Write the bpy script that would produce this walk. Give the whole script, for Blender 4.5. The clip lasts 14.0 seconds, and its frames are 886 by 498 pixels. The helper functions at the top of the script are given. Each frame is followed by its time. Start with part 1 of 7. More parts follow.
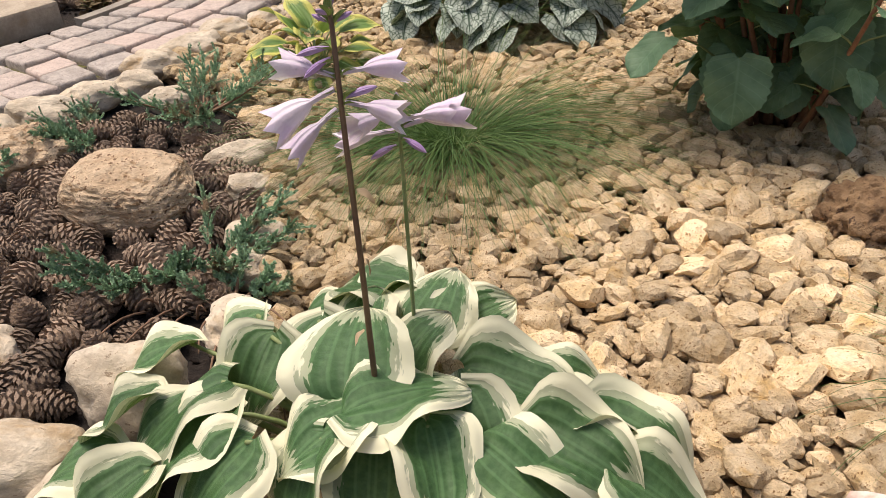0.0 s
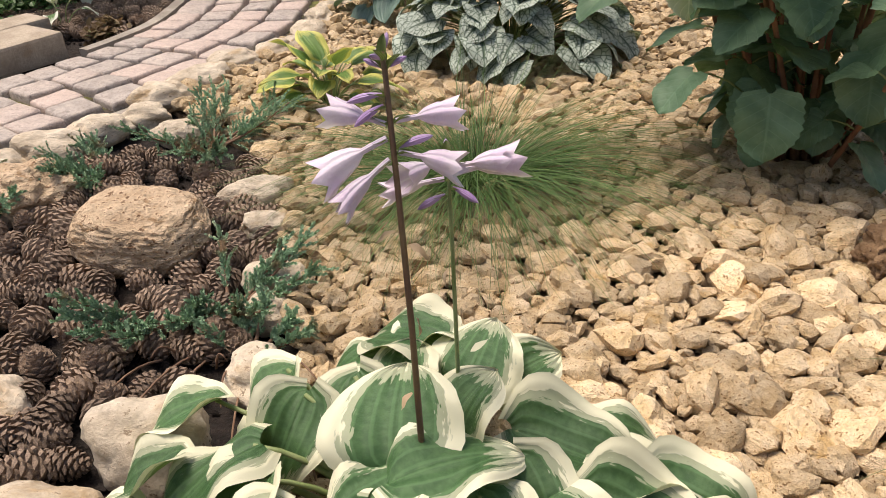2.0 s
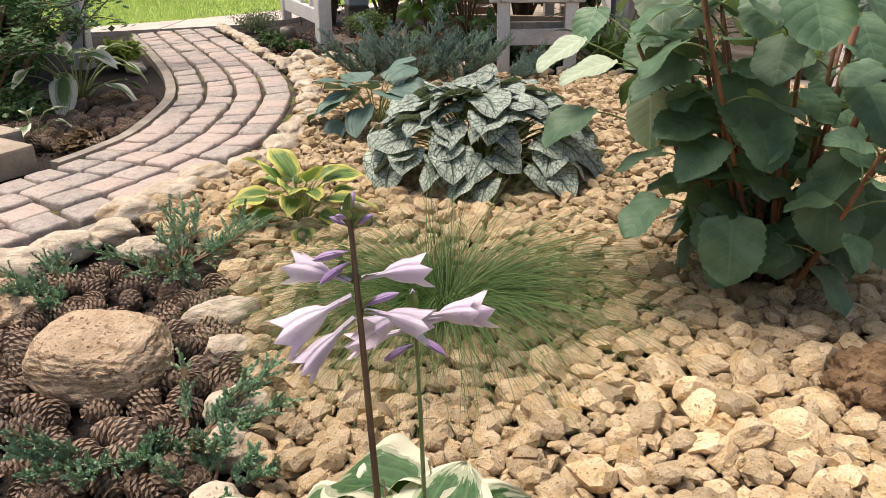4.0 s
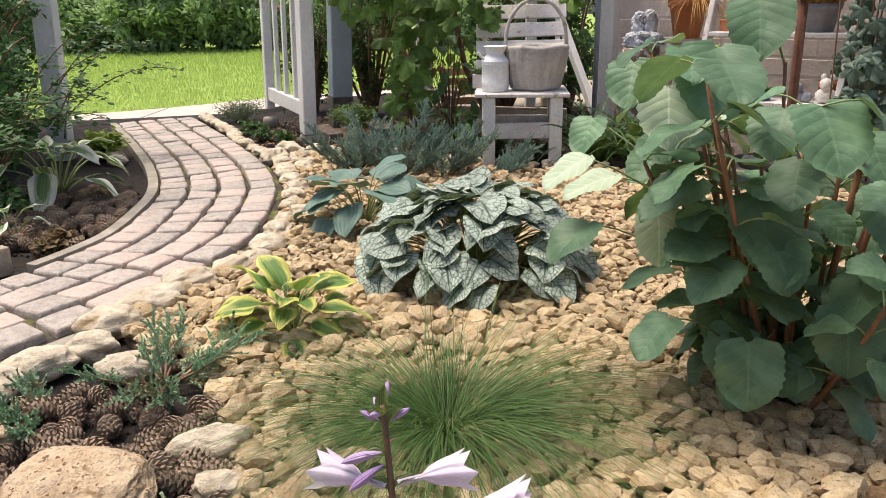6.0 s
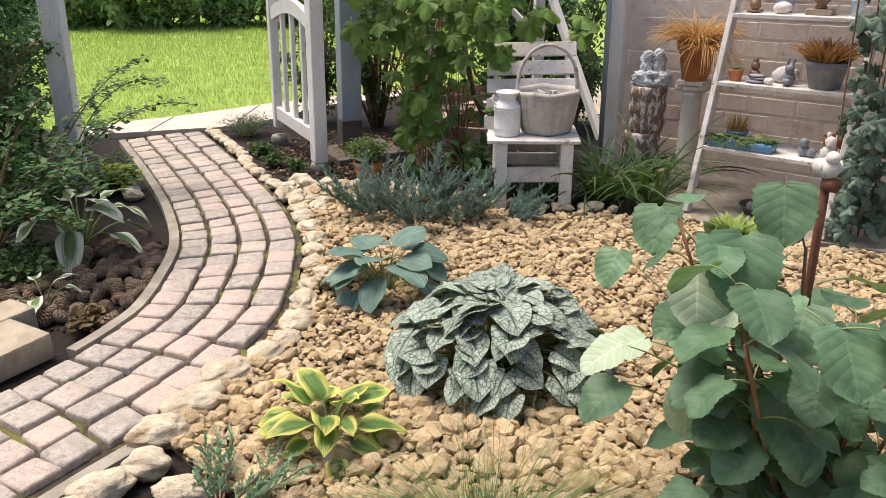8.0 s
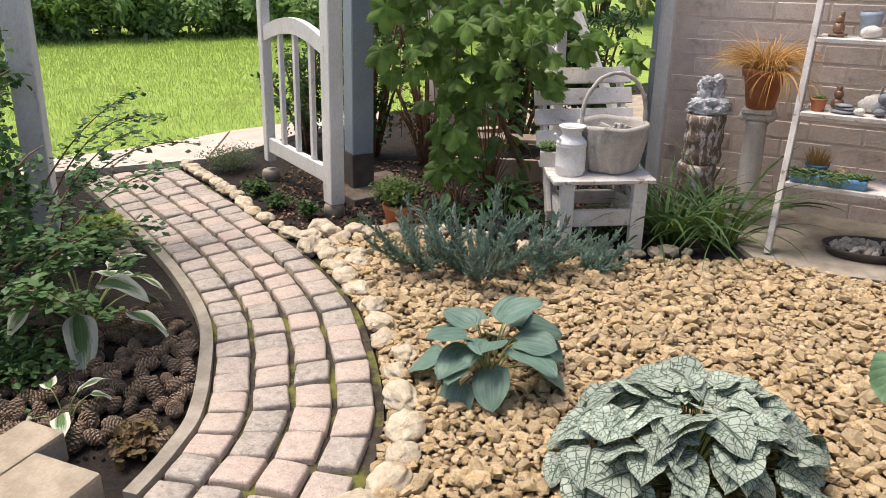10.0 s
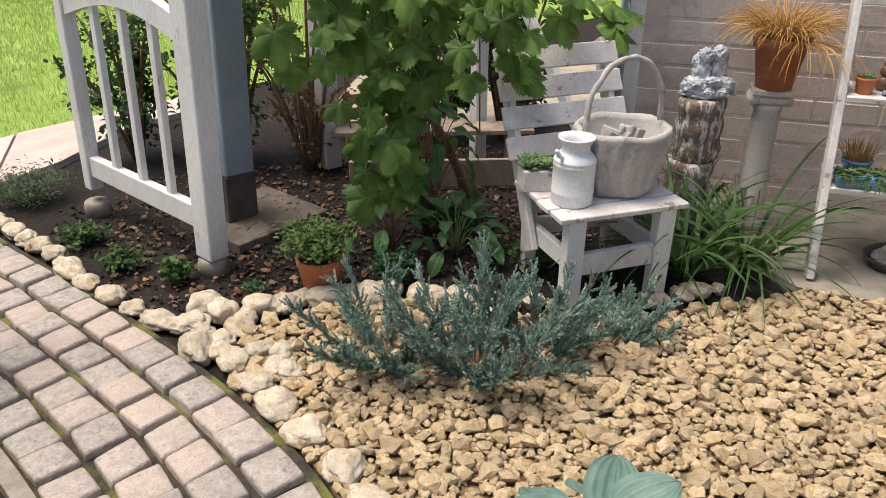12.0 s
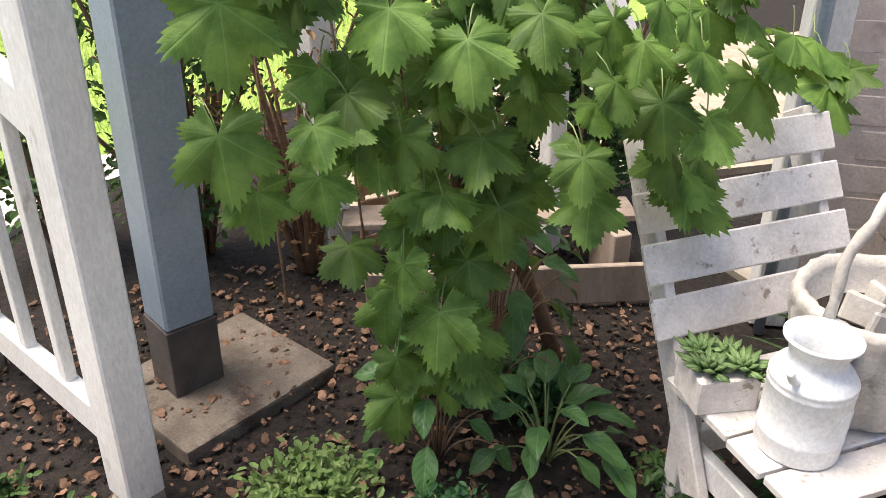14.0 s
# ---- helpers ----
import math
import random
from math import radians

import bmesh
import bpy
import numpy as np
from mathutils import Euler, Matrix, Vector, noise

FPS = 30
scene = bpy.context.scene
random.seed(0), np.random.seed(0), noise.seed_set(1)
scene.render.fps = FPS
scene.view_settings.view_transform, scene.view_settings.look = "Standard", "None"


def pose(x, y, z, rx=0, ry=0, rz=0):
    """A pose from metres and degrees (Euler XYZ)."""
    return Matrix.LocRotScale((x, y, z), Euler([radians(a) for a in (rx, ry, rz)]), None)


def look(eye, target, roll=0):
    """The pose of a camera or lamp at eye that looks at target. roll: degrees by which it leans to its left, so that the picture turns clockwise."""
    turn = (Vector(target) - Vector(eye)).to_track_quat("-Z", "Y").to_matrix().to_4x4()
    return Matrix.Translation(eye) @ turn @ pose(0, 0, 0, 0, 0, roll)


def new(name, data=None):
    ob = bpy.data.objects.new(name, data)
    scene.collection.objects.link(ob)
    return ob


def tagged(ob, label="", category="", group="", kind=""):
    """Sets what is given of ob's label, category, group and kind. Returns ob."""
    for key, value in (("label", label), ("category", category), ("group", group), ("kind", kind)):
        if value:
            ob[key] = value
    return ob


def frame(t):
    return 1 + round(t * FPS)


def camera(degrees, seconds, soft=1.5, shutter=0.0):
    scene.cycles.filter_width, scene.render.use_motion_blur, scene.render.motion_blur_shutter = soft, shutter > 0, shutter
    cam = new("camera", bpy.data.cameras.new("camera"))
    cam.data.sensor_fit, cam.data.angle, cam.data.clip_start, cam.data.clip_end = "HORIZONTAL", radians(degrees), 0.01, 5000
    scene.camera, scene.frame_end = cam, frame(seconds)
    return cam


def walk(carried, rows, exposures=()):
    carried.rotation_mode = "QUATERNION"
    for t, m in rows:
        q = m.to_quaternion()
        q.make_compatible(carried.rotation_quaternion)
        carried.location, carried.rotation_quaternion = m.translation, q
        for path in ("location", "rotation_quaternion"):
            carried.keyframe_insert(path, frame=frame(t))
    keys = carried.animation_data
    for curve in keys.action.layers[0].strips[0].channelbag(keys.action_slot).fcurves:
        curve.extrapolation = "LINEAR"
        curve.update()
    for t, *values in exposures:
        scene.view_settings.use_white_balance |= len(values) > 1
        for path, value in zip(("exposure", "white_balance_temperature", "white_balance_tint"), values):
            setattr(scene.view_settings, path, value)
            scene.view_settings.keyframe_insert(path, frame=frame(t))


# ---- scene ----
cam = camera(60.9, 14.0, 0.3)
PATH = [
    (0, (0.769, -0.554, 0.958), (0.497, 1.094, -0.142), -3.4),
    (0.5, (0.766, -0.539, 0.945), (0.516, 1.085, -0.195), -3.0),
    (1, (0.743, -0.523, 0.949), (0.491, 1.108, -0.182), -3.1),
    (1.5, (0.714, -0.506, 0.953), (0.455, 1.151, -0.137), -3.2),
    (2, (0.687, -0.49, 0.96), (0.43, 1.195, -0.086), -3.1),
    (2.5, (0.678, -0.475, 0.969), (0.409, 1.24, -0.024), -3.2),
    (3, (0.678, -0.46, 0.981), (0.424, 1.28, 0.028), -2.9),
    (3.5, (0.689, -0.452, 1.006), (0.47, 1.32, 0.106), -2.5),
    (3.7, (0.69, -0.45, 1.01), (0.486, 1.341, 0.144), -2.2),
    (5.8, (0.645, -0.38, 1.04), (0.513, 1.503, 0.38), -1.4),
    (6, (0.615, -0.332, 1.088), (0.491, 1.559, 0.45), -1.4),
    (6.5, (0.592, -0.268, 1.303), (0.465, 1.61, 0.626), -1.8),
    (7, (0.579, -0.254, 1.518), (0.446, 1.597, 0.773), -1.9),
    (7.5, (0.532, -0.255, 1.648), (0.397, 1.587, 0.881), -1.5),
    (8, (0.483, -0.269, 1.686), (0.382, 1.58, 0.931), -1.1),
    (8.5, (0.392, -0.233, 1.674), (0.345, 1.63, 0.947), -0.3),
    (9, (0.188, -0.037, 1.657), (0.136, 1.829, 0.937), -0.5),
    (9.2, (0.08, 0.029, 1.677), (0.042, 1.894, 0.955), -0.3),
    (11.3, (-0.972, 1.45, 1.765), (-0.41, 3.176, 0.926), 0.4),
    (11.5, (-0.979, 1.613, 1.748), (-0.374, 3.316, 0.89), 0.9),
    (12, (-0.848, 2.109, 1.738), (-0.247, 3.792, 0.839), 0.2),
    (12.5, (-0.738, 2.551, 1.692), (-0.046, 4.197, 0.79), 1.5),
    (13, (-0.605, 2.974, 1.689), (0.092, 4.61, 0.772), 1.4),
    (13.5, (-0.497, 3.326, 1.673), (0.087, 4.995, 0.739), -0.4),
    (13.7, (-0.465, 3.453, 1.686), (0.088, 5.127, 0.741), -1.1),
    (14, (-0.481, 3.746, 1.655), (0.084, 5.422, 0.722), -1.0),
]
walk(cam, [(t, look(eye, target, roll)) for t, eye, target, roll in PATH],
     [(0, 0.54, 7200, 16), (3.7, 0.60, 7200, 16), (6.0, 0.78, 7000, 13), (9.2, 0.70, 7000, 13), (11.5, 0.60, 6900, 12), (12.5, 0.62, 6800, 11), (13.4, 1.05, 6900, 12), (14, 1.28, 6900, 12)])

# ---- light: a bright overcast day ----
world = bpy.data.worlds.new("sky")
scene.world = world
world.use_nodes = True
wn = world.node_tree
sky = wn.nodes.new("ShaderNodeTexSky")
sky.sky_type, sky.sun_disc = "NISHITA", False
sky.sun_elevation, sky.sun_rotation = radians(70), radians(-65)
sky.air_density, sky.dust_density, sky.ozone_density = 1.0, 3.0, 1.0
wn.nodes["Background"].inputs["Strength"].default_value = 0.105
wn.links.new(sky.outputs[0], wn.nodes["Background"].inputs["Color"])
sun = new("sun", bpy.data.lights.new("sun", "SUN"))
sun.data.energy, sun.data.angle, sun.data.color = 2.6, radians(32), (1.0, 0.95, 0.87)
sun.matrix_world = look((-2.6, 1.2, 8.2), (0, 0, 0))


# ---- small builders ----
def part(name, bm, material, parent, label="", smooth=False):
    me = bpy.data.meshes.new(name)
    for f in bm.faces:
        f.smooth = smooth
    bm.to_mesh(me)
    bm.free()
    me.materials.append(material)
    ob = new(name, me)
    if parent is not None:
        ob.parent = parent
    if label:
        tagged(ob, label)
    return ob


def place(name, me, m, parent):
    ob = new(name, me)
    ob.parent = parent
    ob.matrix_basis = m
    return ob


def thing(name, m, label, category, group="", kind=""):
    ob = new(name)
    ob.empty_display_size = 0.05
    ob.matrix_basis = m
    return tagged(ob, label, category, group, kind)


def mesh_of(name, verts, faces, material, smooth=True, uvs=None):
    me = bpy.data.meshes.new(name)
    me.from_pydata([tuple(v) for v in verts], [], faces)
    me.polygons.foreach_set("use_smooth", [smooth] * len(me.polygons))
    if uvs is not None:
        layer = me.uv_layers.new(name="leaf")
        idx = np.empty(len(me.loops), dtype=np.int32)
        me.loops.foreach_get("vertex_index", idx)
        layer.data.foreach_set("uv", np.asarray(uvs, dtype=np.float32)[idx].ravel())
    me.materials.append(material)
    me.update()
    return me


def fast_mesh(name, verts, tris, material, smooth=False, uvs=None):
    """One mesh out of numpy arrays: verts (n, 3), tris (m, 3 or 4)."""
    k = tris.shape[1]
    me = bpy.data.meshes.new(name)
    me.vertices.add(len(verts))
    me.vertices.foreach_set("co", np.asarray(verts, dtype=np.float32).ravel())
    me.loops.add(len(tris) * k)
    me.loops.foreach_set("vertex_index", np.asarray(tris, dtype=np.int32).ravel())
    me.polygons.add(len(tris))
    me.polygons.foreach_set("loop_start", np.arange(0, len(tris) * k, k, dtype=np.int32))
    me.polygons.foreach_set("use_smooth", [smooth] * len(tris))
    if uvs is not None:
        layer = me.uv_layers.new(name="leaf")
        layer.data.foreach_set("uv", np.asarray(uvs, dtype=np.float32)[np.asarray(tris).ravel()].ravel())
    me.materials.append(material)
    me.update(calc_edges=True)
    me.validate()
    return me


def box_bm(sx, sy, sz, bevel=0.004, at=(0, 0, 0), segs=1, wob=0.0):
    bm = bmesh.new()
    bmesh.ops.create_cube(bm, size=1.0)
    bmesh.ops.scale(bm, vec=(sx, sy, sz), verts=bm.verts)
    if bevel:
        bmesh.ops.bevel(bm, geom=bm.edges[:], offset=min(bevel, 0.45 * min(sx, sy, sz)), segments=segs, affect="EDGES", profile=0.6)
    if wob:
        for v in bm.verts:
            v.co += Vector(noise.noise_vector(v.co * 9 + Vector(at) * 5)) * wob
    bmesh.ops.translate(bm, vec=at, verts=bm.verts)
    return bm


def beam_bm(a, b, w, h, bevel=0.004, up=(0, 0, 1)):
    """A squared timber from a to b, w wide and h high."""
    a, b = Vector(a), Vector(b)
    d = b - a
    y = d.normalized()
    x = y.cross(Vector(up))
    if x.length < 1e-4:
        x = y.cross(Vector((0, 1, 0)))
    x.normalize()
    z = x.cross(y)
    bm = box_bm(w, d.length, h, bevel)
    m = Matrix((x, y, z)).transposed().to_4x4()
    bmesh.ops.transform(bm, matrix=Matrix.Translation((a + b) / 2) @ m, verts=bm.verts)
    return bm


def tube_arrays(points, radii, sides=6):
    pts = np.asarray(points, dtype=float)
    n = len(pts)
    tang = np.gradient(pts, axis=0)
    tang /= np.linalg.norm(tang, axis=1)[:, None] + 1e-9
    ref = np.array([0.31, 0.17, 0.93]) if abs(tang[0, 2]) < 0.9 else np.array([0.9, 0.3, 0.1])
    verts = []
    for p, t, r in zip(pts, tang, radii):
        u = np.cross(t, ref)
        u /= np.linalg.norm(u)
        w = np.cross(t, u)
        for k in range(sides):
            a = 2 * math.pi * k / sides
            verts.append(p + r * (math.cos(a) * u + math.sin(a) * w))
    faces = [(i * sides + k, i * sides + (k + 1) % sides, (i + 1) * sides + (k + 1) % sides, (i + 1) * sides + k)
             for i in range(n - 1) for k in range(sides)]
    faces += [tuple(range(sides))[::-1], tuple(range((n - 1) * sides, n * sides))]
    return verts, faces


def tube(name, points, radii, material, parent, sides=6, label=""):
    if not hasattr(radii, "__len__"):
        radii = [radii] * len(points)
    v, f = tube_arrays(points, radii, sides)
    ob = new(name, mesh_of(name, v, f, material))
    if parent is not None:
        ob.parent = parent
    if label:
        tagged(ob, label)
    return ob


def bend(a, b, lift=0.0, side=(0, 0, 0), n=7):
    """Points on a curve from a to b that rises by lift half-way."""
    a, b, c = Vector(a), Vector(b), (Vector(a) + Vector(b)) / 2 + Vector((0, 0, lift)) + Vector(side)
    return [((1 - s) ** 2) * a + 2 * s * (1 - s) * c + s * s * b for s in [i / (n - 1) for i in range(n)]]


def lathe_bm(profile, sides=28, wob=0.0):
    bm = bmesh.new()
    rings = []
    for r, z in profile:
        ring = []
        for k in range(sides):
            a = 2 * math.pi * k / sides
            q = 1 + wob * noise.noise(Vector((math.cos(a) * 3, math.sin(a) * 3, z * 12)))
            ring.append(bm.verts.new((r * q * math.cos(a), r * q * math.sin(a), z)))
        rings.append(ring)
    for i in range(len(rings) - 1):
        for k in range(sides):
            bm.faces.new((rings[i][k], rings[i][(k + 1) % sides], rings[i + 1][(k + 1) % sides], rings[i + 1][k]))
    if profile[0][0] > 0.001:
        bm.faces.new(rings[0][::-1])
    if profile[-1][0] > 0.001:
        bm.faces.new(rings[-1])
    return bm


def ico(sub):
    bm = bmesh.new()
    bmesh.ops.create_icosphere(bm, subdivisions=sub, radius=1.0)
    v = np.array([x.co[:] for x in bm.verts])
    f = np.array([[q.index for q in p.verts] for p in bm.faces])
    bm.free()
    return v, f


def angular_stone(rng, v, cuts=13, rough=0.05):
    """Broken stone: a sphere cut off by random planes."""
    n = rng.normal(size=(cuts, 3))
    n /= np.linalg.norm(n, axis=1)[:, None]
    d = rng.uniform(0.50, 0.88, cuts)
    dots = v @ n.T
    lim = np.where(dots > 0.05, d / np.maximum(dots, 0.05), 9).min(axis=1)
    r = np.minimum(1.0, lim) * (1 + rng.normal(size=len(v)) * rough)
    for k in rng.normal(size=(4, 3)) * 3.2:
        r = r * (1 + 0.05 * np.sin(v @ k + rng.uniform(0, 6)))
    return v * r[:, None]


def rounded_stone(seed, v, amount=0.22, pits=0.06):
    out = []
    off = Vector((seed * 7.31, seed * 3.7, seed * 1.9))
    for p in v:
        q = Vector(p)
        r = 1 + amount * noise.noise(q * 1.1 + off) + 0.5 * amount * noise.noise(q * 2.3 + off) + pits * noise.noise(q * 6 + off)
        r -= pits * 2.2 * max(0.0, noise.noise(q * 3.4 - off) - 0.25)
        out.append(q * r)
    return np.array(out)


# ---- materials ----
def mix_rgb(nt, fac, a, b, mode="MIX"):
    n = nt.nodes.new("ShaderNodeMix")
    n.data_type, n.blend_type = "RGBA", mode
    for sock, val in ((n.inputs[0], fac), (n.inputs[6], a), (n.inputs[7], b)):
        if isinstance(val, bpy.types.NodeSocket):
            nt.links.new(val, sock)
        elif isinstance(val, (int, float)):
            sock.default_value = val
        else:
            sock.default_value = (*val, 1)
    return n.outputs[2]


def math_n(nt, op, a, b=0.0, c=0.0):
    n = nt.nodes.new("ShaderNodeMath")
    n.operation = op
    for sock, val in zip(n.inputs, (a, b, c)):
        if isinstance(val, bpy.types.NodeSocket):
            nt.links.new(val, sock)
        else:
            sock.default_value = val
    return n.outputs[0]


def ramp_n(nt, fac, lo, hi):
    n = nt.nodes.new("ShaderNodeMapRange")
    n.interpolation_type = "SMOOTHSTEP"
    nt.links.new(fac, n.inputs[0])
    n.inputs[1].default_value, n.inputs[2].default_value = lo, hi
    return n.outputs[0]


def noise_n(nt, vec, scale, detail=4.0, rough=0.6):
    n = nt.nodes.new("ShaderNodeTexNoise")
    nt.links.new(vec, n.inputs["Vector"])
    n.inputs["Scale"].default_value, n.inputs["Detail"].default_value, n.inputs["Roughness"].default_value = scale, detail, rough
    return n.outputs["Fac"]


def start_mat(name, spread=True):
    """Material, its tree, its shader and a coordinate that differs from object to object."""
    m = bpy.data.materials.new(name)
    m.use_nodes = True
    nt = m.node_tree
    co = nt.nodes.new("ShaderNodeTexCoord").outputs["Object"]
    info = nt.nodes.new("ShaderNodeObjectInfo").outputs["Random"]
    if spread:
        add = nt.nodes.new("ShaderNodeVectorMath")
        add.operation = "ADD"
        comb = nt.nodes.new("ShaderNodeCombineXYZ")
        nt.links.new(math_n(nt, "MULTIPLY", info, 13.0), comb.inputs[0])
        nt.links.new(math_n(nt, "MULTIPLY", info, 7.0), comb.inputs[1])
        nt.links.new(co, add.inputs[0])
        nt.links.new(comb.outputs[0], add.inputs[1])
        co = add.outputs[0]
    return m, nt, nt.nodes["Principled BSDF"], co, info


def bump_n(nt, shader, height, strength, distance=0.01):
    b = nt.nodes.new("ShaderNodeBump")
    b.inputs["Strength"].default_value, b.inputs["Distance"].default_value = strength, distance
    nt.links.new(height, b.inputs["Height"])
    nt.links.new(b.outputs[0], shader.inputs["Normal"])


def surface(name, a, b, scale=8.0, fine=90.0, rough=0.85, bump=0.4, dist=0.01, vary=0.0, island=0.0, third=None, third_scale=3.0,
            third_at=(0.55, 0.7), speck=None, speck_at=(0.62, 0.7), metal=0.0, stretch=None, tint=None, grain=0.7):
    """A worn everyday surface: two colours in patches, fine grain, relief, stains and a spread from piece to piece."""
    m, nt, sh, co, info = start_mat(name)
    if stretch:
        mp = nt.nodes.new("ShaderNodeMapping")
        mp.inputs["Scale"].default_value = stretch
        nt.links.new(co, mp.inputs[0])
        co = mp.outputs[0]
    big, small = noise_n(nt, co, scale, 5), noise_n(nt, co, fine, 4, 0.7)
    col = mix_rgb(nt, ramp_n(nt, big, 0.3, 0.7), a, b)
    if third:
        col = mix_rgb(nt, ramp_n(nt, noise_n(nt, co, third_scale, 5, 0.65), *third_at), col, third)
    if tint:
        col = mix_rgb(nt, math_n(nt, "MULTIPLY", ramp_n(nt, info, 0.3, 1.0), 0.55), col, tint)
    if speck:
        col = mix_rgb(nt, ramp_n(nt, small, *speck_at), col, speck)
    gain = math_n(nt, "MULTIPLY_ADD", small, grain, 1 - grain / 2)
    if vary:
        gain = math_n(nt, "MULTIPLY", gain, math_n(nt, "MULTIPLY_ADD", info, 2 * vary, 1 - vary))
    if island:
        ri = nt.nodes.new("ShaderNodeNewGeometry").outputs["Random Per Island"]
        gain = math_n(nt, "MULTIPLY", gain, math_n(nt, "MULTIPLY_ADD", ri, 2 * island, 1 - island))
    grey = nt.nodes.new("ShaderNodeCombineColor")
    for k in range(3):
        nt.links.new(gain, grey.inputs[k])
    col = mix_rgb(nt, 1.0, col, grey.outputs[0], "MULTIPLY")
    nt.links.new(col, sh.inputs["Base Color"])
    sh.inputs["Roughness"].default_value, sh.inputs["Metallic"].default_value = rough, metal
    bump_n(nt, sh, math_n(nt, "MULTIPLY_ADD", small, 0.5, big), bump, dist)
    return m


def leaf_mat(name, dark, light, margin=None, margin_at=0.72, vein=0.0, veins=9, net=None, gloss=0.45, thin=0.25, vary=0.25, pinnate=0.0, palmate=0.0):
    """A leaf: u runs across (middle 0.5), v along. margin: a pale rim; net: dark veins on a silver blade."""
    m, nt, sh, co, info = start_mat(name)
    uv = nt.nodes.new("ShaderNodeUVMap")
    uv.uv_map = "leaf"
    sep = nt.nodes.new("ShaderNodeSeparateXYZ")
    nt.links.new(uv.outputs[0], sep.inputs[0])
    across = math_n(nt, "MULTIPLY", math_n(nt, "ABSOLUTE", math_n(nt, "SUBTRACT", sep.outputs[0], 0.5)), 2.0)
    patch = noise_n(nt, co, 18, 4)
    col = mix_rgb(nt, ramp_n(nt, patch, 0.3, 0.7), dark, light)
    # parallel ribs that meet at the tip
    rib = math_n(nt, "SINE", math_n(nt, "MULTIPLY", across, veins * 2.2))
    if vein:
        col = mix_rgb(nt, math_n(nt, "MULTIPLY", ramp_n(nt, rib, 0.55, 1.0), vein), col, [min(1, c * 1.7 + 0.02) for c in light])
    ridge = None
    if palmate:
        lx = math_n(nt, "MULTIPLY_ADD", sep.outputs[0], 2.0, -1.0)
        ly = math_n(nt, "MULTIPLY_ADD", sep.outputs[1], 1.25, -0.25)
        turn = math_n(nt, "MULTIPLY", math_n(nt, "ARCTAN2", lx, ly), 180 / 53)
        far = math_n(nt, "SQRT", math_n(nt, "ADD", math_n(nt, "MULTIPLY", lx, lx), math_n(nt, "MULTIPLY", ly, ly)))
        main = math_n(nt, "MULTIPLY", math_n(nt, "ABSOLUTE", math_n(nt, "SINE", turn)), far)
        fold = math_n(nt, "ABSOLUTE", math_n(nt, "SINE", math_n(nt, "SUBTRACT", math_n(nt, "MULTIPLY", far, 24.0), math_n(nt, "MULTIPLY", math_n(nt, "ABSOLUTE", math_n(nt, "SINE", turn)), 5.0))))
        ridge = math_n(nt, "MULTIPLY", ramp_n(nt, main, 0.0, 0.10), math_n(nt, "MULTIPLY_ADD", ramp_n(nt, fold, 0.0, 0.5), 0.35, 0.65))
        line = math_n(nt, "MAXIMUM", math_n(nt, "SUBTRACT", 1.0, ramp_n(nt, main, 0.012, 0.05)), math_n(nt, "MULTIPLY", math_n(nt, "SUBTRACT", 1.0, ramp_n(nt, fold, 0.04, 0.2)), 0.5))
        col = mix_rgb(nt, math_n(nt, "MULTIPLY", line, palmate), col, [min(1, c * 1.8 + 0.03) for c in light])
    if pinnate:
        comb_v = math_n(nt, "SUBTRACT", sep.outputs[1], math_n(nt, "MULTIPLY", across, 0.30))
        ridge = math_n(nt, "ABSOLUTE", math_n(nt, "SINE", math_n(nt, "MULTIPLY", comb_v, 19.0)))
        line = math_n(nt, "MAXIMUM", math_n(nt, "SUBTRACT", 1.0, ramp_n(nt, ridge, 0.03, 0.20)), math_n(nt, "SUBTRACT", 1.0, ramp_n(nt, across, 0.015, 0.06)))
        col = mix_rgb(nt, math_n(nt, "MULTIPLY", line, pinnate), col, [min(1, c * 1.9 + 0.03) for c in light])
    if net:
        vo = nt.nodes.new("ShaderNodeTexVoronoi")
        vo.feature = "DISTANCE_TO_EDGE"
        vo.inputs["Scale"].default_value = 5.5
        nt.links.new(uv.outputs[0], vo.inputs["Vector"])
        side = math_n(nt, "ABSOLUTE", math_n(nt, "SINE", math_n(nt, "MULTIPLY", math_n(nt, "SUBTRACT", sep.outputs[1], math_n(nt, "MULTIPLY", across, 0.28)), 17.0)))
        cells = math_n(nt, "MINIMUM", ramp_n(nt, vo.outputs["Distance"], 0.01, 0.07), ramp_n(nt, side, 0.04, 0.26))
        cells = math_n(nt, "MINIMUM", cells, ramp_n(nt, across, 0.02, 0.1))
        col = mix_rgb(nt, math_n(nt, "MULTIPLY", cells, math_n(nt, "MULTIPLY_ADD", patch, 0.5, 0.65)), col, net)
    if margin:
        edge = math_n(nt, "MAXIMUM", across, math_n(nt, "SUBTRACT", math_n(nt, "MULTIPLY", sep.outputs[1], 1.0), 0.17))
        streak = nt.nodes.new("ShaderNodeMapping")
        streak.inputs["Scale"].default_value = (14, 2.2, 1)
        nt.links.new(uv.outputs[0], streak.inputs[0])
        jag = nt.nodes.new("ShaderNodeVectorMath")
        jag.operation = "ADD"
        nt.links.new(streak.outputs[0], jag.inputs[0])
        nt.links.new(co, jag.inputs[1])
        edge = math_n(nt, "MULTIPLY_ADD", noise_n(nt, jag.outputs[0], 1.3, 3), 0.55, math_n(nt, "SUBTRACT", edge, 0.27))
        mid = ramp_n(nt, edge, margin_at - 0.16, margin_at - 0.13)
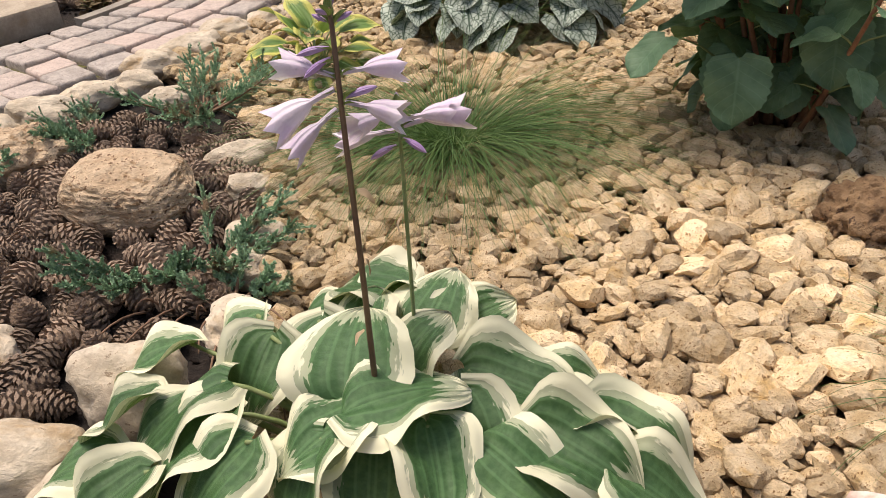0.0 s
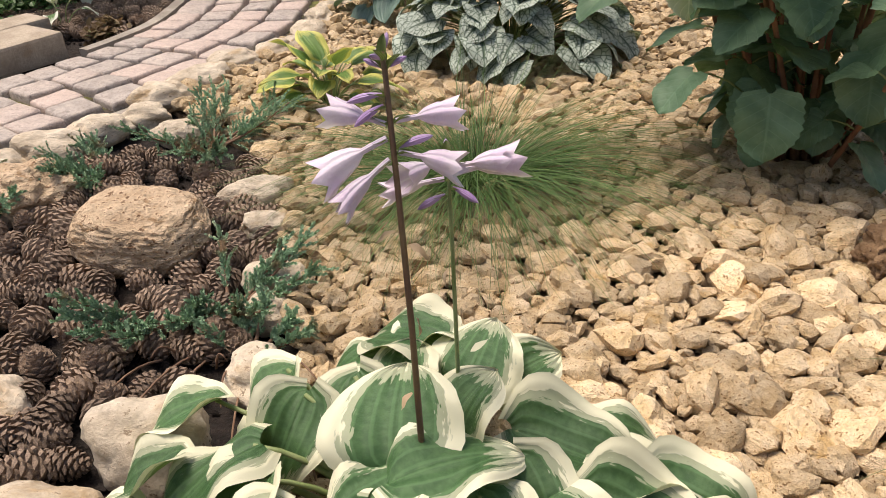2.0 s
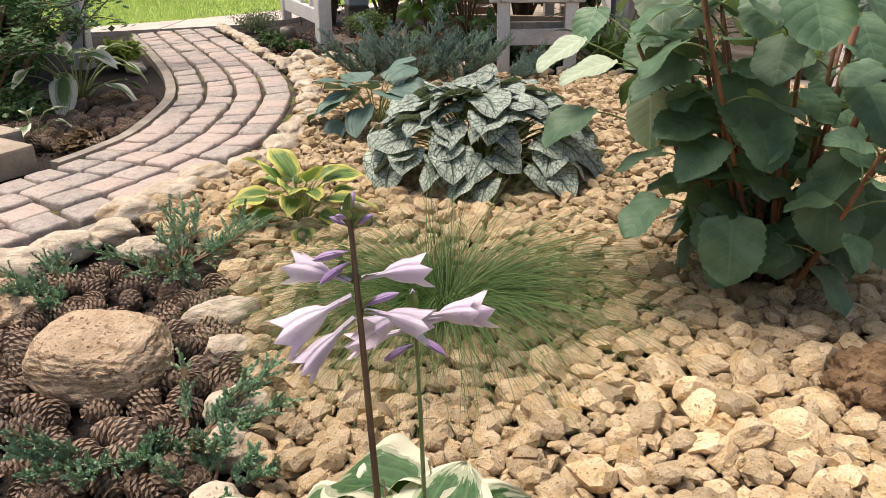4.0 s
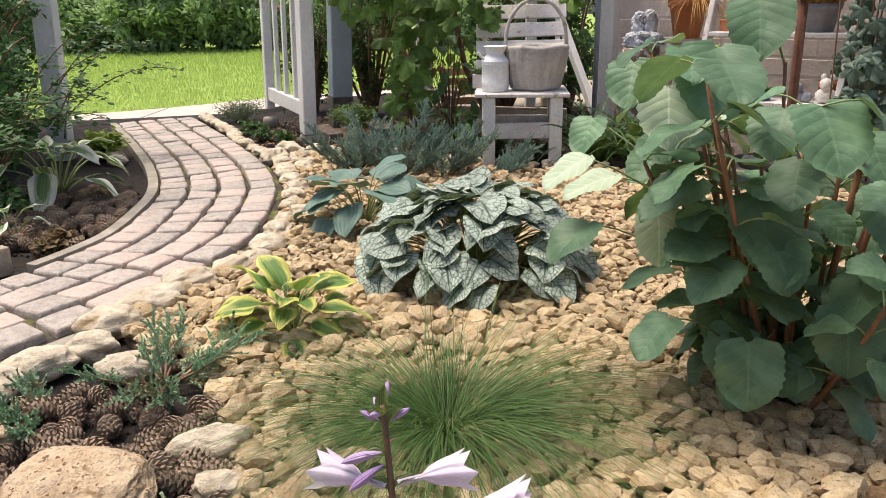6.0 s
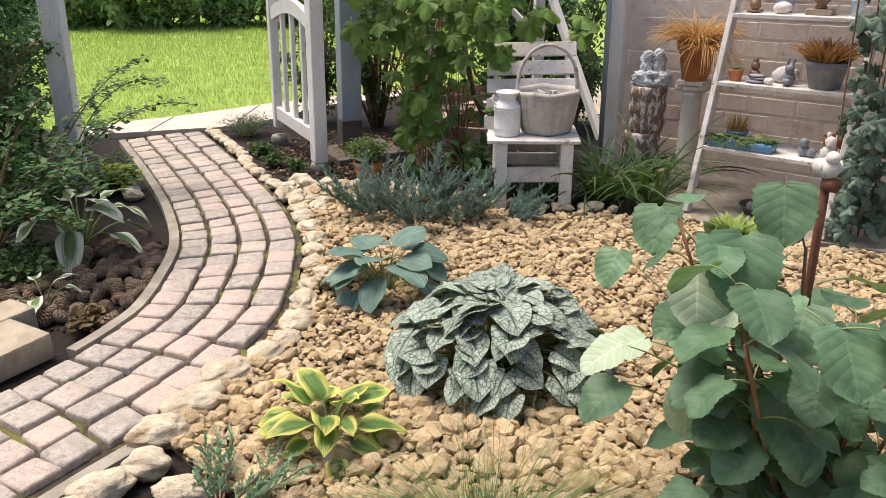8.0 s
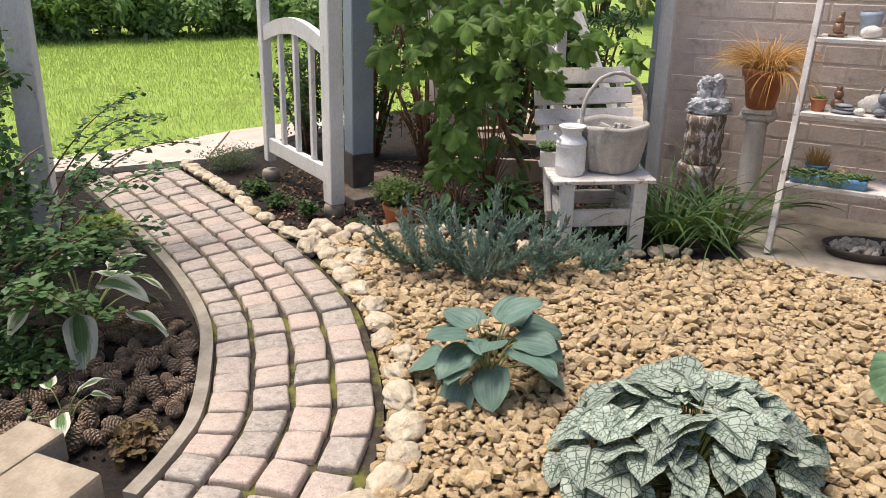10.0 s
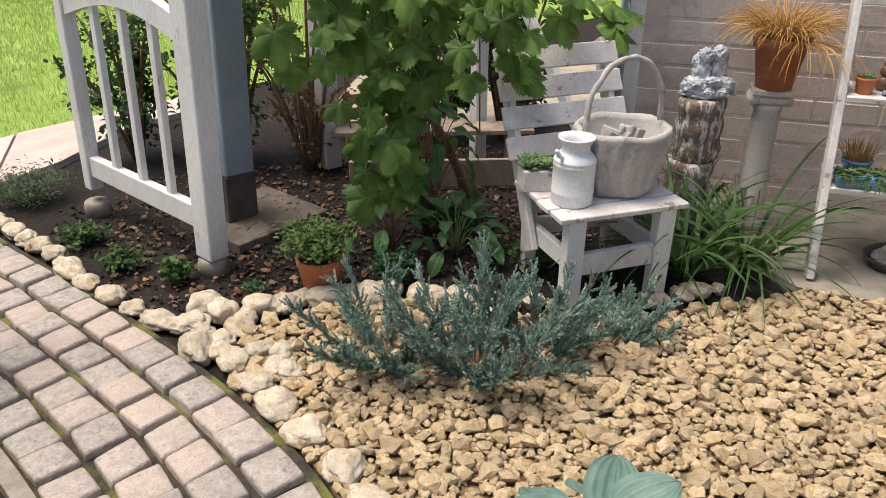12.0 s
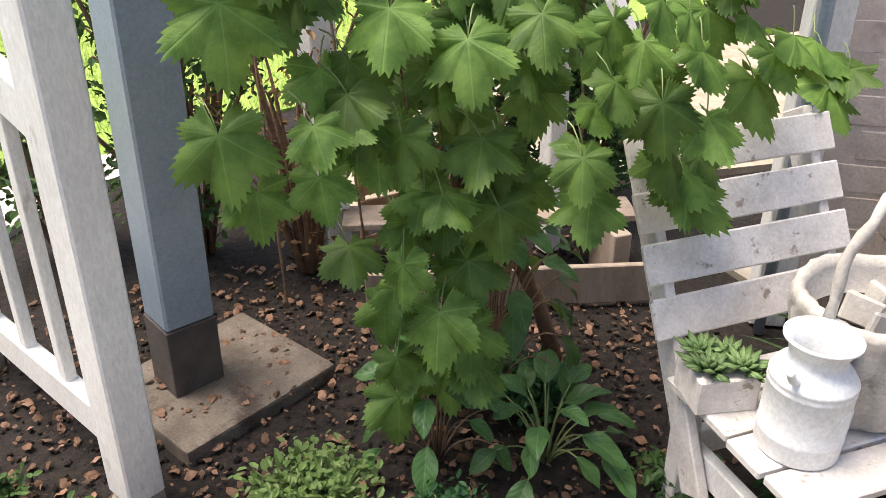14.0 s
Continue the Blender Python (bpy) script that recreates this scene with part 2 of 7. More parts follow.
        col = mix_rgb(nt, math_n(nt, "MULTIPLY", mid, 0.45), col, margin)
        col = mix_rgb(nt, ramp_n(nt, edge, margin_at - 0.02, margin_at + 0.02), col, margin)
    gain = math_n(nt, "MULTIPLY_ADD", info, 2 * vary, 1 - vary)
    grey = nt.nodes.new("ShaderNodeCombineColor")
    for k in range(3):
        nt.links.new(gain, grey.inputs[k])
    col = mix_rgb(nt, 1.0, col, grey.outputs[0], "MULTIPLY")
    nt.links.new(col, sh.inputs["Base Color"])
    sh.inputs["Roughness"].default_value = gloss
    sh.inputs["Specular IOR Level"].default_value = 0.35
    fine = noise_n(nt, co, 140, 3)
    if ridge is None:
        bump_n(nt, sh, math_n(nt, "MULTIPLY_ADD", rib, 0.6, fine), 0.45, 0.003)
    else:
        bump_n(nt, sh, math_n(nt, "MULTIPLY_ADD", ridge, 0.9, fine), 0.35, 0.003)
    if thin:
        tr = nt.nodes.new("ShaderNodeBsdfTranslucent")
        nt.links.new(mix_rgb(nt, 0.5, col, (0.35, 0.5, 0.08), "MIX"), tr.inputs["Color"])
        ms = nt.nodes.new("ShaderNodeMixShader")
        ms.inputs[0].default_value = thin
        nt.links.new(sh.outputs[0], ms.inputs[1])
        nt.links.new(tr.outputs[0], ms.inputs[2])
        nt.links.new(ms.outputs[0], nt.nodes["Material Output"].inputs["Surface"])
    return m


def foliage_mat(name, a, b, dry=None, gloss=0.55, thin=0.3):
    """Small leaves and needles in one mesh, that differ from piece to piece."""
    m, nt, sh, co, info = start_mat(name)
    ri = nt.nodes.new("ShaderNodeNewGeometry").outputs["Random Per Island"]
    col = mix_rgb(nt, ri, a, b)
    big = noise_n(nt, co, 5, 4)
    col = mix_rgb(nt, math_n(nt, "MULTIPLY", ramp_n(nt, big, 0.35, 0.7), 0.5), col, [c * 0.55 for c in a])
    if dry:
        col = mix_rgb(nt, ramp_n(nt, noise_n(nt, co, 7, 3), 0.57, 0.68), col, dry)
    nt.links.new(col, sh.inputs["Base Color"])
    sh.inputs["Roughness"].default_value = gloss
    sh.inputs["Specular IOR Level"].default_value = 0.3
    tr = nt.nodes.new("ShaderNodeBsdfTranslucent")
    nt.links.new(col, tr.inputs["Color"])
    ms = nt.nodes.new("ShaderNodeMixShader")
    ms.inputs[0].default_value = thin
    nt.links.new(sh.outputs[0], ms.inputs[1])
    nt.links.new(tr.outputs[0], ms.inputs[2])
    nt.links.new(ms.outputs[0], nt.nodes["Material Output"].inputs["Surface"])
    return m


SOIL = surface("dark_soil", (0.012, 0.009, 0.007), (0.040, 0.027, 0.021), 30, 130, 0.95, 1.0, 0.03, speck=(0.085, 0.055, 0.036), speck_at=(0.63, 0.70), grain=1.6)
GRAVEL = surface("gravel_limestone", (0.54, 0.39, 0.21), (0.69, 0.55, 0.365), 26, 150, 0.92, 1.0, 0.012, vary=0.20, island=0.22, grain=1.7,
                 third=(0.52, 0.34, 0.14), third_scale=14, third_at=(0.56, 0.74), speck=(0.18, 0.10, 0.04), speck_at=(0.57, 0.63))
GRAVELBED = surface("gravel_bed_sand", (0.20, 0.135, 0.075), (0.32, 0.225, 0.13), 25, 180, 0.95, 0.9, 0.02)
LIME = surface("pitted_limestone", (0.45, 0.375, 0.275), (0.63, 0.55, 0.43), 14, 55, 0.92, 0.9, 0.012, vary=0.12,
               third=(0.42, 0.30, 0.17), third_scale=6, third_at=(0.54, 0.7), speck=(0.20, 0.15, 0.10), speck_at=(0.60, 0.68), grain=1.3)
TUFA = surface("porous_tan_boulder", (0.50, 0.36, 0.23), (0.66, 0.51, 0.35), 12, 60, 0.95, 1.0, 0.03, speck=(0.15, 0.085, 0.045), speck_at=(0.57, 0.63), grain=1.5,
               third=(0.34, 0.22, 0.12), third_scale=20, third_at=(0.56, 0.66), stretch=(1, 1, 1.9))
BROWNROCK = surface("rusty_brown_rock", (0.16, 0.09, 0.045), (0.34, 0.22, 0.12), 14, 60, 0.95, 1.0, 0.03, speck=(0.07, 0.04, 0.025), speck_at=(0.58, 0.66))
PAVER = surface("tumbled_paver", (0.365, 0.315, 0.275), (0.51, 0.45, 0.395), 26, 95, 0.58, 0.9, 0.008, vary=0.12, tint=(0.50, 0.37, 0.31),
                third=(0.30, 0.26, 0.23), third_scale=34, third_at=(0.53, 0.64), speck=(0.20, 0.17, 0.145), speck_at=(0.60, 0.66), grain=1.3)
JOINT = surface("mossy_joint_sand", (0.030, 0.024, 0.018), (0.07, 0.055, 0.04), 20, 160, 0.95, 0.8, 0.01, third=(0.15, 0.155, 0.035), third_scale=4, third_at=(0.48, 0.6))
CONCRETE = surface("weathered_concrete", (0.25, 0.22, 0.18), (0.38, 0.34, 0.285), 7, 110, 0.9, 0.5, 0.008, third=(0.2, 0.17, 0.14), third_scale=4)
BLOCK = surface("sandstone_block", (0.33, 0.27, 0.20), (0.46, 0.39, 0.30), 8, 80, 0.9, 0.7, 0.012, third=(0.33, 0.24, 0.15), third_scale=5)
SLABPINK = surface("pink_flagstone", (0.56, 0.46, 0.40), (0.66, 0.57, 0.50), 5, 80, 0.85, 0.4, 0.006, vary=0.1)
WHITEWOOD = surface("chipped_white_paint", (0.70, 0.68, 0.66), (0.80, 0.79, 0.77), 6, 130, 0.6, 0.35, 0.004, speck=(0.46, 0.43, 0.39), speck_at=(0.72, 0.76),
                    third=(0.55, 0.52, 0.48), third_scale=11, third_at=(0.63, 0.7), stretch=(1, 1, 0.35))
SHABBY = surface("shabby_whitewashed_wood", (0.55, 0.51, 0.48), (0.72, 0.68, 0.66), 9, 100, 0.75, 0.5, 0.004, third=(0.30, 0.25, 0.21), third_scale=16, third_at=(0.6, 0.67))
BLUEPAINT = surface("grey_blue_paint", (0.27, 0.33, 0.39), (0.33, 0.39, 0.45), 4, 90, 0.55, 0.2, 0.003, third=(0.22, 0.27, 0.32), third_scale=3)
DARKBASE = surface("dark_tarred_base", (0.07, 0.06, 0.055), (0.12, 0.10, 0.09), 9, 90, 0.8, 0.5, 0.006)
BRICK = surface("whitewashed_brick", (0.65, 0.55, 0.485), (0.76, 0.66, 0.59), 10, 80, 0.9, 0.6, 0.008, vary=0.07, third=(0.46, 0.35, 0.32), third_scale=5)
MORTAR = surface("wall_mortar", (0.62, 0.525, 0.465), (0.73, 0.635, 0.57), 10, 120, 0.95, 0.6, 0.008)
TERRA = surface("terracotta", (0.40, 0.13, 0.06), (0.50, 0.19, 0.09), 8, 90, 0.85, 0.3, 0.004, third=(0.5, 0.36, 0.28), third_scale=5, third_at=(0.62, 0.75))
WICKER = surface("grey_concrete_wicker", (0.40, 0.37, 0.34), (0.52, 0.49, 0.45), 12, 100, 0.9, 0.6, 0.006, third=(0.27, 0.25, 0.23), third_scale=9)
ENAMEL = surface("white_enamel", (0.72, 0.73, 0.74), (0.80, 0.80, 0.80), 6, 100, 0.5, 0.15, 0.003, third=(0.55, 0.55, 0.56), third_scale=10, third_at=(0.64, 0.72))
BARK = surface("lichened_stump_bark", (0.16, 0.11, 0.08), (0.30, 0.22, 0.17), 18, 60, 0.95, 1.0, 0.02, third=(0.62, 0.57, 0.54), third_scale=26, third_at=(0.5, 0.56), stretch=(1, 1, 0.5))
PLASTER = surface("aged_plaster_column", (0.52, 0.46, 0.41), (0.64, 0.58, 0.53), 6, 90, 0.85, 0.4, 0.005, third=(0.42, 0.33, 0.25), third_scale=4)
STATUE = surface("grey_stone_statue", (0.42, 0.44, 0.48), (0.62, 0.63, 0.66), 20, 100, 0.8, 0.5, 0.005, speck=(0.2, 0.21, 0.24), speck_at=(0.62, 0.72))
CONE = surface("pine_cone_scales", (0.15, 0.105, 0.074), (0.34, 0.25, 0.18), 30, 140, 0.85, 0.5, 0.003, vary=0.3, third=(0.30, 0.22, 0.16), third_scale=60)
RUST = surface("rusted_iron", (0.12, 0.045, 0.025), (0.22, 0.09, 0.05), 30, 150, 0.85, 0.6, 0.003)
TWIG = surface("brown_twig", (0.16, 0.09, 0.055), (0.26, 0.16, 0.10), 30, 120, 0.85, 0.4, 0.003)
PALEWOOD = surface("old_grey_timber", (0.26, 0.20, 0.155), (0.40, 0.32, 0.26), 9, 90, 0.85, 0.5, 0.005, stretch=(1, 1, 0.3))


# ---- ground, path and beds ----
def spline(points, n):
    """n points evenly along a smooth curve through the given ones."""
    p = np.array(points, dtype=float)
    p = np.vstack([2 * p[0] - p[1], p, 2 * p[-1] - p[-2]])
    out = []
    for i in range(1, len(p) - 2):
        for s in np.linspace(0, 1, 24, endpoint=False):
            a, b, c, d = p[i - 1:i + 3]
            out.append(0.5 * (2 * b + (c - a) * s + (2 * a - 5 * b + 4 * c - d) * s * s + (3 * b - a - 3 * c + d) * s ** 3))
    out = np.array(out + [p[-2]])
    acc = np.concatenate([[0], np.cumsum(np.linalg.norm(np.diff(out, axis=0), axis=1))])
    want = np.linspace(0, acc[-1], n)
    return np.column_stack([np.interp(want, acc, out[:, k]) for k in range(out.shape[1])])


def inside(poly, pts):
    x, y = pts[:, 0], pts[:, 1]
    res = np.zeros(len(pts), bool)
    j = len(poly) - 1
    for i in range(len(poly)):
        xi, yi, xj, yj = *poly[i], *poly[j]
        res ^= ((yi > y) != (yj > y)) & (x < (xj - xi) * (y - yi) / (yj - yi + 1e-12) + xi)
        j = i
    return res


def sheet(name, poly, z, material, label, category, depth=0.05, parent=None):
    """A flat bed with a skirt down into the ground."""
    n = len(poly)
    v = [(x, y, z) for x, y in poly] + [(x, y, z - depth) for x, y in poly]
    f = [tuple(range(n))] + [(i, i + n, (i + 1) % n + n, (i + 1) % n) for i in range(n)]
    me = mesh_of(name, v, f, material, smooth=False)
    bm = bmesh.new()
    bm.from_mesh(me)
    bmesh.ops.recalc_face_normals(bm, faces=bm.faces)
    bm.to_mesh(me)
    bm.free()
    ob = new(name, me)
    return tagged(ob, label, category, kind="structure")


bm = bmesh.new()
bmesh.ops.create_grid(bm, x_segments=60, y_segments=60, size=600)
ground = part("ground", bm, SOIL, None)
ground.location = (0, 0, -0.012)
tagged(ground, "dark brown garden soil under all the beds", "ground", kind="structure")

EDGE = [(-2.75, 0.1), (-1.95, 0.45), (-1.45, 0.98), (-1.12, 1.45), (-0.93, 1.78), (-0.78, 2.03), (-0.64, 2.35), (-0.55, 2.65), (-0.50, 2.98), (-0.54, 3.45),
        (-0.67, 4.05), (-1.0, 4.78), (-1.53, 5.68), (-2.22, 6.77)]
right_edge = spline(EDGE, 60)
tang = np.gradient(right_edge, axis=0)
tang /= np.linalg.norm(tang, axis=1)[:, None]
left_of = np.column_stack([-tang[:, 1], tang[:, 0]])
PATH_W = 0.68
left_edge = right_edge + left_of * PATH_W
bed = np.vstack([right_edge - left_of * 0.03, (left_edge + left_of * 0.03)[::-1]])
path_bed = sheet("path_bed", [tuple(p) for p in bed], 0.012, JOINT, "dark mossy joint sand under the paved path", "path")

# pavers: a domed, tumbled block with a bevelled rim
STEPS = (-1, -0.89, 0.0, 0.89, 1)


def paver_mesh(seed, w, l, h=0.05):
    n = 5
    rr = random.Random(seed)
    v, f = [], []
    skew = [rr.uniform(-0.005, 0.005) for _ in range(4)]
    for j in range(n):
        for i in range(n):
            a, b = STEPS[i], STEPS[j]
            ca, cb = (abs(a) ** 4), (abs(b) ** 4)
            x = a * w / 2 * (1 - 0.03 * cb) + skew[0] * b
            y = b * l / 2 * (1 - 0.03 * ca) + skew[1] * a
            z = h - 0.004 * (abs(a) == 1) - 0.004 * (abs(b) == 1) + rr.uniform(-0.0025, 0.0025)
            v.append((x, y, z))
    f += [(j * n + i, j * n + i + 1, (j + 1) * n + i + 1, (j + 1) * n + i) for j in range(n - 1) for i in range(n - 1)]
    rim = [i for i in range(n)] + [j * n + n - 1 for j in range(1, n)] + [(n - 1) * n + i for i in range(n - 2, -1, -1)] + [j * n for j in range(n - 2, 0, -1)]
    base = len(v)
    for k in rim:
        v.append((v[k][0] * 1.035, v[k][1] * 1.035, v[k][2] - 0.010))
    low = len(v)
    for k in rim:
        v.append((v[k][0] * 1.035, v[k][1] * 1.035, -0.01))
    m = len(rim)
    for k in range(m):
        q = (k + 1) % m
        f.append((rim[q], rim[k], base + k, base + q))
        f.append((base + q, base + k, low + k, low + q))
    return mesh_of("paver", v, f, PAVER)


# stone edging strip on the far side of the path
strip = []
for i in range(len(left_edge)):
    if left_edge[i][1] > 2.45:
        strip.append((left_edge[i], left_of[i]))
outer = [tuple(p + n * 0.062) for p, n in strip]
inner = [tuple(p + n * 0.004) for p, n in strip]
sheet("edging", inner + outer[::-1], 0.05, CONCRETE, "low weathered concrete edging strip along the path", "edging", 0.08)
sheet("edging", [tuple(p - n * 0.04) for p, n in zip(right_edge[:24], left_of[:24])][::-1] + [tuple(p - n * 0.10) for p, n in zip(right_edge[:24], left_of[:24])], 0.028, CONCRETE,
      "narrow grey concrete strip between pavers and limestone", "edging", 0.06)

GRAVEL_AREA = [(0.30, -0.9), (0.28, 0.1), (0.24, 0.35), (0.22, 0.62), (0.06, 0.98), (-0.06, 1.30), (-0.22, 1.6), (-0.5, 1.82)]
GRAVEL_AREA += [tuple(p - n * 0.045) for p, n in zip(right_edge, left_of) if 2.0 < p[1] < 4.55]
GRAVEL_AREA += [(-0.74, 4.86), (-0.3, 5.0), (0.1, 4.85), (0.6, 4.5), (1.0, 4.42), (1.75, 4.38), (2.0, 4.12), (2.7, 3.75), (3.6, 3.3), (3.6, -0.9)]
gravel_bed = sheet("gravel_bed", GRAVEL_AREA, 0.006, GRAVELBED, "sandy bed under the pale ochre gravel", "gravel bed")

# paving by the house wall and the flags at the edge of the lawn
sheet("pavement", [(1.72, 4.42), (2.0, 4.16), (2.75, 3.78), (5.5, 2.4), (5.5, 3.6), (1.62, 6.2)], 0.02, CONCRETE, "grey concrete apron along the brick wall", "pavement")
for quad in ([(-3.5, 6.60), (-2.75, 6.78), (-2.75, 7.45), (-3.5, 7.05)], [(-2.73, 6.785), (-2.0, 6.98), (-2.0, 8.03), (-2.73, 7.46)],
             [(-1.98, 7.0), (-1.65, 7.3), (-1.2, 8.0), (-1.2, 8.5), (-1.98, 8.06)], [(-1.18, 8.02), (-0.4, 8.5), (-0.4, 8.9), (-1.18, 8.51)]):
    sheet("flagstone", quad, 0.035, SLABPINK, "pale pinkish flagstone at the edge of the lawn", "flagstone", 0.06)
LAWN = [(-30, 6.0), (-4.2, 6.9), (-3.5, 7.08), (-2.73, 7.5), (-2.0, 8.07), (-1.2, 8.54), (-0.4, 8.94), (2, 10.0), (9, 13), (9, 40), (-30, 40)]
# the sward colour includes the brightness of sun on the grass
GRASSBED = surface("lawn_sward_painted_sun", (0.25, 0.37, 0.06), (0.33, 0.46, 0.10), 3, 120, 0.9, 0.8, 0.02, third=(0.19, 0.25, 0.05), third_scale=1.2)
sheet("lawn", LAWN, 0.01, GRASSBED, "green mown lawn behind the garden, coloured bright as if sunlit", "lawn")
sheet("terrace", [(-0.1, 7.3), (6, 6.6), (8, 10), (1, 9.4)], 0.03, BLOCK, "pale paved terrace behind the pergola", "terrace")


# ---- the gate, posts and wall ----
def post(name, x, y, z0, z1, w, d, rz, material, label, category, lean=(0, 0), bevel=0.006):
    bm = box_bm(w, d, z1 - z0, bevel, (0, 0, (z1 - z0) / 2))
    for e in bm.verts:
        e.co.x += e.co.z * lean[0]
        e.co.y += e.co.z * lean[1]
    ob = part(name, bm, material, None)
    ob.matrix_basis = pose(x, y, z0, 0, 0, rz)
    return tagged(ob, label, category)


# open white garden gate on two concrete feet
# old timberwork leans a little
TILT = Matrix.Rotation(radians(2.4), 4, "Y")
GX0, GY0, GX1, GY1 = -0.81, 5.51, -1.37, 6.44
gate_len = math.hypot(GX1 - GX0, GY1 - GY0)
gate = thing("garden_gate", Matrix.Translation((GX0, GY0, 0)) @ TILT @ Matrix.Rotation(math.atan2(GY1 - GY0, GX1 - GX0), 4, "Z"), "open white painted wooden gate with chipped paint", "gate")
part("stile", box_bm(0.122, 0.105, 2.0, 0.006, (0, 0, 1.08)), WHITEWOOD, gate)
part("stile", box_bm(0.075, 0.075, 1.95, 0.006, (gate_len, 0, 1.1)), WHITEWOOD, gate)
part("rail", box_bm(gate_len - 0.082, 0.05, 0.115, 0.005, (gate_len / 2, 0, 0.265)), WHITEWOOD, gate)
arch = bmesh.new()
rings = []
for i in range(17):
    q = i / 16
    x, z = 0.043 + (gate_len - 0.082) * q, 1.12 + 0.10 * math.sin(math.pi * q)
    rings.append([arch.verts.new((x, y, z + h)) for y, h in ((-0.025, -0.055), (0.025, -0.055), (0.025, 0.055), (-0.025, 0.055))])
for a, b in zip(rings, rings[1:]):
    for k in range(4):
        arch.faces.new((a[k], a[(k + 1) % 4], b[(k + 1) % 4], b[k]))
arch.faces.new(rings[0][::-1])
arch.faces.new(rings[-1])
bmesh.ops.recalc_face_normals(arch, faces=arch.faces)
part("top_rail", arch, WHITEWOOD, gate)
for i in range(3):
    s = (i + 1) / 4
    x = 0.043 + (gate_len - 0.082) * s
    part("baluster", box_bm(0.042, 0.034, 0.78 + 0.08 * math.sin(math.pi * s), 0.003, (x, 0, 0.70 + 0.04 * math.sin(math.pi * s))), WHITEWOOD, gate)
part("panel_rail", box_bm(gate_len - 0.084, 0.04, 0.09, 0.004, (gate_len / 2, 0, 1.62)), WHITEWOOD, gate)
for x, y in ((GX0, GY0), (GX1, GY1)):
    foot = part("gate_foot", lathe_bm([(0.070, -0.03), (0.072, 0.045), (0.066, 0.066), (0.058, 0.076), (0.0, 0.082)], 24, 0.05), CONCRETE, None, smooth=True)
    foot.location = (x, y, 0)
    tagged(foot, "round mossy concrete footing under the gate stile", "footing")

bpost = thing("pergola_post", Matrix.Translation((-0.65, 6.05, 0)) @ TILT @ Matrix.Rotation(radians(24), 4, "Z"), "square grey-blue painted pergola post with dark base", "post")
part("shaft", box_bm(0.17, 0.17, 2.6, 0.008, (0, 0, 1.6)), BLUEPAINT, bpost)
part("base_band", box_bm(0.176, 0.176, 0.26, 0.004, (0, 0, 0.17)), DARKBASE, bpost)
OLDSLAB = surface("soiled_concrete", (0.105, 0.085, 0.068), (0.20, 0.165, 0.135), 6, 110, 0.95, 0.7, 0.01, third=(0.07, 0.05, 0.04), third_scale=5, grain=1.3)
slab = part("footing_slab", box_bm(0.60, 0.54, 0.09, 0.012, (0, 0, 0), 2, 0.012), OLDSLAB, None)
slab.matrix_basis = pose(-0.55, 6.03, 0.002, 0, 0, 30)
tagged(slab, "rough concrete footing slab with fallen leaves under the post", "slab")

post("fence_post", -2.57, 5.06, -0.02, 2.3, 0.145, 0.12, 8, WHITEWOOD, "white wooden post with flaking paint among leaves", "post", (0.055, 0.0))
post("corner_post", 1.52, 5.72, 0.0, 2.6, 0.13, 0.13, -30, WHITEWOOD, "white painted corner post of the house porch", "post")
post("pergola_post", 0.02, 6.75, 0.0, 2.4, 0.12, 0.12, 20, WHITEWOOD, "white flaking pergola post behind the vine", "post")
post("pergola_post", 0.98, 6.55, 0.0, 2.4, 0.085, 0.085, 10, WHITEWOOD, "thin white pergola post behind the chair", "post")
brace = part("brace", beam_bm((1.47, 5.9, 0.15), (0.98, 6.52, 1.5), 0.07, 0.05), WHITEWOOD, None)
tagged(brace, "diagonal white timber brace of the porch", "brace")
brace = part("brace", beam_bm((0.98, 6.5, 0.9), (0.05, 6.74, 1.8), 0.05, 0.05), WHITEWOOD, None)
tagged(brace, "diagonal white timber brace of the pergola", "brace")
beam = part("beam", beam_bm((-0.62, 6.2, 1.62), (1.5, 5.85, 1.62), 0.07, 0.09), WHITEWOOD, None)
tagged(beam, "white wooden cross beam of the pergola", "beam")
pipe = tube("drainpipe", [(1.43, 5.64, 0.0), (1.43, 5.64, 1.3), (1.43, 5.64, 2.6)], 0.02, BLUEPAINT, None, 10)
tagged(pipe, "thin grey metal downpipe beside the corner post", "pipe")

# whitewashed brick wall, courses laid one by one
WA, WB = Vector((1.60, 5.78, 0)), Vector((5.2, 3.05, 0))
wdir = (WB - WA).normalized()
wall = thing("wall_east", Matrix.Translation(WA) @ Matrix.Rotation(math.atan2(wdir.y, wdir.x), 4, "Z"), "whitewashed pinkish brick house wall", "wall", kind="structure")
WL = (WB - WA).length
part("masonry", box_bm(WL, 0.243, 2.7, 0, (WL / 2, 0.1385, 1.35)), MORTAR, wall)

# an added wall, never in view, to close the light behind the camera
back = part("wall_south", box_bm(9, 0.25, 3.0, 0.0, (0, 0, 1.5)), MORTAR, None)
back.location = (1.5, -4.5, 0)
tagged(back, "plain pale wall added out of view to enclose the light", "wall", kind="structure")


# ---- things by the wall ----
def plank(name, a, b, w, h, material, parent, label="", up=(0, 0, 1)):
    return part(name, beam_bm(a, b, w, h, 0.004, up), material, parent, label)


# the chair stands a little askew
ASKEW = Matrix.Translation((0.8, 4.6, 0.003)) @ Matrix.Rotation(radians(0.4), 4, "Y") @ Matrix.Translation((-0.8, -4.6, 0))
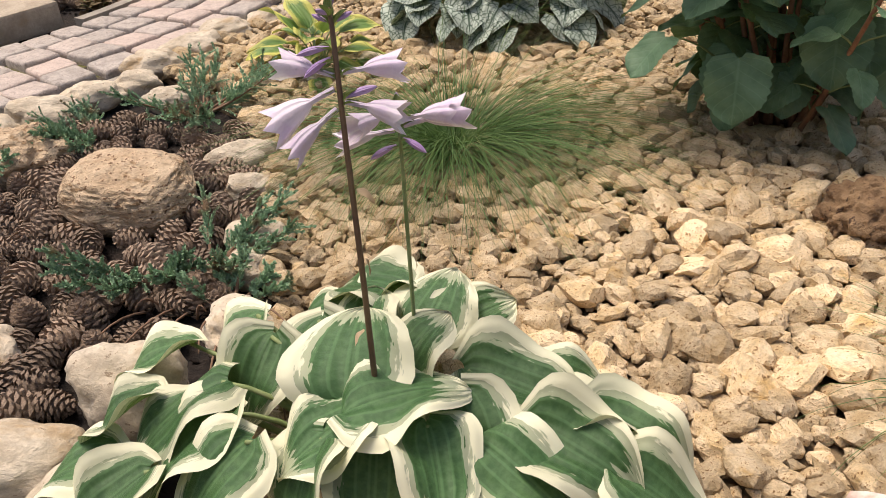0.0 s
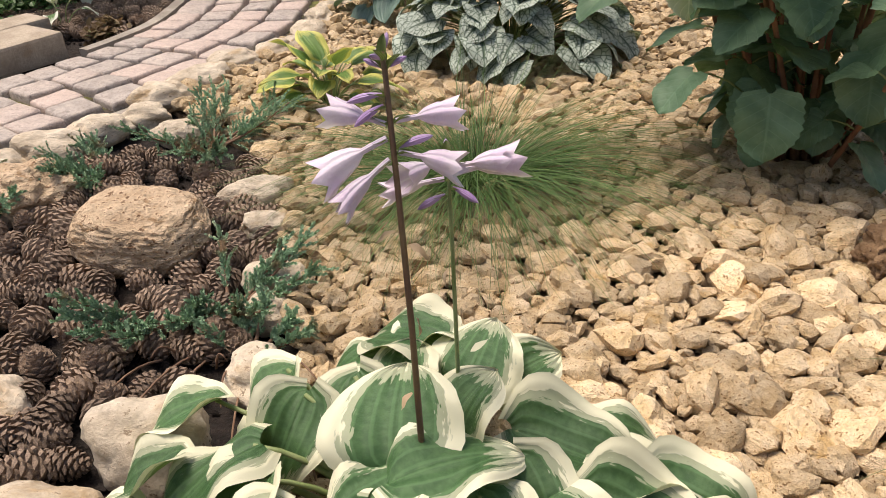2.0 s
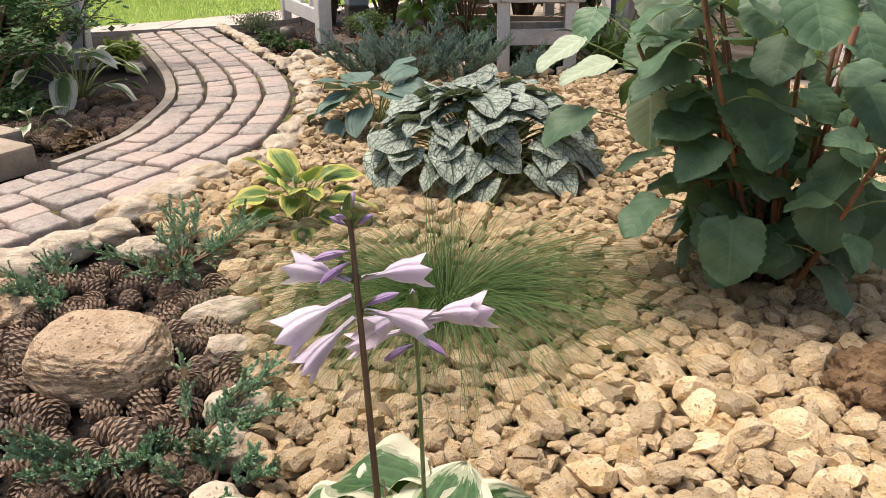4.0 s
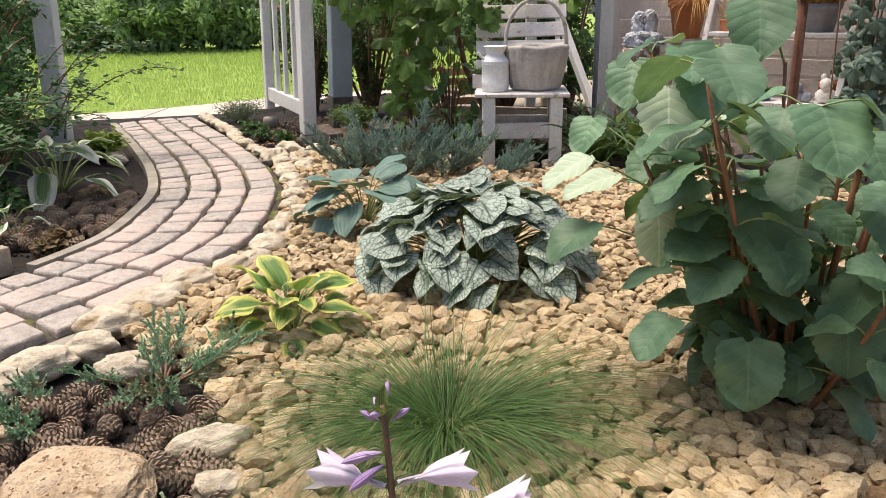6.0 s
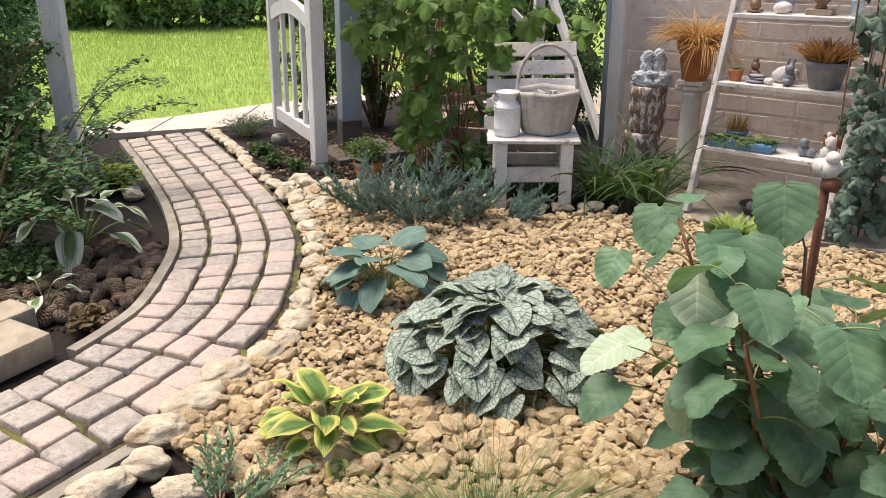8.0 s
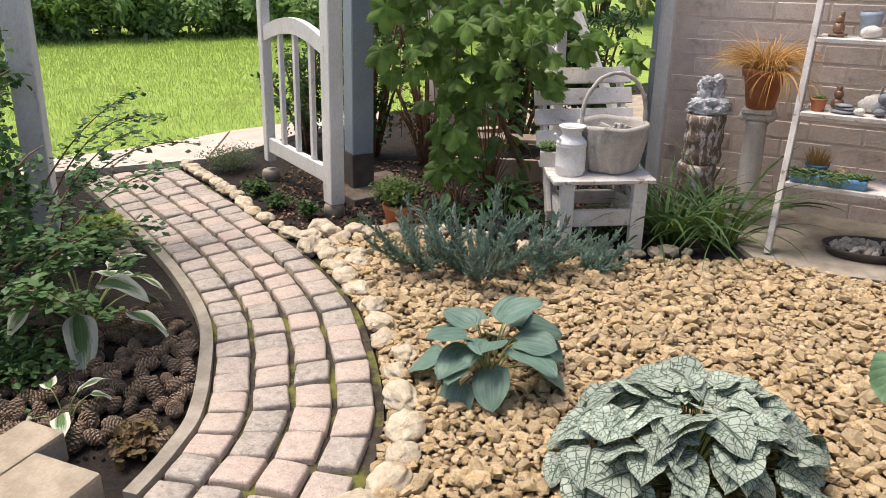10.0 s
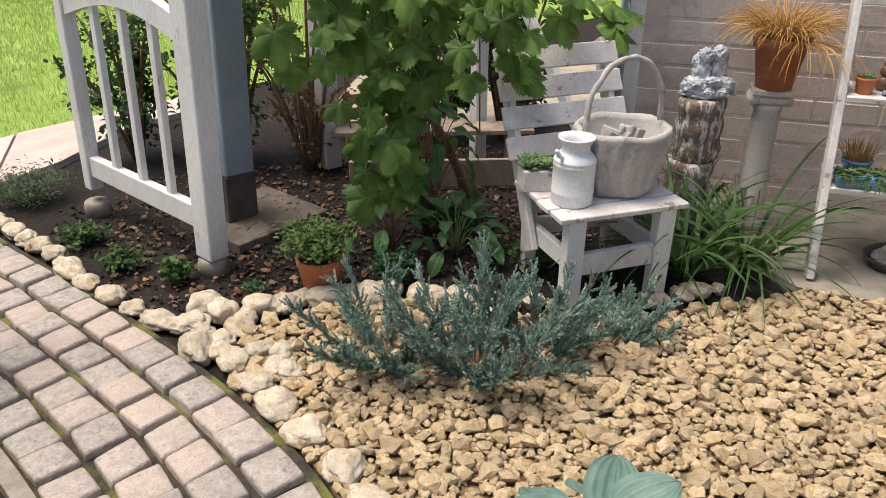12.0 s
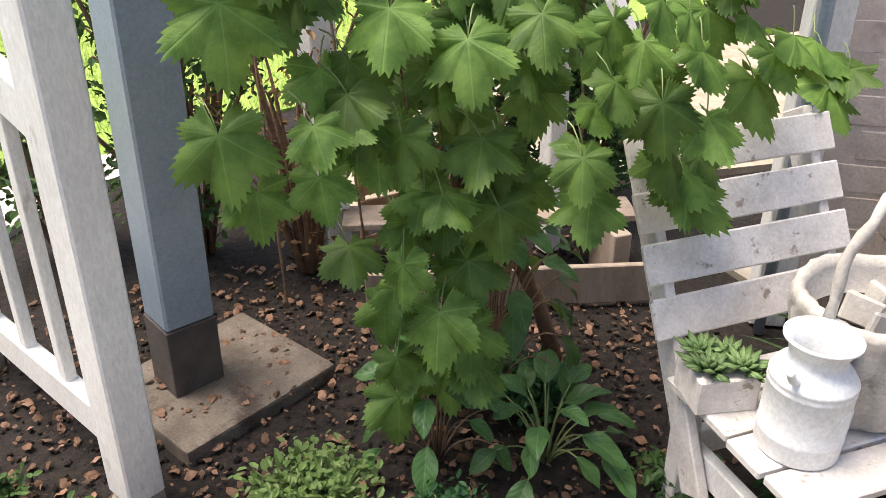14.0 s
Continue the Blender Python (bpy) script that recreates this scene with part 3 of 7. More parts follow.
# whitewashed chair; x to its left side, y to its back
chair = thing("garden_chair", ASKEW @ pose(0.575, 4.555, 0, 0, 0, -1), "shabby whitewashed wooden slat garden chair", "chair")
CW, CD, SH = 0.50, 0.48, 0.48
for x in (0.035, CW - 0.035):
    part("front_leg", box_bm(0.082, 0.06, SH - 0.026, 0.004, (x, 0.03, (SH - 0.026) / 2)), WHITEWOOD, chair)
    side = -0.04 if x < 0.1 else 0.04
    plank("back_leg", (x, CD - 0.03, 0), (x, CD - 0.02, SH - 0.09), 0.06, 0.055, SHABBY, chair)
    plank("back_post", (x + side, 0.33, 0.17), (x + side, 0.80, 1.01), 0.03, 0.085, SHABBY, chair)
    plank("side_rail", (x, 0.05, 0.25), (x, CD, 0.23), 0.035, 0.085, WHITEWOOD, chair)
    plank("side_rail", (x, 0.05, SH - 0.065), (x, CD, SH - 0.065), 0.03, 0.06, WHITEWOOD, chair)
plank("stretcher", (0.075, 0.035, 0.235), (CW - 0.075, 0.035, 0.24), 0.035, 0.10, SHABBY, chair)
plank("stretcher", (0.065, CD - 0.03, 0.235), (CW - 0.065, CD - 0.03, 0.235), 0.035, 0.085, SHABBY, chair)
for k in range(4):
    y = 0.035 + k * 0.118
    plank("seat_slat", (-0.055 - 0.006 * (k % 2), y, SH - 0.012 + 0.001 * k), (CW + 0.048, y + 0.004 * k, SH - 0.012), 0.11, 0.024, SHABBY, chair)
for k in range(4):
    z = 0.60 + k * 0.118
    y = 0.33 + 0.56 * (z - 0.17) - 0.05
    plank("back_slat", (-0.068, y, z + 0.005 * (k % 2)), (CW + 0.065, y + 0.006, z + 0.010), 0.018, 0.105, SHABBY, chair, up=(0, 0.56, 1))

# milk churn on the chair
churn = thing("milk_churn", ASKEW @ pose(0.65, 4.70, SH, 0, 0, 20) @ Matrix.Diagonal((1.06, 1.06, 1.0, 1)), "white enamelled milk churn with embossed wreath on the chair", "milk can")
part("body", lathe_bm([(0.0, 0.0), (0.078, 0.001), (0.083, 0.006), (0.083, 0.05), (0.0845, 0.054), (0.083, 0.058), (0.083, 0.17), (0.0845, 0.173), (0.083, 0.176), (0.083, 0.186), (0.0845, 0.19), (0.082, 0.195),
                       (0.072, 0.212), (0.058, 0.226), (0.054, 0.236), (0.055, 0.252), (0.068, 0.278), (0.073, 0.281), (0.073, 0.287), (0.066, 0.287), (0.052, 0.26), (0.05, 0.236), (0.052, 0.19), (0.05, 0.03), (0.0, 0.03)], 40), ENAMEL, churn, smooth=True)
for a in (0, 180):
    m = Matrix.Rotation(radians(a), 4, "Z")
    tube("handle", [m @ Vector(p) for p in ((0.066, 0, 0.205), (0.092, 0, 0.222), (0.108, 0, 0.246), (0.112, 0, 0.252))], [0.008, 0.009, 0.0085, 0.007], ENAMEL, churn, 8)
ring = [(0.083 * math.sin(t * 0.5), -0.083 * math.cos(t * 0.5), 0.112 + 0.036 * math.sin(u)) for t, u in [(0.62 * math.cos(i / 20 * 6.283), i / 20 * 6.283) for i in range(21)]]
tube("wreath", ring, 0.0022, ENAMEL, churn, 5)

# cast basket
basket = thing("basket", ASKEW @ pose(0.915, 4.78, SH, 0, 0, 6) @ Matrix.Diagonal((1.17, 1.17, 1.1, 1)), "grey cast concrete wicker basket planter on the chair", "basket")
bb = bmesh.new()
NS = 72
prof = [(0.118, 0.0), (0.128, 0.02), (0.140, 0.08), (0.153, 0.15), (0.164, 0.215), (0.172, 0.225), (0.178, 0.245), (0.172, 0.262), (0.158, 0.262), (0.150, 0.24), (0.132, 0.14), (0.0, 0.13)]
rings = []
for j, (r, z) in enumerate(prof):
    ring_v = []
    for k in range(NS):
        a = 2 * math.pi * k / NS
        rib = 0.015 * abs(math.sin(a * 9 + (j // 2 % 2) * 0.6)) if 0 < j < 5 else 0.003 * math.sin(a * 26) if 5 <= j < 9 else 0
        ring_v.append(bb.verts.new(((r + rib) * 1.03 * math.cos(a), (r + rib) * 0.95 * math.sin(a), z + 0.004 * math.sin(a * 5))))
    rings.append(ring_v)
for j in range(len(rings) - 1):
    for k in range(NS):
        bb.faces.new((rings[j][k], rings[j][(k + 1) % NS], rings[j + 1][(k + 1) % NS], rings[j + 1][k]))
bb.faces.new(rings[0][::-1])
part("body", bb, WICKER, basket, smooth=True)
hp = [Vector((0.172 * math.cos(t), 0.0, 0.235 + 0.285 * math.sin(t) ** 0.8)) for t in [math.pi * i / 24 for i in range(25)]]
tube("handle", [p + Vector((0, 0.005 * math.sin(i * 1.3), 0)) for i, p in enumerate(hp)], [0.011 + 0.0018 * math.sin(i * 2.4) for i in range(25)], WICKER, basket, 8)
part("soil", lathe_bm([(0.0, 0.175), (0.08, 0.185), (0.143, 0.178), (0.14, 0.165), (0.0, 0.16)], 32), SOIL, basket, "dark soil with debris")
for k in range(6):
    q = box_bm(0.075, 0.016, 0.07, 0.006, wob=0.012)
    bmesh.ops.transform(q, matrix=pose(0.06 * math.cos(k * 1.1), 0.05 * math.sin(k * 1.3), 0.215, 20 * math.sin(k), 25 * math.cos(k), k * 61), verts=q.verts)
    part("shard", q, WICKER, basket, "broken grey shards inside")

# succulent box
sbox = thing("planter_box", ASKEW @ pose(0.585, 4.90, SH, 0, 0, -12), "small grey wooden planter box with succulents", "planter")
part("box", box_bm(0.15, 0.13, 0.095, 0.004, (0, 0, 0.0475)), SHABBY, sbox)

# stump tower with statue
for z, r, h, x, y in ((0.0, 0.13, 0.385, 1.665, 5.24), (0.385, 0.122, 0.325, 1.685, 5.24)):
    st = thing("tree_stump", pose(x, y, z, 0, 0, z * 200), "sawn tree stump with flaking pale lichen bark", "stump", "stacked stumps")
    b = lathe_bm([(0.0, 0.0), (r * 0.97, 0.0)] + [(r * (1 + 0.05 * math.sin(i * 1.7)), 0.02 + (h - 0.04) * i / 9) for i in range(10)] + [(r * 0.96, h - 0.004), (0.0, h)], 40)
    for v in b.verts:
        a = math.atan2(v.co.y, v.co.x)
        q = 1 + 0.10 * math.sin(a * 2 + z * 9) + 0.06 * noise.noise(Vector((math.cos(a) * 2, math.sin(a) * 2, v.co.z * 4 + z)))
        v.co.x *= q
        v.co.y *= q
    part("trunk", b, BARK, st, smooth=True)
tube("branch_stub", [(0.10, -0.02, 0.17), (0.16, -0.03, 0.20), (0.19, -0.03, 0.23)], [0.04, 0.032, 0.026], BARK, st, 10)


def lumps(name, blobs, material, sub=3, jitter=0.0):
    """A solid built of overlapping lumps in one mesh."""
    v, f = ico(sub)
    V, F, o = [], [], 0
    for k, (x, y, z, a, b, c) in enumerate(blobs):
        q = v * (a, b, c)
        if jitter:
            q = q * np.array([1 + jitter * noise.noise(Vector(p) * 4 + Vector((k, 0, 0))) for p in v])[:, None]
        V.append(q + (x, y, z))
        F.append(f + o)
        o += len(v)
    return fast_mesh(name, np.vstack(V), np.vstack(F), material, True)


statue = new("statue", lumps("statue", [(-0.05, 0, 0.05, 0.085, 0.07, 0.06), (0.05, 0.0, 0.05, 0.085, 0.07, 0.06), (0, 0, 0.02, 0.13, 0.085, 0.03), (-0.04, 0.01, 0.12, 0.045, 0.04, 0.07), (0.04, 0.01, 0.125, 0.045, 0.04, 0.075),
                                        (-0.035, 0.0, 0.205, 0.035, 0.035, 0.038), (0.035, 0, 0.215, 0.036, 0.036, 0.04), (0.0, -0.055, 0.09, 0.045, 0.03, 0.02), (-0.08, -0.03, 0.07, 0.035, 0.04, 0.03), (0.085, -0.03, 0.07, 0.035, 0.04, 0.03),
                                        (-0.06, 0.02, 0.17, 0.03, 0.03, 0.045), (0.062, 0.02, 0.18, 0.03, 0.03, 0.05), (-0.02, -0.06, 0.035, 0.03, 0.04, 0.025), (0.04, -0.065, 0.035, 0.03, 0.04, 0.025)], STATUE, 4, 0.35))
statue.matrix_basis = pose(1.70, 5.24, 0.708, 0, 0, -15)
tagged(statue, "grey stone garden statue on the stumps", "statue")

# short column with a pot of dry grass
column = thing("column", pose(1.95, 5.07, 0.02, 0, 0, -35) @ Matrix.Diagonal((1.1, 1.1, 1.06, 1)), "aged plaster column with scrolled capital", "column")
part("shaft", lathe_bm([(0.085, 0.0), (0.085, 0.03), (0.072, 0.05), (0.066, 0.3), (0.058, 0.60), (0.066, 0.62), (0.058, 0.635)], 24, 0.05), PLASTER, column, smooth=True)
part("abacus", box_bm(0.17, 0.15, 0.03, 0.006, (0, 0, 0.697)), PLASTER, column)
part("capital", box_bm(0.14, 0.11, 0.045, 0.012, (0, 0, 0.66)), PLASTER, column)
for s in (-1, 1):
    q = lathe_bm([(0.0, -0.06), (0.026, -0.06), (0.03, 0.0), (0.026, 0.06), (0.0, 0.06)], 16)
    bmesh.ops.transform(q, matrix=pose(s * 0.072, 0, 0.662, 90, 0, 0), verts=q.verts)
    part("volute", q, PLASTER, column, smooth=True)
pot = thing("flower_pot", pose(1.95, 5.06, 0.775, 0, 0, 0), "terracotta pot of dried straw-coloured grass on the column", "flower pot")
part("pot", lathe_bm([(0.0, 0.0), (0.085, 0.0), (0.12, 0.20), (0.132, 0.202), (0.138, 0.25), (0.128, 0.25), (0.118, 0.22), (0.0, 0.21)], 32), TERRA, pot, smooth=True)


def blades(name, n, seed, centre, spread, length, width, rise, droop, material, parent, label="", segs=5, aim=None, curl_by=0.12):
    """Many narrow blades that rise and arch over, in one mesh."""
    rg = np.random.default_rng(seed)
    V, F, U = [], [], []
    o = 0
    for k in range(n):
        az = rg.uniform(0, 6.283) if aim is None else rg.normal(aim[0], aim[1])
        rad = rg.uniform(0, 1) ** 0.5 * spread
        p = np.array(centre) + (rad * math.cos(az), rad * math.sin(az), 0)
        az += rg.normal() * 0.35
        L = length * rg.uniform(0.6, 1.15)
        el = rise * rg.uniform(0.65, 1.15)
        d = np.array([math.cos(az), math.sin(az)])
        side = np.array([-d[1], d[0], 0]) * width / 2 * rg.uniform(0.7, 1.3)
        tw = rg.normal() * 0.5
        side = side * math.cos(tw) + np.array([0, 0, 1]) * width / 2 * math.sin(tw)
        dr = droop * rg.uniform(0.6, 1.3)
        curl = rg.normal() * curl_by
        for i in range(segs + 1):
            s = i / segs
            e = el - dr * s
            q = p.copy()
            V.append(q - side * (1 - s) ** 0.6)
            V.append(q + side * (1 - s) ** 0.6)
            U += [(0.1, s), (0.9, s)]
            step = L / segs
            p = p + np.array([d[0] * math.cos(e) - d[1] * curl * s, d[1] * math.cos(e) + d[0] * curl * s, math.sin(e)]) * step
            if p[2] < 0.012 and centre[2] < 0.2:
                p[2] = 0.012 + rg.uniform(0, 0.01)
        for i in range(segs):
            a = o + 2 * i
            F.append((a, a + 1, a + 3, a + 2))
        o += 2 * (segs + 1)
    ob = new(name, fast_mesh(name, np.array(V), np.array(F), material, True, np.array(U)))
    if parent is not None:
        ob.parent = parent
    if label:
        tagged(ob, label)
    return ob


STRAW = foliage_mat("dried_straw", (0.50, 0.27, 0.08), (0.62, 0.40, 0.17), gloss=0.8, thin=0.2)
blades("dry_grass", 620, 3, (0, 0, 0.21), 0.10, 0.34, 0.007, 1.3, 2.1, STRAW, pot)
blades("dry_grass", 40, 4, (0.02, -0.1, 0.23), 0.03, 0.42, 0.006, 0.3, 2.2, STRAW, pot, aim=(-1.5, 0.35))

# ladder shelf with its pots and ornaments
SHELF_DIR = -37.0
shelf = thing("ladder_shelf", pose(1.83, 4.47, 0.02, 0, 0, SHELF_DIR), "white painted wooden ladder shelf against the wall", "shelf")
SW, LEAN = 0.83, 0.34
for x in (0.0, SW):
    plank("side_rail", (x, 0, 0), (x, LEAN * 2.2, 2.2), 0.035, 0.085, SHABBY, shelf, up=(0, -1, 0.1))
SHELVES = []
for z, dep in ((0.41, 0.36), (0.80, 0.32), (1.205, 0.26), (1.59, 0.20)):
    y = LEAN * z
    x0 = 0.018
    x1 = SW - 0.018
    part("shelf_board", box_bm(x1 - x0, dep, 0.028, 0.004, ((x0 + x1) / 2, y + dep / 2 - 0.045, z)), SHABBY, shelf)
    SHELVES.append((z + 0.014, y, x0))
SM = pose(1.83, 4.47, 0.02, 0, 0, SHELF_DIR)


def on_shelf(k, x, y):
    z, yy, x0 = SHELVES[k]
    return SM @ Matrix.Translation((x0 + x, yy + y, z))


BLUEGLAZE = surface("blue_glaze", (0.07, 0.20, 0.36), (0.12, 0.28, 0.45), 10, 60, 0.3, 0.1, 0.002)
PALEBLUE = surface("pale_blue_paint", (0.38, 0.48, 0.60), (0.45, 0.54, 0.66), 8, 60, 0.6, 0.1, 0.002)
GREYPOT = surface("grey_plant_pot", (0.17, 0.18, 0.21), (0.27, 0.28, 0.31), 12, 70, 0.7, 0.4, 0.004)
COPPER = surface("brown_glazed_vase", (0.16, 0.08, 0.05), (0.28, 0.16, 0.10), 8, 60, 0.35, 0.2, 0.003)
WHITESTONE = surface("white_stone", (0.62, 0.58, 0.53), (0.75, 0.71, 0.66), 10, 80, 0.85, 0.4, 0.004)
SLATE = surface("grey_beige_pebble", (0.50, 0.44, 0.37), (0.68, 0.61, 0.53), 14, 80, 0.8, 0.4, 0.004, vary=0.25)


def pot_at(m, r0, r1, h, material, label, name="flower_pot"):
    t = thing(name, m, label, "flower pot")
    part("pot", lathe_bm([(0.0, 0.0), (r0, 0.0), (r1 * 0.95, h * 0.78), (r1, h * 0.8), (r1 * 1.02, h), (r1 * 0.92, h), (r1 * 0.85, h * 0.85), (0.0, h * 0.8)], 24), material, t, smooth=True)
    return t


SUCC = leaf_mat("succulent_leaf", (0.10, 0.17, 0.06), (0.17, 0.26, 0.10), gloss=0.5, thin=0.05)


def rosette(parent, at, r, n, seed):
    """A succulent rosette of thick pointed leaves."""
    V, F, U, o = [], [], [], 0
    for k in range(n):
        a, e = k * 2.4, 0.25 + 1.1 * k / n
        L = r * (1.1 - 0.6 * k / n)
        d = Vector((math.cos(a) * math.cos(e), math.sin(a) * math.cos(e), math.sin(e)))
        sd = Vector((-math.sin(a), math.cos(a), 0)) * L * 0.24
        up = d.cross(sd).normalized() * L * 0.10
        c = Vector(at)
        V += [c, c + d * L * 0.55 + sd, c + d * L * 0.55 - sd, c + d * L, c + d * L * 0.55 + up, c + d * L * 0.55 - up]
        U += [(0.5, 0), (1, 0.5), (0, 0.5), (0.5, 1), (0.5, 0.5), (0.5, 0.5)]
        F += [(o, o + 1, o + 4), (o + 1, o + 3, o + 4), (o + 3, o + 2, o + 4), (o + 2, o, o + 4), (o, o + 5, o + 1), (o + 1, o + 5, o + 3), (o + 3, o + 5, o + 2), (o + 2, o + 5, o)]
        o += 6
    ob = new("rosette", mesh_of("rosette", V, F, SUCC, True, U))
    ob.parent = parent
    return ob


for k, (x, y, r) in enumerate(((-0.035, -0.02, 0.085), (0.04, -0.035, 0.075), (0.03, 0.03, 0.07), (-0.03, 0.04, 0.07), (0.065, -0.055, 0.05))):
    rosette(sbox, (x, y, 0.09 + 0.01 * (k % 2)), r, 20, k)

p = pot_at(on_shelf(1, 0.08, 0.04), 0.034, 0.045, 0.075, TERRA, "small terracotta pot with a green succulent")
rosette(p, (0, 0, 0.065), 0.05, 22, 1)
fig = new("figurine", lumps("figurine", [(0, 0, 0.035, 0.036, 0.036, 0.036), (0, 0, 0.09, 0.027, 0.027, 0.03), (0, 0, 0.125, 0.018, 0.018, 0.02)], COPPER, 3, 0.1))
fig.matrix_basis = on_shelf(1, 0.17, 0.12)
tagged(fig, "small brown stacked garden ornament on the shelf", "ornament")
dish = new("stone_dish", lumps("stone_dish", [(0, 0, 0.012, 0.07, 0.05, 0.012), (0.01, 0.005, 0.03, 0.06, 0.042, 0.011), (-0.005, 0, 0.046, 0.05, 0.036, 0.01)], GREYPOT, 3, 0.2))
dish.matrix_basis = on_shelf(1, 0.22, 0.03)
tagged(dish, "flat dark grey shell-shaped dish on the shelf", "dish")
rock = new("ornament_stone", lumps("ornament_stone", [(0, 0, 0.05, 0.075, 0.05, 0.055), (-0.04, 0, 0.04, 0.045, 0.04, 0.04)], WHITESTONE, 3, 0.25))
rock.matrix_basis = on_shelf(1, 0.36, 0.12)
tagged(rock, "pale round stone on the shelf", "stone")
peb = new("ornament_stone", lumps("ornament_stone", [(0, 0, 0.022, 0.03, 0.025, 0.022)], WHITESTONE, 3, 0.2))
peb.matrix_basis = on_shelf(1, 0.30, 0.0)
tagged(peb, "small pale egg-shaped stone on the shelf", "stone")
rab = new("figurine", lumps("figurine", [(0, 0, 0.045, 0.042, 0.035, 0.045), (0.005, -0.01, 0.1, 0.028, 0.026, 0.03), (0.02, 0, 0.14, 0.008, 0.012, 0.03), (-0.012, 0, 0.14, 0.008, 0.012, 0.03), (0.0, -0.03, 0.03, 0.03, 0.025, 0.02)], GREYPOT, 3, 0.15))
rab.matrix_basis = on_shelf(1, 0.40, 0.03)
tagged(rab, "small grey stone animal ornament on the shelf", "ornament")
p = pot_at(on_shelf(1, 0.60, 0.07), 0.085, 0.12, 0.16, GREYPOT, "grey fluted pot of dried brown flower heads")
DRYBROWN = foliage_mat("dried_flower_heads", (0.30, 0.15, 0.05), (0.48, 0.27, 0.11), gloss=0.85, thin=0.15)
blades("dried_foliage", 520, 8, (0, 0, 0.14), 0.105, 0.17, 0.013, 1.25, 0.9, DRYBROWN, p)
p = pot_at(on_shelf(0, 0.13, 0.19), 0.045, 0.068, 0.075, BLUEGLAZE, "blue glazed bowl of dry grass on the lower shelf")
blades("dry_grass", 170, 9, (0, 0, 0.05), 0.055, 0.13, 0.006, 1.45, 0.3, STRAW, p)
bb2 = thing("planter", on_shelf(0, 0.22, 0.03), "low blue planter full of creeping green succulents", "planter")
part("trough", box_bm(0.40, 0.13, 0.055, 0.015, (0, 0, 0.0275), 2), BLUEGLAZE, bb2)
for k in range(16):
    rosette(bb2, (-0.19 + 0.025 * k, 0.02 * math.sin(k * 2.1), 0.05 + 0.008 * math.cos(k * 3)), 0.04 if k < 12 else 0.055, 14, k)
CREEP = foliage_mat("creeping_sedum", (0.05, 0.10, 0.03), (0.11, 0.17, 0.06))
blades("trailing_leaves", 260, 10, (-0.05, -0.045, 0.055), 0.13, 0.07, 0.010, 0.5, 2.0, CREEP, bb2)
rk = new("ornament_stone", lumps("ornament_stone", [(0, 0, 0.035, 0.045, 0.04, 0.04)], GRAVEL, 3, 0.3))
rk.matrix_basis = on_shelf(0, 0.27, 0.17)
tagged(rk, "rough ochre stone on the lower shelf", "stone")
fg = new("figurine", lumps("figurine", [(0, 0, 0.035, 0.035, 0.03, 0.035), (0, -0.01, 0.085, 0.026, 0.026, 0.028), (0.045, 0, 0.03, 0.03, 0.03, 0.03)], GREYPOT, 3, 0.15))
fg.matrix_basis = on_shelf(0, 0.58, 0.06)
tagged(fg, "small grey ornament on the lower shelf", "ornament")
fg = new("figurine", lumps("figurine", [(0, 0, 0.045, 0.055, 0.04, 0.045), (0, -0.01, 0.11, 0.035, 0.032, 0.036), (0.03, 0, 0.15, 0.014, 0.014, 0.02), (-0.02, 0, 0.15, 0.014, 0.014, 0.02)], WHITESTONE, 3, 0.2))
fg.matrix_basis = on_shelf(0, 0.73, 0.05)
tagged(fg, "pale stone animal ornament on the lower shelf", "ornament")
tc = pot_at(on_shelf(0, 0.72, 0.16), 0.05, 0.065, 0.12, TERRA, "broken terracotta pot on the lower shelf")
v1 = thing("vase", on_shelf(2, 0.48, 0.06), "brown glazed vase on a pale wooden block", "vase")
part("block", box_bm(0.15, 0.09, 0.035, 0.004, (0, 0, 0.0175)), PALEWOOD, v1)
part("vase", lathe_bm([(0.0, 0.036), (0.03, 0.036), (0.035, 0.045), (0.025, 0.06), (0.055, 0.09), (0.062, 0.14), (0.058, 0.2), (0.065, 0.21), (0.0, 0.2)], 24), COPPER, v1, smooth=True)
st3 = new("ornament_stone", lumps("ornament_stone", [(0, 0, 0.035, 0.055, 0.04, 0.037)], WHITESTONE, 3, 0.12))
st3.matrix_basis = on_shelf(2, 0.27, 0.03)
tagged(st3, "smooth white stone on the upper shelf", "stone")
pot_at(on_shelf(2, 0.25, 0.13), 0.045, 0.06, 0.14, PALEBLUE, "pale blue pot on the upper shelf")
f3 = new("figurine", lumps("figurine", [(0, 0, 0.012, 0.05, 0.03, 0.012), (0, 0, 0.05, 0.032, 0.03, 0.035), (0, 0, 0.095, 0.022, 0.02, 0.025), (0.01, 0, 0.125, 0.012, 0.012, 0.02)], COPPER, 3, 0.3))
f3.matrix_basis = on_shelf(2, 0.10, 0.04)
tagged(f3, "brown ornament on the upper shelf", "ornament")
pot_at(on_shelf(2, 0.68, 0.06), 0.03, 0.04, 0.10, PALEBLUE, "small pale blue jar on the upper shelf")

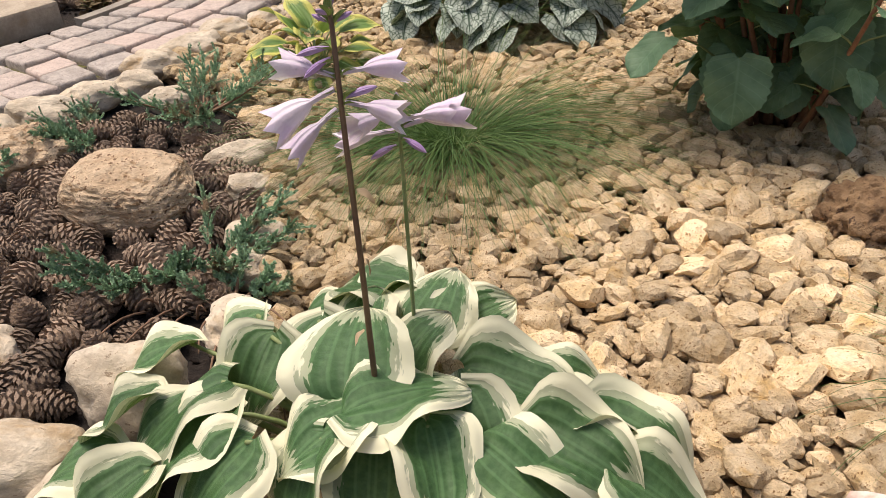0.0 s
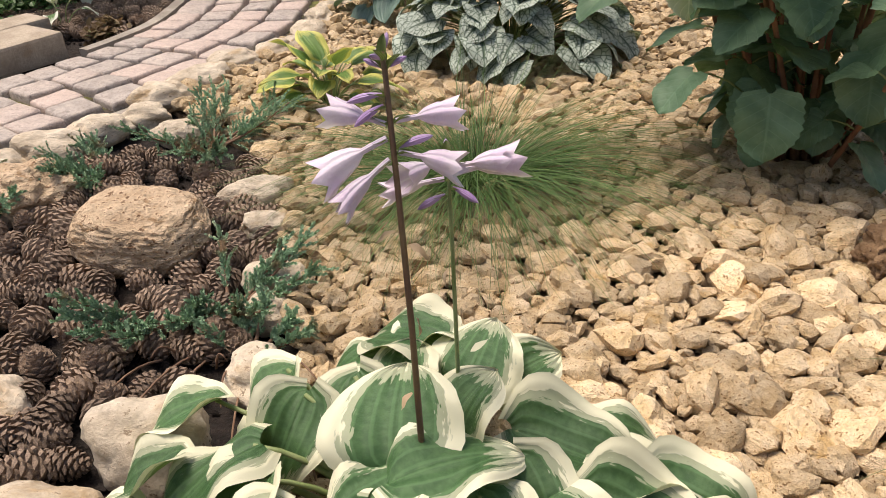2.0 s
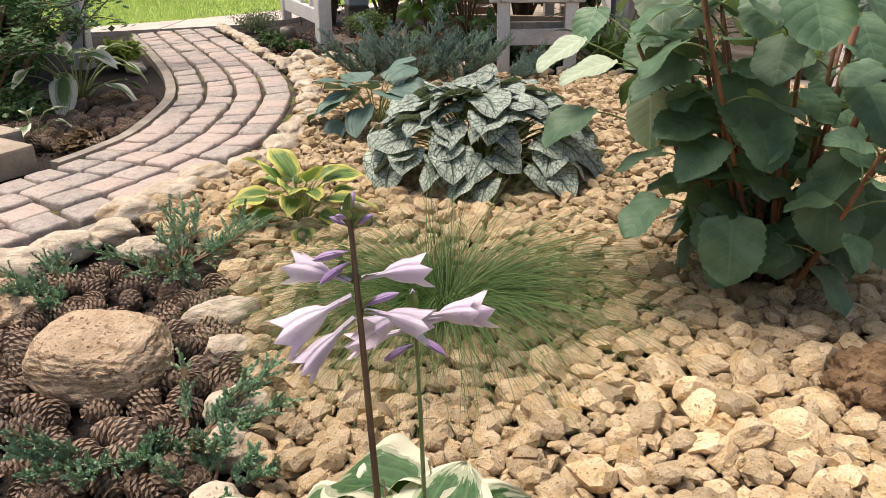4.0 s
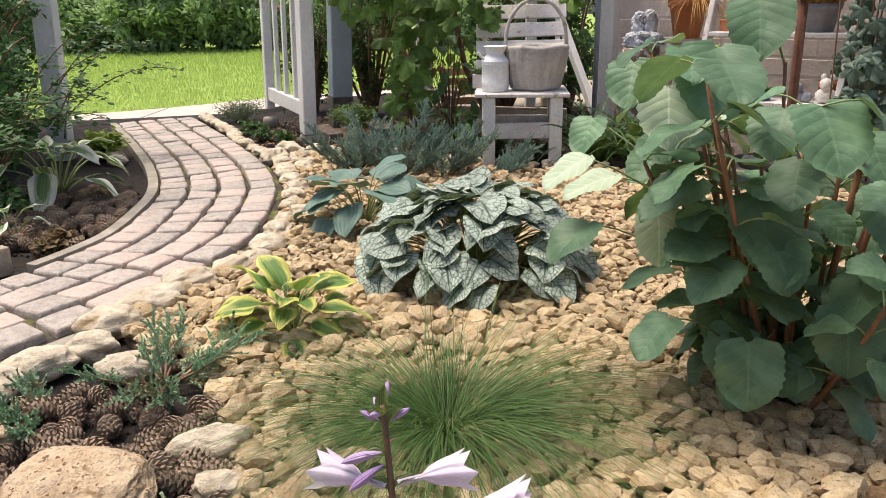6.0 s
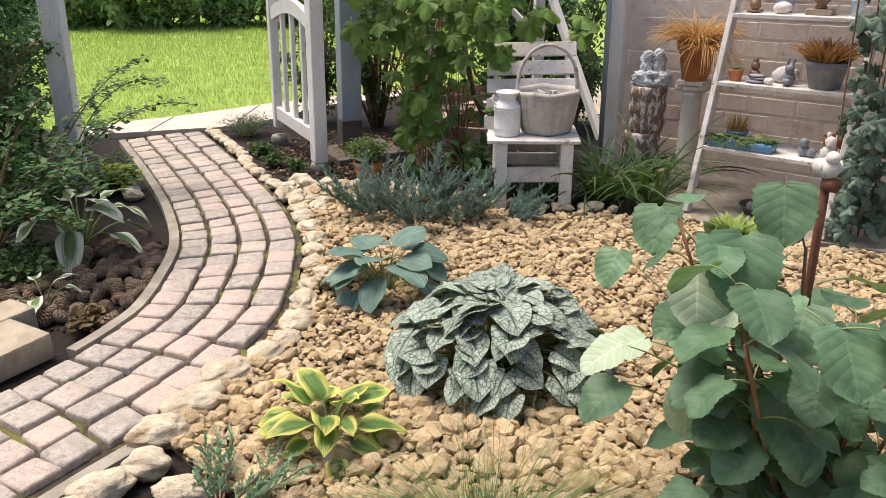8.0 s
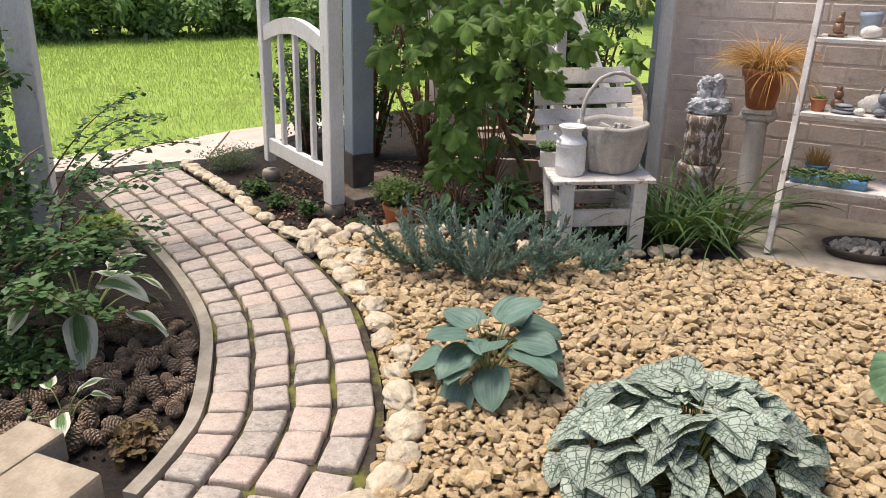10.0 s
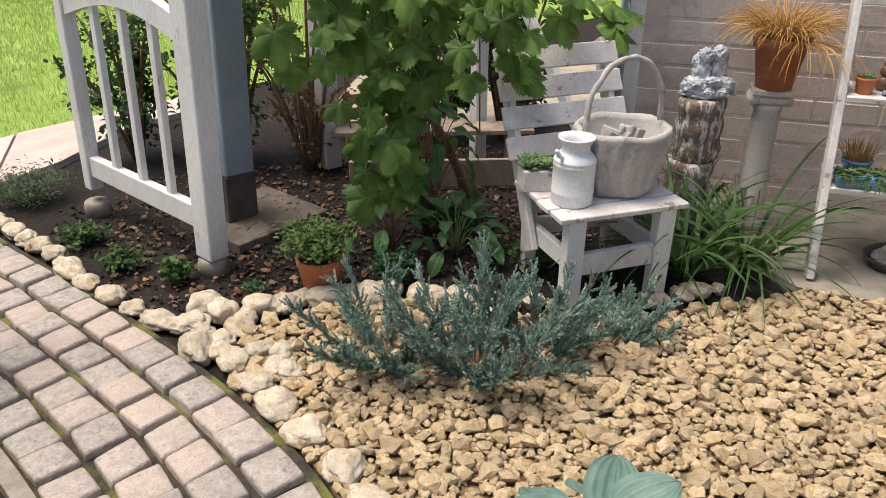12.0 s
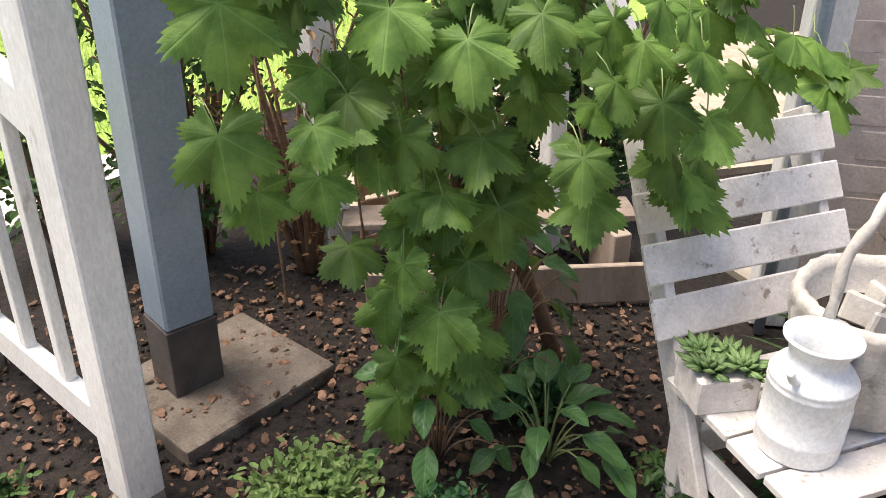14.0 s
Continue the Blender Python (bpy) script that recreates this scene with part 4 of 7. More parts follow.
# black tray of pebbles
tray = thing("tray", pose(2.42, 4.38, 0.02, 0, 0, -20), "black oval plastic tray filled with grey pebbles", "tray")
tb = lathe_bm([(0.0, 0.0), (0.24, 0.0), (0.27, 0.06), (0.278, 0.06), (0.272, 0.048), (0.238, 0.012), (0.0, 0.012)], 32)
bmesh.ops.scale(tb, vec=(1.0, 0.6, 1.0), verts=tb.verts)
part("tray_body", tb, DARKBASE, tray, smooth=True)
rg = np.random.default_rng(3)
b2v, b2t = ico(2)
peb_me = [mesh_of("pebble", angular_stone(rg, b2v, 8, 0.02), [tuple(f) for f in b2t.tolist()], SLATE, False) for _ in range(6)]
for k in range(60):
    a, r = rg.uniform(0, 6.28), rg.uniform(0, 1) ** 0.5 * 0.22
    place("pebble", peb_me[k % 6], Matrix.LocRotScale((r * math.cos(a), 0.6 * r * math.sin(a), 0.03 + 0.012 * (k % 3)), Euler((rg.uniform(0, 6), rg.uniform(0, 6), 0)), (0.032, 0.026, 0.02)), tray)

# low plank seat and boards in the shade behind the vine
for y, z, w in ((6.0, 0.10, 0.03), (6.35, 0.27, 0.2)):
    b = part("timber_board", beam_bm((0.05, y + 0.3, z), (1.25, y - 0.05, z), w, 0.17 if w < 0.1 else 0.03), PALEWOOD, None)
    b.location.z = 0.0
    tagged(b, "old brown timber board of the low bench behind the vine", "board")
for x in (0.25, 1.1):
    b = part("timber_block", box_bm(0.08, 0.2, 0.255, 0.005, (x, 6.42 - 0.28 * x + 0.1, 0.1275)), PALEWOOD, None)
    tagged(b, "brown timber block under the low bench", "block")
crate = thing("wooden_crate", pose(0.35, 7.0, 0, 0, 0, 10), "slatted orange-brown wooden crate in the shade", "crate")
CRATE = surface("orange_wood", (0.40, 0.22, 0.11), (0.52, 0.31, 0.17), 8, 90, 0.8, 0.3, 0.004)
for k in range(5):
    part("slat", box_bm(0.42, 0.016, 0.065, 0.003, (0, -0.15, 0.05 + 0.09 * k)), CRATE, crate)
for x in (-0.2, 0.2):
    part("corner_batten", box_bm(0.03, 0.03, 0.46, 0.003, (x, -0.126, 0.23)), CRATE, crate)


# ---- plants ----
PROFILES = {
    "round": ((0, 0.03, 0.12, 0.3, 0.5, 0.7, 0.86, 0.95, 1), (0.16, 0.72, 0.95, 1.0, 0.97, 0.80, 0.52, 0.24, 0.0)),
    "hosta": ((0, 0.04, 0.12, 0.3, 0.5, 0.7, 0.86, 0.95, 1), (0.10, 0.5, 0.82, 1.0, 0.97, 0.76, 0.42, 0.17, 0.0)),
    "broad": ((0, 0.03, 0.10, 0.25, 0.45, 0.65, 0.82, 0.93, 1), (0.14, 0.55, 0.84, 1.0, 1.0, 0.86, 0.56, 0.27, 0.0)),
    "heart": ((0, 0.03, 0.12, 0.3, 0.5, 0.7, 0.86, 0.95, 1), (0.16, 0.72, 0.95, 1.0, 0.88, 0.62, 0.34, 0.15, 0.0)),
    "lance": ((0, 0.04, 0.12, 0.3, 0.5, 0.7, 0.86, 0.95, 1), (0.08, 0.3, 0.6, 0.95, 1.0, 0.8, 0.45, 0.2, 0.0)),
}


def leaf_mesh(name, material, length, width, kind="hosta", seed=0, droop=0.25, cup=0.25, fold=0.15, wave=0.02, lobe=0.0, teeth=0, nl=11, nw=8):
    """A leaf blade along +y with its stalk end at the origin, its face to +z."""
    rr = random.Random(seed * 31 + 7)
    ss, ww = PROFILES[kind]
    V, U, F = [], [], []
    ph = rr.uniform(0, 6)
    twist = rr.uniform(-0.35, 0.35)
    for i in range(nl + 1):
        s = i / nl
        half = float(np.interp(s, ss, ww)) * width / 2
        ang = droop * 2.0 * s
        yb = length * (math.sin(ang) / (2.0 * droop) if droop else s)
        zb = -length * ((1 - math.cos(ang)) / (2.0 * droop) if droop else 0)
        for j in range(-nw // 2, nw // 2 + 1):
            a = j / (nw / 2)
            x = a * half
            edge = abs(a)
            if teeth and edge == 1 and 0.02 < s < 1:
                x *= 1 + (0.045 if i % 2 else -0.03)
            y = yb - lobe * length * edge ** 2 * (1 - s) ** 3
            z = zb + fold * edge * half - cup * half * edge ** 2 + wave * math.sin(ph + s * 9 + 2 * a) * edge * length * 2
            z += twist * x * s
            V.append((x, y, z))
            U.append((0.5 + 0.5 * a, s))
    m = nw + 1
    F = [(i * m + k, i * m + k + 1, (i + 1) * m + k + 1, (i + 1) * m + k) for i in range(nl) for k in range(nw)]
    return mesh_of(name, V, F, material, True, U)


def vine_leaf_mesh(material, seed, size=0.13):
    """A five-lobed, toothed grape leaf; the stalk joins at the origin, the tip points to +y."""
    rr = random.Random(seed)
    V, U, F = [(0, 0, 0.004)], [(0.5, 0.2)], []
    n = 92
    tips = [90, 38, 142, -18, 198]
    reach = [1.0, 0.86, 0.86, 0.62, 0.62]
    rings = 4
    for k in range(n):
        a = -70 + 320 * k / (n - 1)
        r = 0.46
        for t, q in zip(tips, reach):
            d = abs((a - t + 180) % 360 - 180)
            r = max(r, q * max(0.0, 1 - (d / 33) ** 1.5 * 0.46))
        r *= 1 + (0.075 if k % 2 else -0.065) + rr.uniform(-0.03, 0.03)
        for j in range(1, rings + 1):
            s = j / rings
            x, y = r * s * math.cos(radians(a)) * size, r * s * math.sin(radians(a)) * size
            z = -0.20 * size * s * s + 0.02 * size * s * math.cos(radians((a - 90) * 360 / 53)) + 0.10 * size * math.sin(a * 0.07 + seed * 1.3) * s * s
            V.append((x, y, z))
            U.append((0.5 + 0.5 * x / size, 0.2 + 0.8 * y / size))
    for k in range(n - 1):
        b, c = 1 + k * rings, 1 + (k + 1) * rings
        F.append((0, b, c))
        for j in range(rings - 1):
            F.append((b + j, b + j + 1, c + j + 1, c + j))
    return mesh_of("leaf", V, F, material, True, U)


def aim(at, az, pitch, roll=0.0, scale=1.0, face=0.0):
    """Pose of a leaf: az is the way its tip points (degrees from +x), pitch raises the tip."""
    r = Matrix.Rotation(radians(az - 90), 4, "Z") @ Matrix.Rotation(radians(pitch), 4, "X") @ Matrix.Rotation(radians(roll), 4, "Y")
    return Matrix.Translation(at) @ r @ Matrix.Diagonal((scale, scale, scale, 1))


# --- the large white-edged hosta ---
HOSTA = leaf_mat("white_edged_hosta", (0.040, 0.105, 0.036), (0.075, 0.165, 0.06), margin=(0.80, 0.79, 0.57), margin_at=0.76, vein=0.32, veins=11, gloss=0.38, thin=0.12, vary=0.15)
PETIOLE = surface("pale_green_stalk", (0.16, 0.22, 0.07), (0.25, 0.30, 0.13), 20, 120, 0.6, 0.2, 0.002)
DARKSTALK = surface("purple_flower_stalk", (0.10, 0.055, 0.032), (0.16, 0.11, 0.05), 12, 140, 0.6, 0.3, 0.002)
hosta = thing("hosta", pose(0.52, 0.22, 0.0), "large green hosta with creamy white leaf edges and lilac flowers", "plant")
hosta_set = [leaf_mesh("leaf", HOSTA, 1.0, 0.72, "broad", k, 0.26 + 0.08 * (k % 4), -0.05 + 0.16 * (k % 3), 0.26, 0.035, 0.12, nl=16, nw=12) for k in range(6)]
count = 0


def hosta_leaf(centre, az, length, width):
    global count
    rr = random.Random(count)
    c = Vector(centre) - Vector((0.52, 0.22, 0))
    d = Vector((math.cos(radians(az)), math.sin(radians(az)), 0))
    out = max(0.0, min(1.0, c.xy.length / 0.4))
    pitch = 16 - 14 * out + 30 * math.sin(radians(az)) + rr.uniform(-10, 16)
    base = c - d * length * 0.5 + Vector((0, 0, 0.02 if pitch > 0 else 0.04))
    roll = rr.uniform(-22, 22)
    # the blade tips its face towards the light and the walker
    m = aim(base, az, pitch, roll, 1.0)
    w = width / 0.72 / length
    ob = place("leaf", hosta_set[count % 6], m @ Matrix.Diagonal((length * w * 1.22, length * 0.88, length * 1.3, 1)), hosta)
    tube("petiole", bend((c.x * 0.1, c.y * 0.1, 0.0), base + d * 0.01, 0.05 + 0.03 * rr.random(), -d * 0.02), [0.006, 0.006, 0.0055, 0.005, 0.0045, 0.004, 0.0035], PETIOLE, hosta, 5)
    count += 1


hosta_leaf((0.13, 0.29, 0.15), -153, 0.17, 0.11)
hosta_leaf((0.25, 0.30, 0.17), -135, 0.18, 0.12)
hosta_leaf((0.37, 0.40, 0.17), -146, 0.15, 0.11)
hosta_leaf((0.45, 0.47, 0.19), 153, 0.18, 0.14)
hosta_leaf((0.53, 0.47, 0.18), 27, 0.14, 0.10)
hosta_leaf((0.61, 0.42, 0.17), 68, 0.16, 0.12)
hosta_leaf((0.68, 0.40, 0.16), 27, 0.14, 0.10)
hosta_leaf((0.34, 0.21, 0.19), -104, 0.17, 0.11)
hosta_leaf((0.42, 0.23, 0.20), -94, 0.19, 0.11)
hosta_leaf((0.50, 0.25, 0.21), 97, 0.19, 0.15)
hosta_leaf((0.60, 0.28, 0.20), 55, 0.14, 0.11)
hosta_leaf((0.60, 0.16, 0.22), 21, 0.19, 0.13)
hosta_leaf((0.76, 0.25, 0.17), -14, 0.22, 0.12)
hosta_leaf((0.82, 0.30, 0.15), 11, 0.17, 0.10)
hosta_leaf((0.69, 0.12, 0.19), -64, 0.16, 0.12)
hosta_leaf((0.88, 0.23, 0.14), 7, 0.18, 0.10)
hosta_leaf((0.47, 0.09, 0.20), -146, 0.16, 0.11)
hosta_leaf((0.22, 0.15, 0.17), -150, 0.22, 0.11)
hosta_leaf((0.12, 0.17, 0.14), -159, 0.17, 0.09)
hosta_leaf((0.26, 0.09, 0.16), -140, 0.21, 0.13)
hosta_leaf((0.06, 0.09, 0.11), -153, 0.20, 0.11)
hosta_leaf((0.44, 0.03, 0.18), -125, 0.18, 0.11)
hosta_leaf((0.65, 0.06, 0.18), -68, 0.17, 0.11)
hosta_leaf((0.76, 0.08, 0.17), -40, 0.20, 0.12)
hosta_leaf((0.84, 0.13, 0.15), -27, 0.20, 0.12)
hosta_leaf((0.93, 0.17, 0.13), -24, 0.22, 0.14)
hosta_leaf((0.34, 0.03, 0.17), -125, 0.17, 0.11)
hosta_leaf((0.96, 0.10, 0.11), -21, 0.20, 0.11)
hosta_leaf((0.48, 0.37, 0.17), 94, 0.16, 0.12)
hosta_leaf((0.56, 0.04, 0.16), -83, 0.17, 0.11)
hosta_leaf((0.16, 0.02, 0.11), -140, 0.20, 0.11)

# flower spikes
LILAC = leaf_mat("lilac_petal", (0.74, 0.58, 0.80), (0.84, 0.75, 0.87), gloss=0.6, thin=0.3, vary=0.1, vein=0.35, veins=6)
LILACDARK = leaf_mat("violet_bud", (0.46, 0.28, 0.60), (0.64, 0.48, 0.74), gloss=0.6, thin=0.2, vary=0.1)
BRACT = leaf_mat("green_bract", (0.10, 0.15, 0.045), (0.17, 0.22, 0.08), gloss=0.5, thin=0.15)
FADED = leaf_mat("faded_flower", (0.50, 0.34, 0.20), (0.62, 0.46, 0.32), gloss=0.8, thin=0.2)


def trumpet(material, length, mouth, open_=True, sides=12):
    """A hosta bell: a thin tube that widens to six pointed petals, along +y."""
    V, U, F = [], [], []
    steps = 9
    for i in range(steps + 1):
        s = i / steps
        r = length * (0.045 + 0.0 * s) if s < 0.35 else length * 0.045 + (mouth - length * 0.045) * ((s - 0.35) / 0.65) ** (0.55 if open_ else 0.5)
        if not open_:
            r = mouth * math.sin(math.pi * min(1, 0.12 + s * 0.88)) ** 0.8 * (0.4 + 0.6 * s)
        for k in range(sides):
            a = 2 * math.pi * k / sides
            petal = abs(math.sin(a * 3))
            y = length * s
            q = r
            if open_ and s > 0.7:
                y -= length * 0.15 * (s - 0.7) / 0.3 * (1 - petal)
                q = r * (1 + 0.18 * petal * (s - 0.7) / 0.3) * (0.86 + 0.14 * petal)
            V.append((q * math.cos(a), y, q * math.sin(a) * 0.9 - 0.12 * length * s * s))
            U.append((0.5 + 0.5 * math.cos(a), s))
    F = [(i * sides + k, i * sides + (k + 1) % sides, (i + 1) * sides + (k + 1) % sides, (i + 1) * sides + k) for i in range(steps) for k in range(sides)]
    return mesh_of("flower", V, F, material, True, U)


bell = trumpet(LILAC, 0.075, 0.021)
bell_wide = trumpet(LILAC, 0.092, 0.026)
bell_slim = trumpet(LILAC, 0.082, 0.017)
bud = trumpet(LILACDARK, 0.04, 0.0075, False)
bud_small = trumpet(LILACDARK, 0.022, 0.005, False)
faded = leaf_mesh("faded_flower", FADED, 0.03, 0.014, "lance", 3, 0.5, 0.3, 0.3)
bract = leaf_mesh("bract", BRACT, 0.024, 0.012, "lance", 4, 0.1, -0.4, 0.5)


def spike(points, radius, flowers, material):
    stalk = tube("flower_stalk", points, np.linspace(radius, radius * 0.6, len(points)), material, hosta, 8)
    ends = np.array([tuple(p) for p in points])
    zs = ends[:, 2]
    for kind, z, az, pitch in flowers:
        p = Vector([float(np.interp(z, zs, ends[:, k])) for k in range(3)])
        d = Vector((math.cos(radians(az)), math.sin(radians(az)), 0))
        me = {"wide": bell_wide, "bell": bell, "slim": bell_slim, "bud": bud, "small": bud_small, "faded": faded}[kind]
        place("flower", me, aim(p + d * 0.006 + Vector((0, 0, 0.004)), az, pitch, 0), stalk)
        if kind != "faded":
            place("bract", bract, aim(p + d * 0.002, az, pitch + 18, 0), stalk)


H0 = Vector((0.52, 0.22, 0))
s1 = [Vector(p) - H0 for p in ((0.545, 0.17, 0.02), (0.545, 0.175, 0.24), (0.54, 0.20, 0.42), (0.53, 0.235, 0.58), (0.515, 0.29, 0.70), (0.512, 0.295, 0.72))]
spike(s1, 0.0046, [("wide", 0.632, 195, -22), ("slim", 0.612, 215, -28), ("bell", 0.645, 165, 12), ("bell", 0.648, 20, 6), ("bud", 0.675, 190, -4), ("bud", 0.665, 200, -25), ("bud", 0.622, 15, 22), ("bell", 0.618, -5, -6),
                   ("small", 0.70, 160, 25), ("small", 0.70, 30, 30), ("small", 0.715, 80, 60), ("small", 0.71, 250, 35), ("small", 0.705, 120, 30), ("faded", 0.535, 190, -5), ("faded", 0.52, -10, -10), ("faded", 0.43, 20, -60), ("faded", 0.33, 200, -30)], DARKSTALK)
s2 = [Vector(p) - H0 for p in ((0.585, 0.28, 0.02), (0.578, 0.30, 0.2), (0.575, 0.325, 0.4), (0.572, 0.345, 0.52), (0.57, 0.35, 0.57))]
spike(s2, 0.0036, [("slim", 0.54, 200, 0), ("bell", 0.555, 5, 12), ("bell", 0.562, 230, 10), ("wide", 0.545, 15, 14), ("bud", 0.52, 205, -14), ("bud", 0.53, -30, -10), ("faded", 0.42, 200, -50), ("faded", 0.36, 10, -60), ("small", 0.568, 100, 50)], PETIOLE)


# --- rosettes of larger leaves ---
def clump(name, x, y, n, meshes, stalk_mat, radius, height, label, size=(0.8, 1.1), pitch=(60, -30), inner=0.03, seed=1, flatten=1.0, stalk_r=0.003, group="", face_roll=12, wild=25):
    """Leaves on stalks that rise from one crown: the inner ones upright, the outer ones hanging."""
    rr = random.Random(seed)
    t = thing(name, pose(x, y, 0.0), label, "plant", group)
    for k in range(n):
        f = (k + 0.5) / n
        az = k * 137.5 + rr.uniform(-18, 18)
        rad = inner + (radius - inner) * f ** 0.62
        h = height * (1 - 0.72 * f ** 1.7) * rr.uniform(0.88, 1.08)
        d = Vector((math.cos(radians(az)), math.sin(radians(az)) * flatten, 0))
        p = d * rad + Vector((0, 0, h))
        pt = pitch[0] + (pitch[1] - pitch[0]) * f + rr.uniform(-14, 14)
        place("leaf", meshes[k % len(meshes)], aim(p, az + rr.uniform(-wild, wild), pt, rr.uniform(-face_roll, face_roll), rr.uniform(*size)), t)
        tube("petiole", bend((d.x * 0.015, d.y * 0.015, 0.0), p, 0.25 * height, -d * 0.02, 6), np.linspace(stalk_r * 1.3, stalk_r * 0.8, 6), stalk_mat, t, 5)
    return t


YELLOW = leaf_mat("yellow_edged_hosta", (0.08, 0.17, 0.04), (0.13, 0.23, 0.06), margin=(0.60, 0.58, 0.16), margin_at=0.68, vein=0.2, veins=8, gloss=0.45, thin=0.2)
yel = [leaf_mesh("leaf", YELLOW, 0.18, 0.11, "broad", 40 + k, 0.35, 0.1, 0.35, 0.02) for k in range(4)]
clump("hosta", -0.06, 1.98, 24, yel, PETIOLE, 0.16, 0.16, "small hosta with yellow-edged green leaves in the gravel", (0.6, 1.05), (50, -25), 0.02, 12, face_roll=25, wild=35)
BLUE = leaf_mat("blue_hosta", (0.10, 0.18, 0.15), (0.15, 0.24, 0.195), vein=0.18, veins=9, gloss=0.5, thin=0.08, vary=0.15)
blu = [leaf_mesh("leaf", BLUE, 0.19, 0.175, "round", 50 + k, 0.16, 0.12, 0.28, 0.015, 0.12) for k in range(4)]
clump("hosta", -0.01, 3.26, 21, blu, PETIOLE, 0.24, 0.26, "blue-green hosta with broad ribbed leaves in the gravel", (0.75, 1.1), (25, -40), 0.05, 23, face_roll=20)
BRUN = leaf_mat("silver_veined_brunnera", (0.030, 0.062, 0.042), (0.05, 0.09, 0.06), net=(0.43, 0.50, 0.43), gloss=0.6, thin=0.08, vary=0.22)
bru = [leaf_mesh("leaf", BRUN, 0.145, 0.160, "heart", 60 + k, 0.30, 0.15, 0.28, 0.025, 0.18) for k in range(5)]
clump("brunnera", 0.55, 2.48, 135, bru, PETIOLE, 0.43, 0.36, "silver-leaved brunnera with dark green veins", (0.65, 1.1), (14, -30), 0.02, 34, 0.80, face_roll=30, wild=60)

# left bed: white-edged hostas and seedlings under the shrub
WHITEH = leaf_mat("white_streaked_hosta", (0.07, 0.15, 0.05), (0.11, 0.20, 0.07), margin=(0.66, 0.68, 0.58), margin_at=0.6, vein=0.25, veins=8, gloss=0.45, thin=0.2)
whi = [leaf_mesh("leaf", WHITEH, 0.24, 0.11, "hosta", 70 + k, 0.45, 0.1, 0.3, 0.02) for k in range(4)]
clump("hosta", -1.92, 3.85, 17, whi, PETIOLE, 0.30, 0.32, "hosta with grey-green leaves streaked white in the shaded bed", (0.85, 1.35), (30, -35), 0.06, 45, stalk_r=0.006)
clump("hosta", -1.72, 3.06, 5, whi, PETIOLE, 0.12, 0.14, "young white-edged hosta among pine cones", (0.4, 0.65), (40, -30), 0.04, 46)

# --- hydrangea ---
HYD = leaf_mat("hydrangea_leaf", (0.080, 0.162, 0.090), (0.138, 0.245, 0.142), pinnate=0.16, gloss=0.5, thin=0.2, vary=0.28)
HYDPALE = leaf_mat("hydrangea_leaf_underside", (0.42, 0.52, 0.36), (0.50, 0.60, 0.44), pinnate=0.4, gloss=0.7, thin=0.25, vary=0.06)
STEM = surface("red_brown_stem", (0.17, 0.075, 0.04), (0.28, 0.14, 0.075), 14, 120, 0.7, 0.4, 0.003)
hyd = [leaf_mesh("leaf", HYD, 0.175, 0.165, "round", 80 + k, 0.16, 0.12, 0.25, 0.02, 0.08, teeth=1, nl=18) for k in range(6)]
hydpale = leaf_mesh("leaf", HYDPALE, 0.175, 0.165, "round", 90, 0.15, 0.1, 0.2, 0.02, 0.08, teeth=1, nl=18)
bush = thing("hydrangea", pose(1.42, 1.56, 0.0), "tall dark green hydrangea bush with cut red-brown stems", "shrub")
rr = random.Random(9)
for k in range(19):
    az = k * 137.5 if k < 14 else 150 + 18 * (k - 14)
    lean = rr.uniform(0.15, 0.55) if k else 0.02
    H = rr.uniform(0.5, 0.98)
    d = Vector((math.cos(radians(az)), math.sin(radians(az)), 0))
    b = d * rr.uniform(0.02, 0.10)
    top = b + d * lean * H * 1.15 + Vector((0, 0, H))
    pts_ = bend(b, top, -0.04, (0, 0, 0), 8)
    stem = tube("stem", pts_, np.linspace(0.0085, 0.005, 8), STEM, bush, 7)
    for j in range(2, 8):
        p = pts_[j]
        for s in (0, 1):
            if rr.random() < 0.12:
                continue
            a2 = az + j * 90 + s * 180 + rr.uniform(-25, 25)
            d2 = Vector((math.cos(radians(a2)), math.sin(radians(a2)), 0))
            L = rr.uniform(0.04, 0.10)
            q = p + d2 * L + Vector((0, 0, 0.03))
            tube("petiole", bend(p, q, 0.015, n=4), [0.0028, 0.0025, 0.0022, 0.002], PETIOLE, bush, 5)
            place("leaf", hyd[rr.randrange(6)], aim(q, a2, rr.uniform(-48, 14) if p.z > 0.3 else rr.uniform(-65, -20), rr.uniform(-25, 25), rr.uniform(0.5, 0.88)), bush)
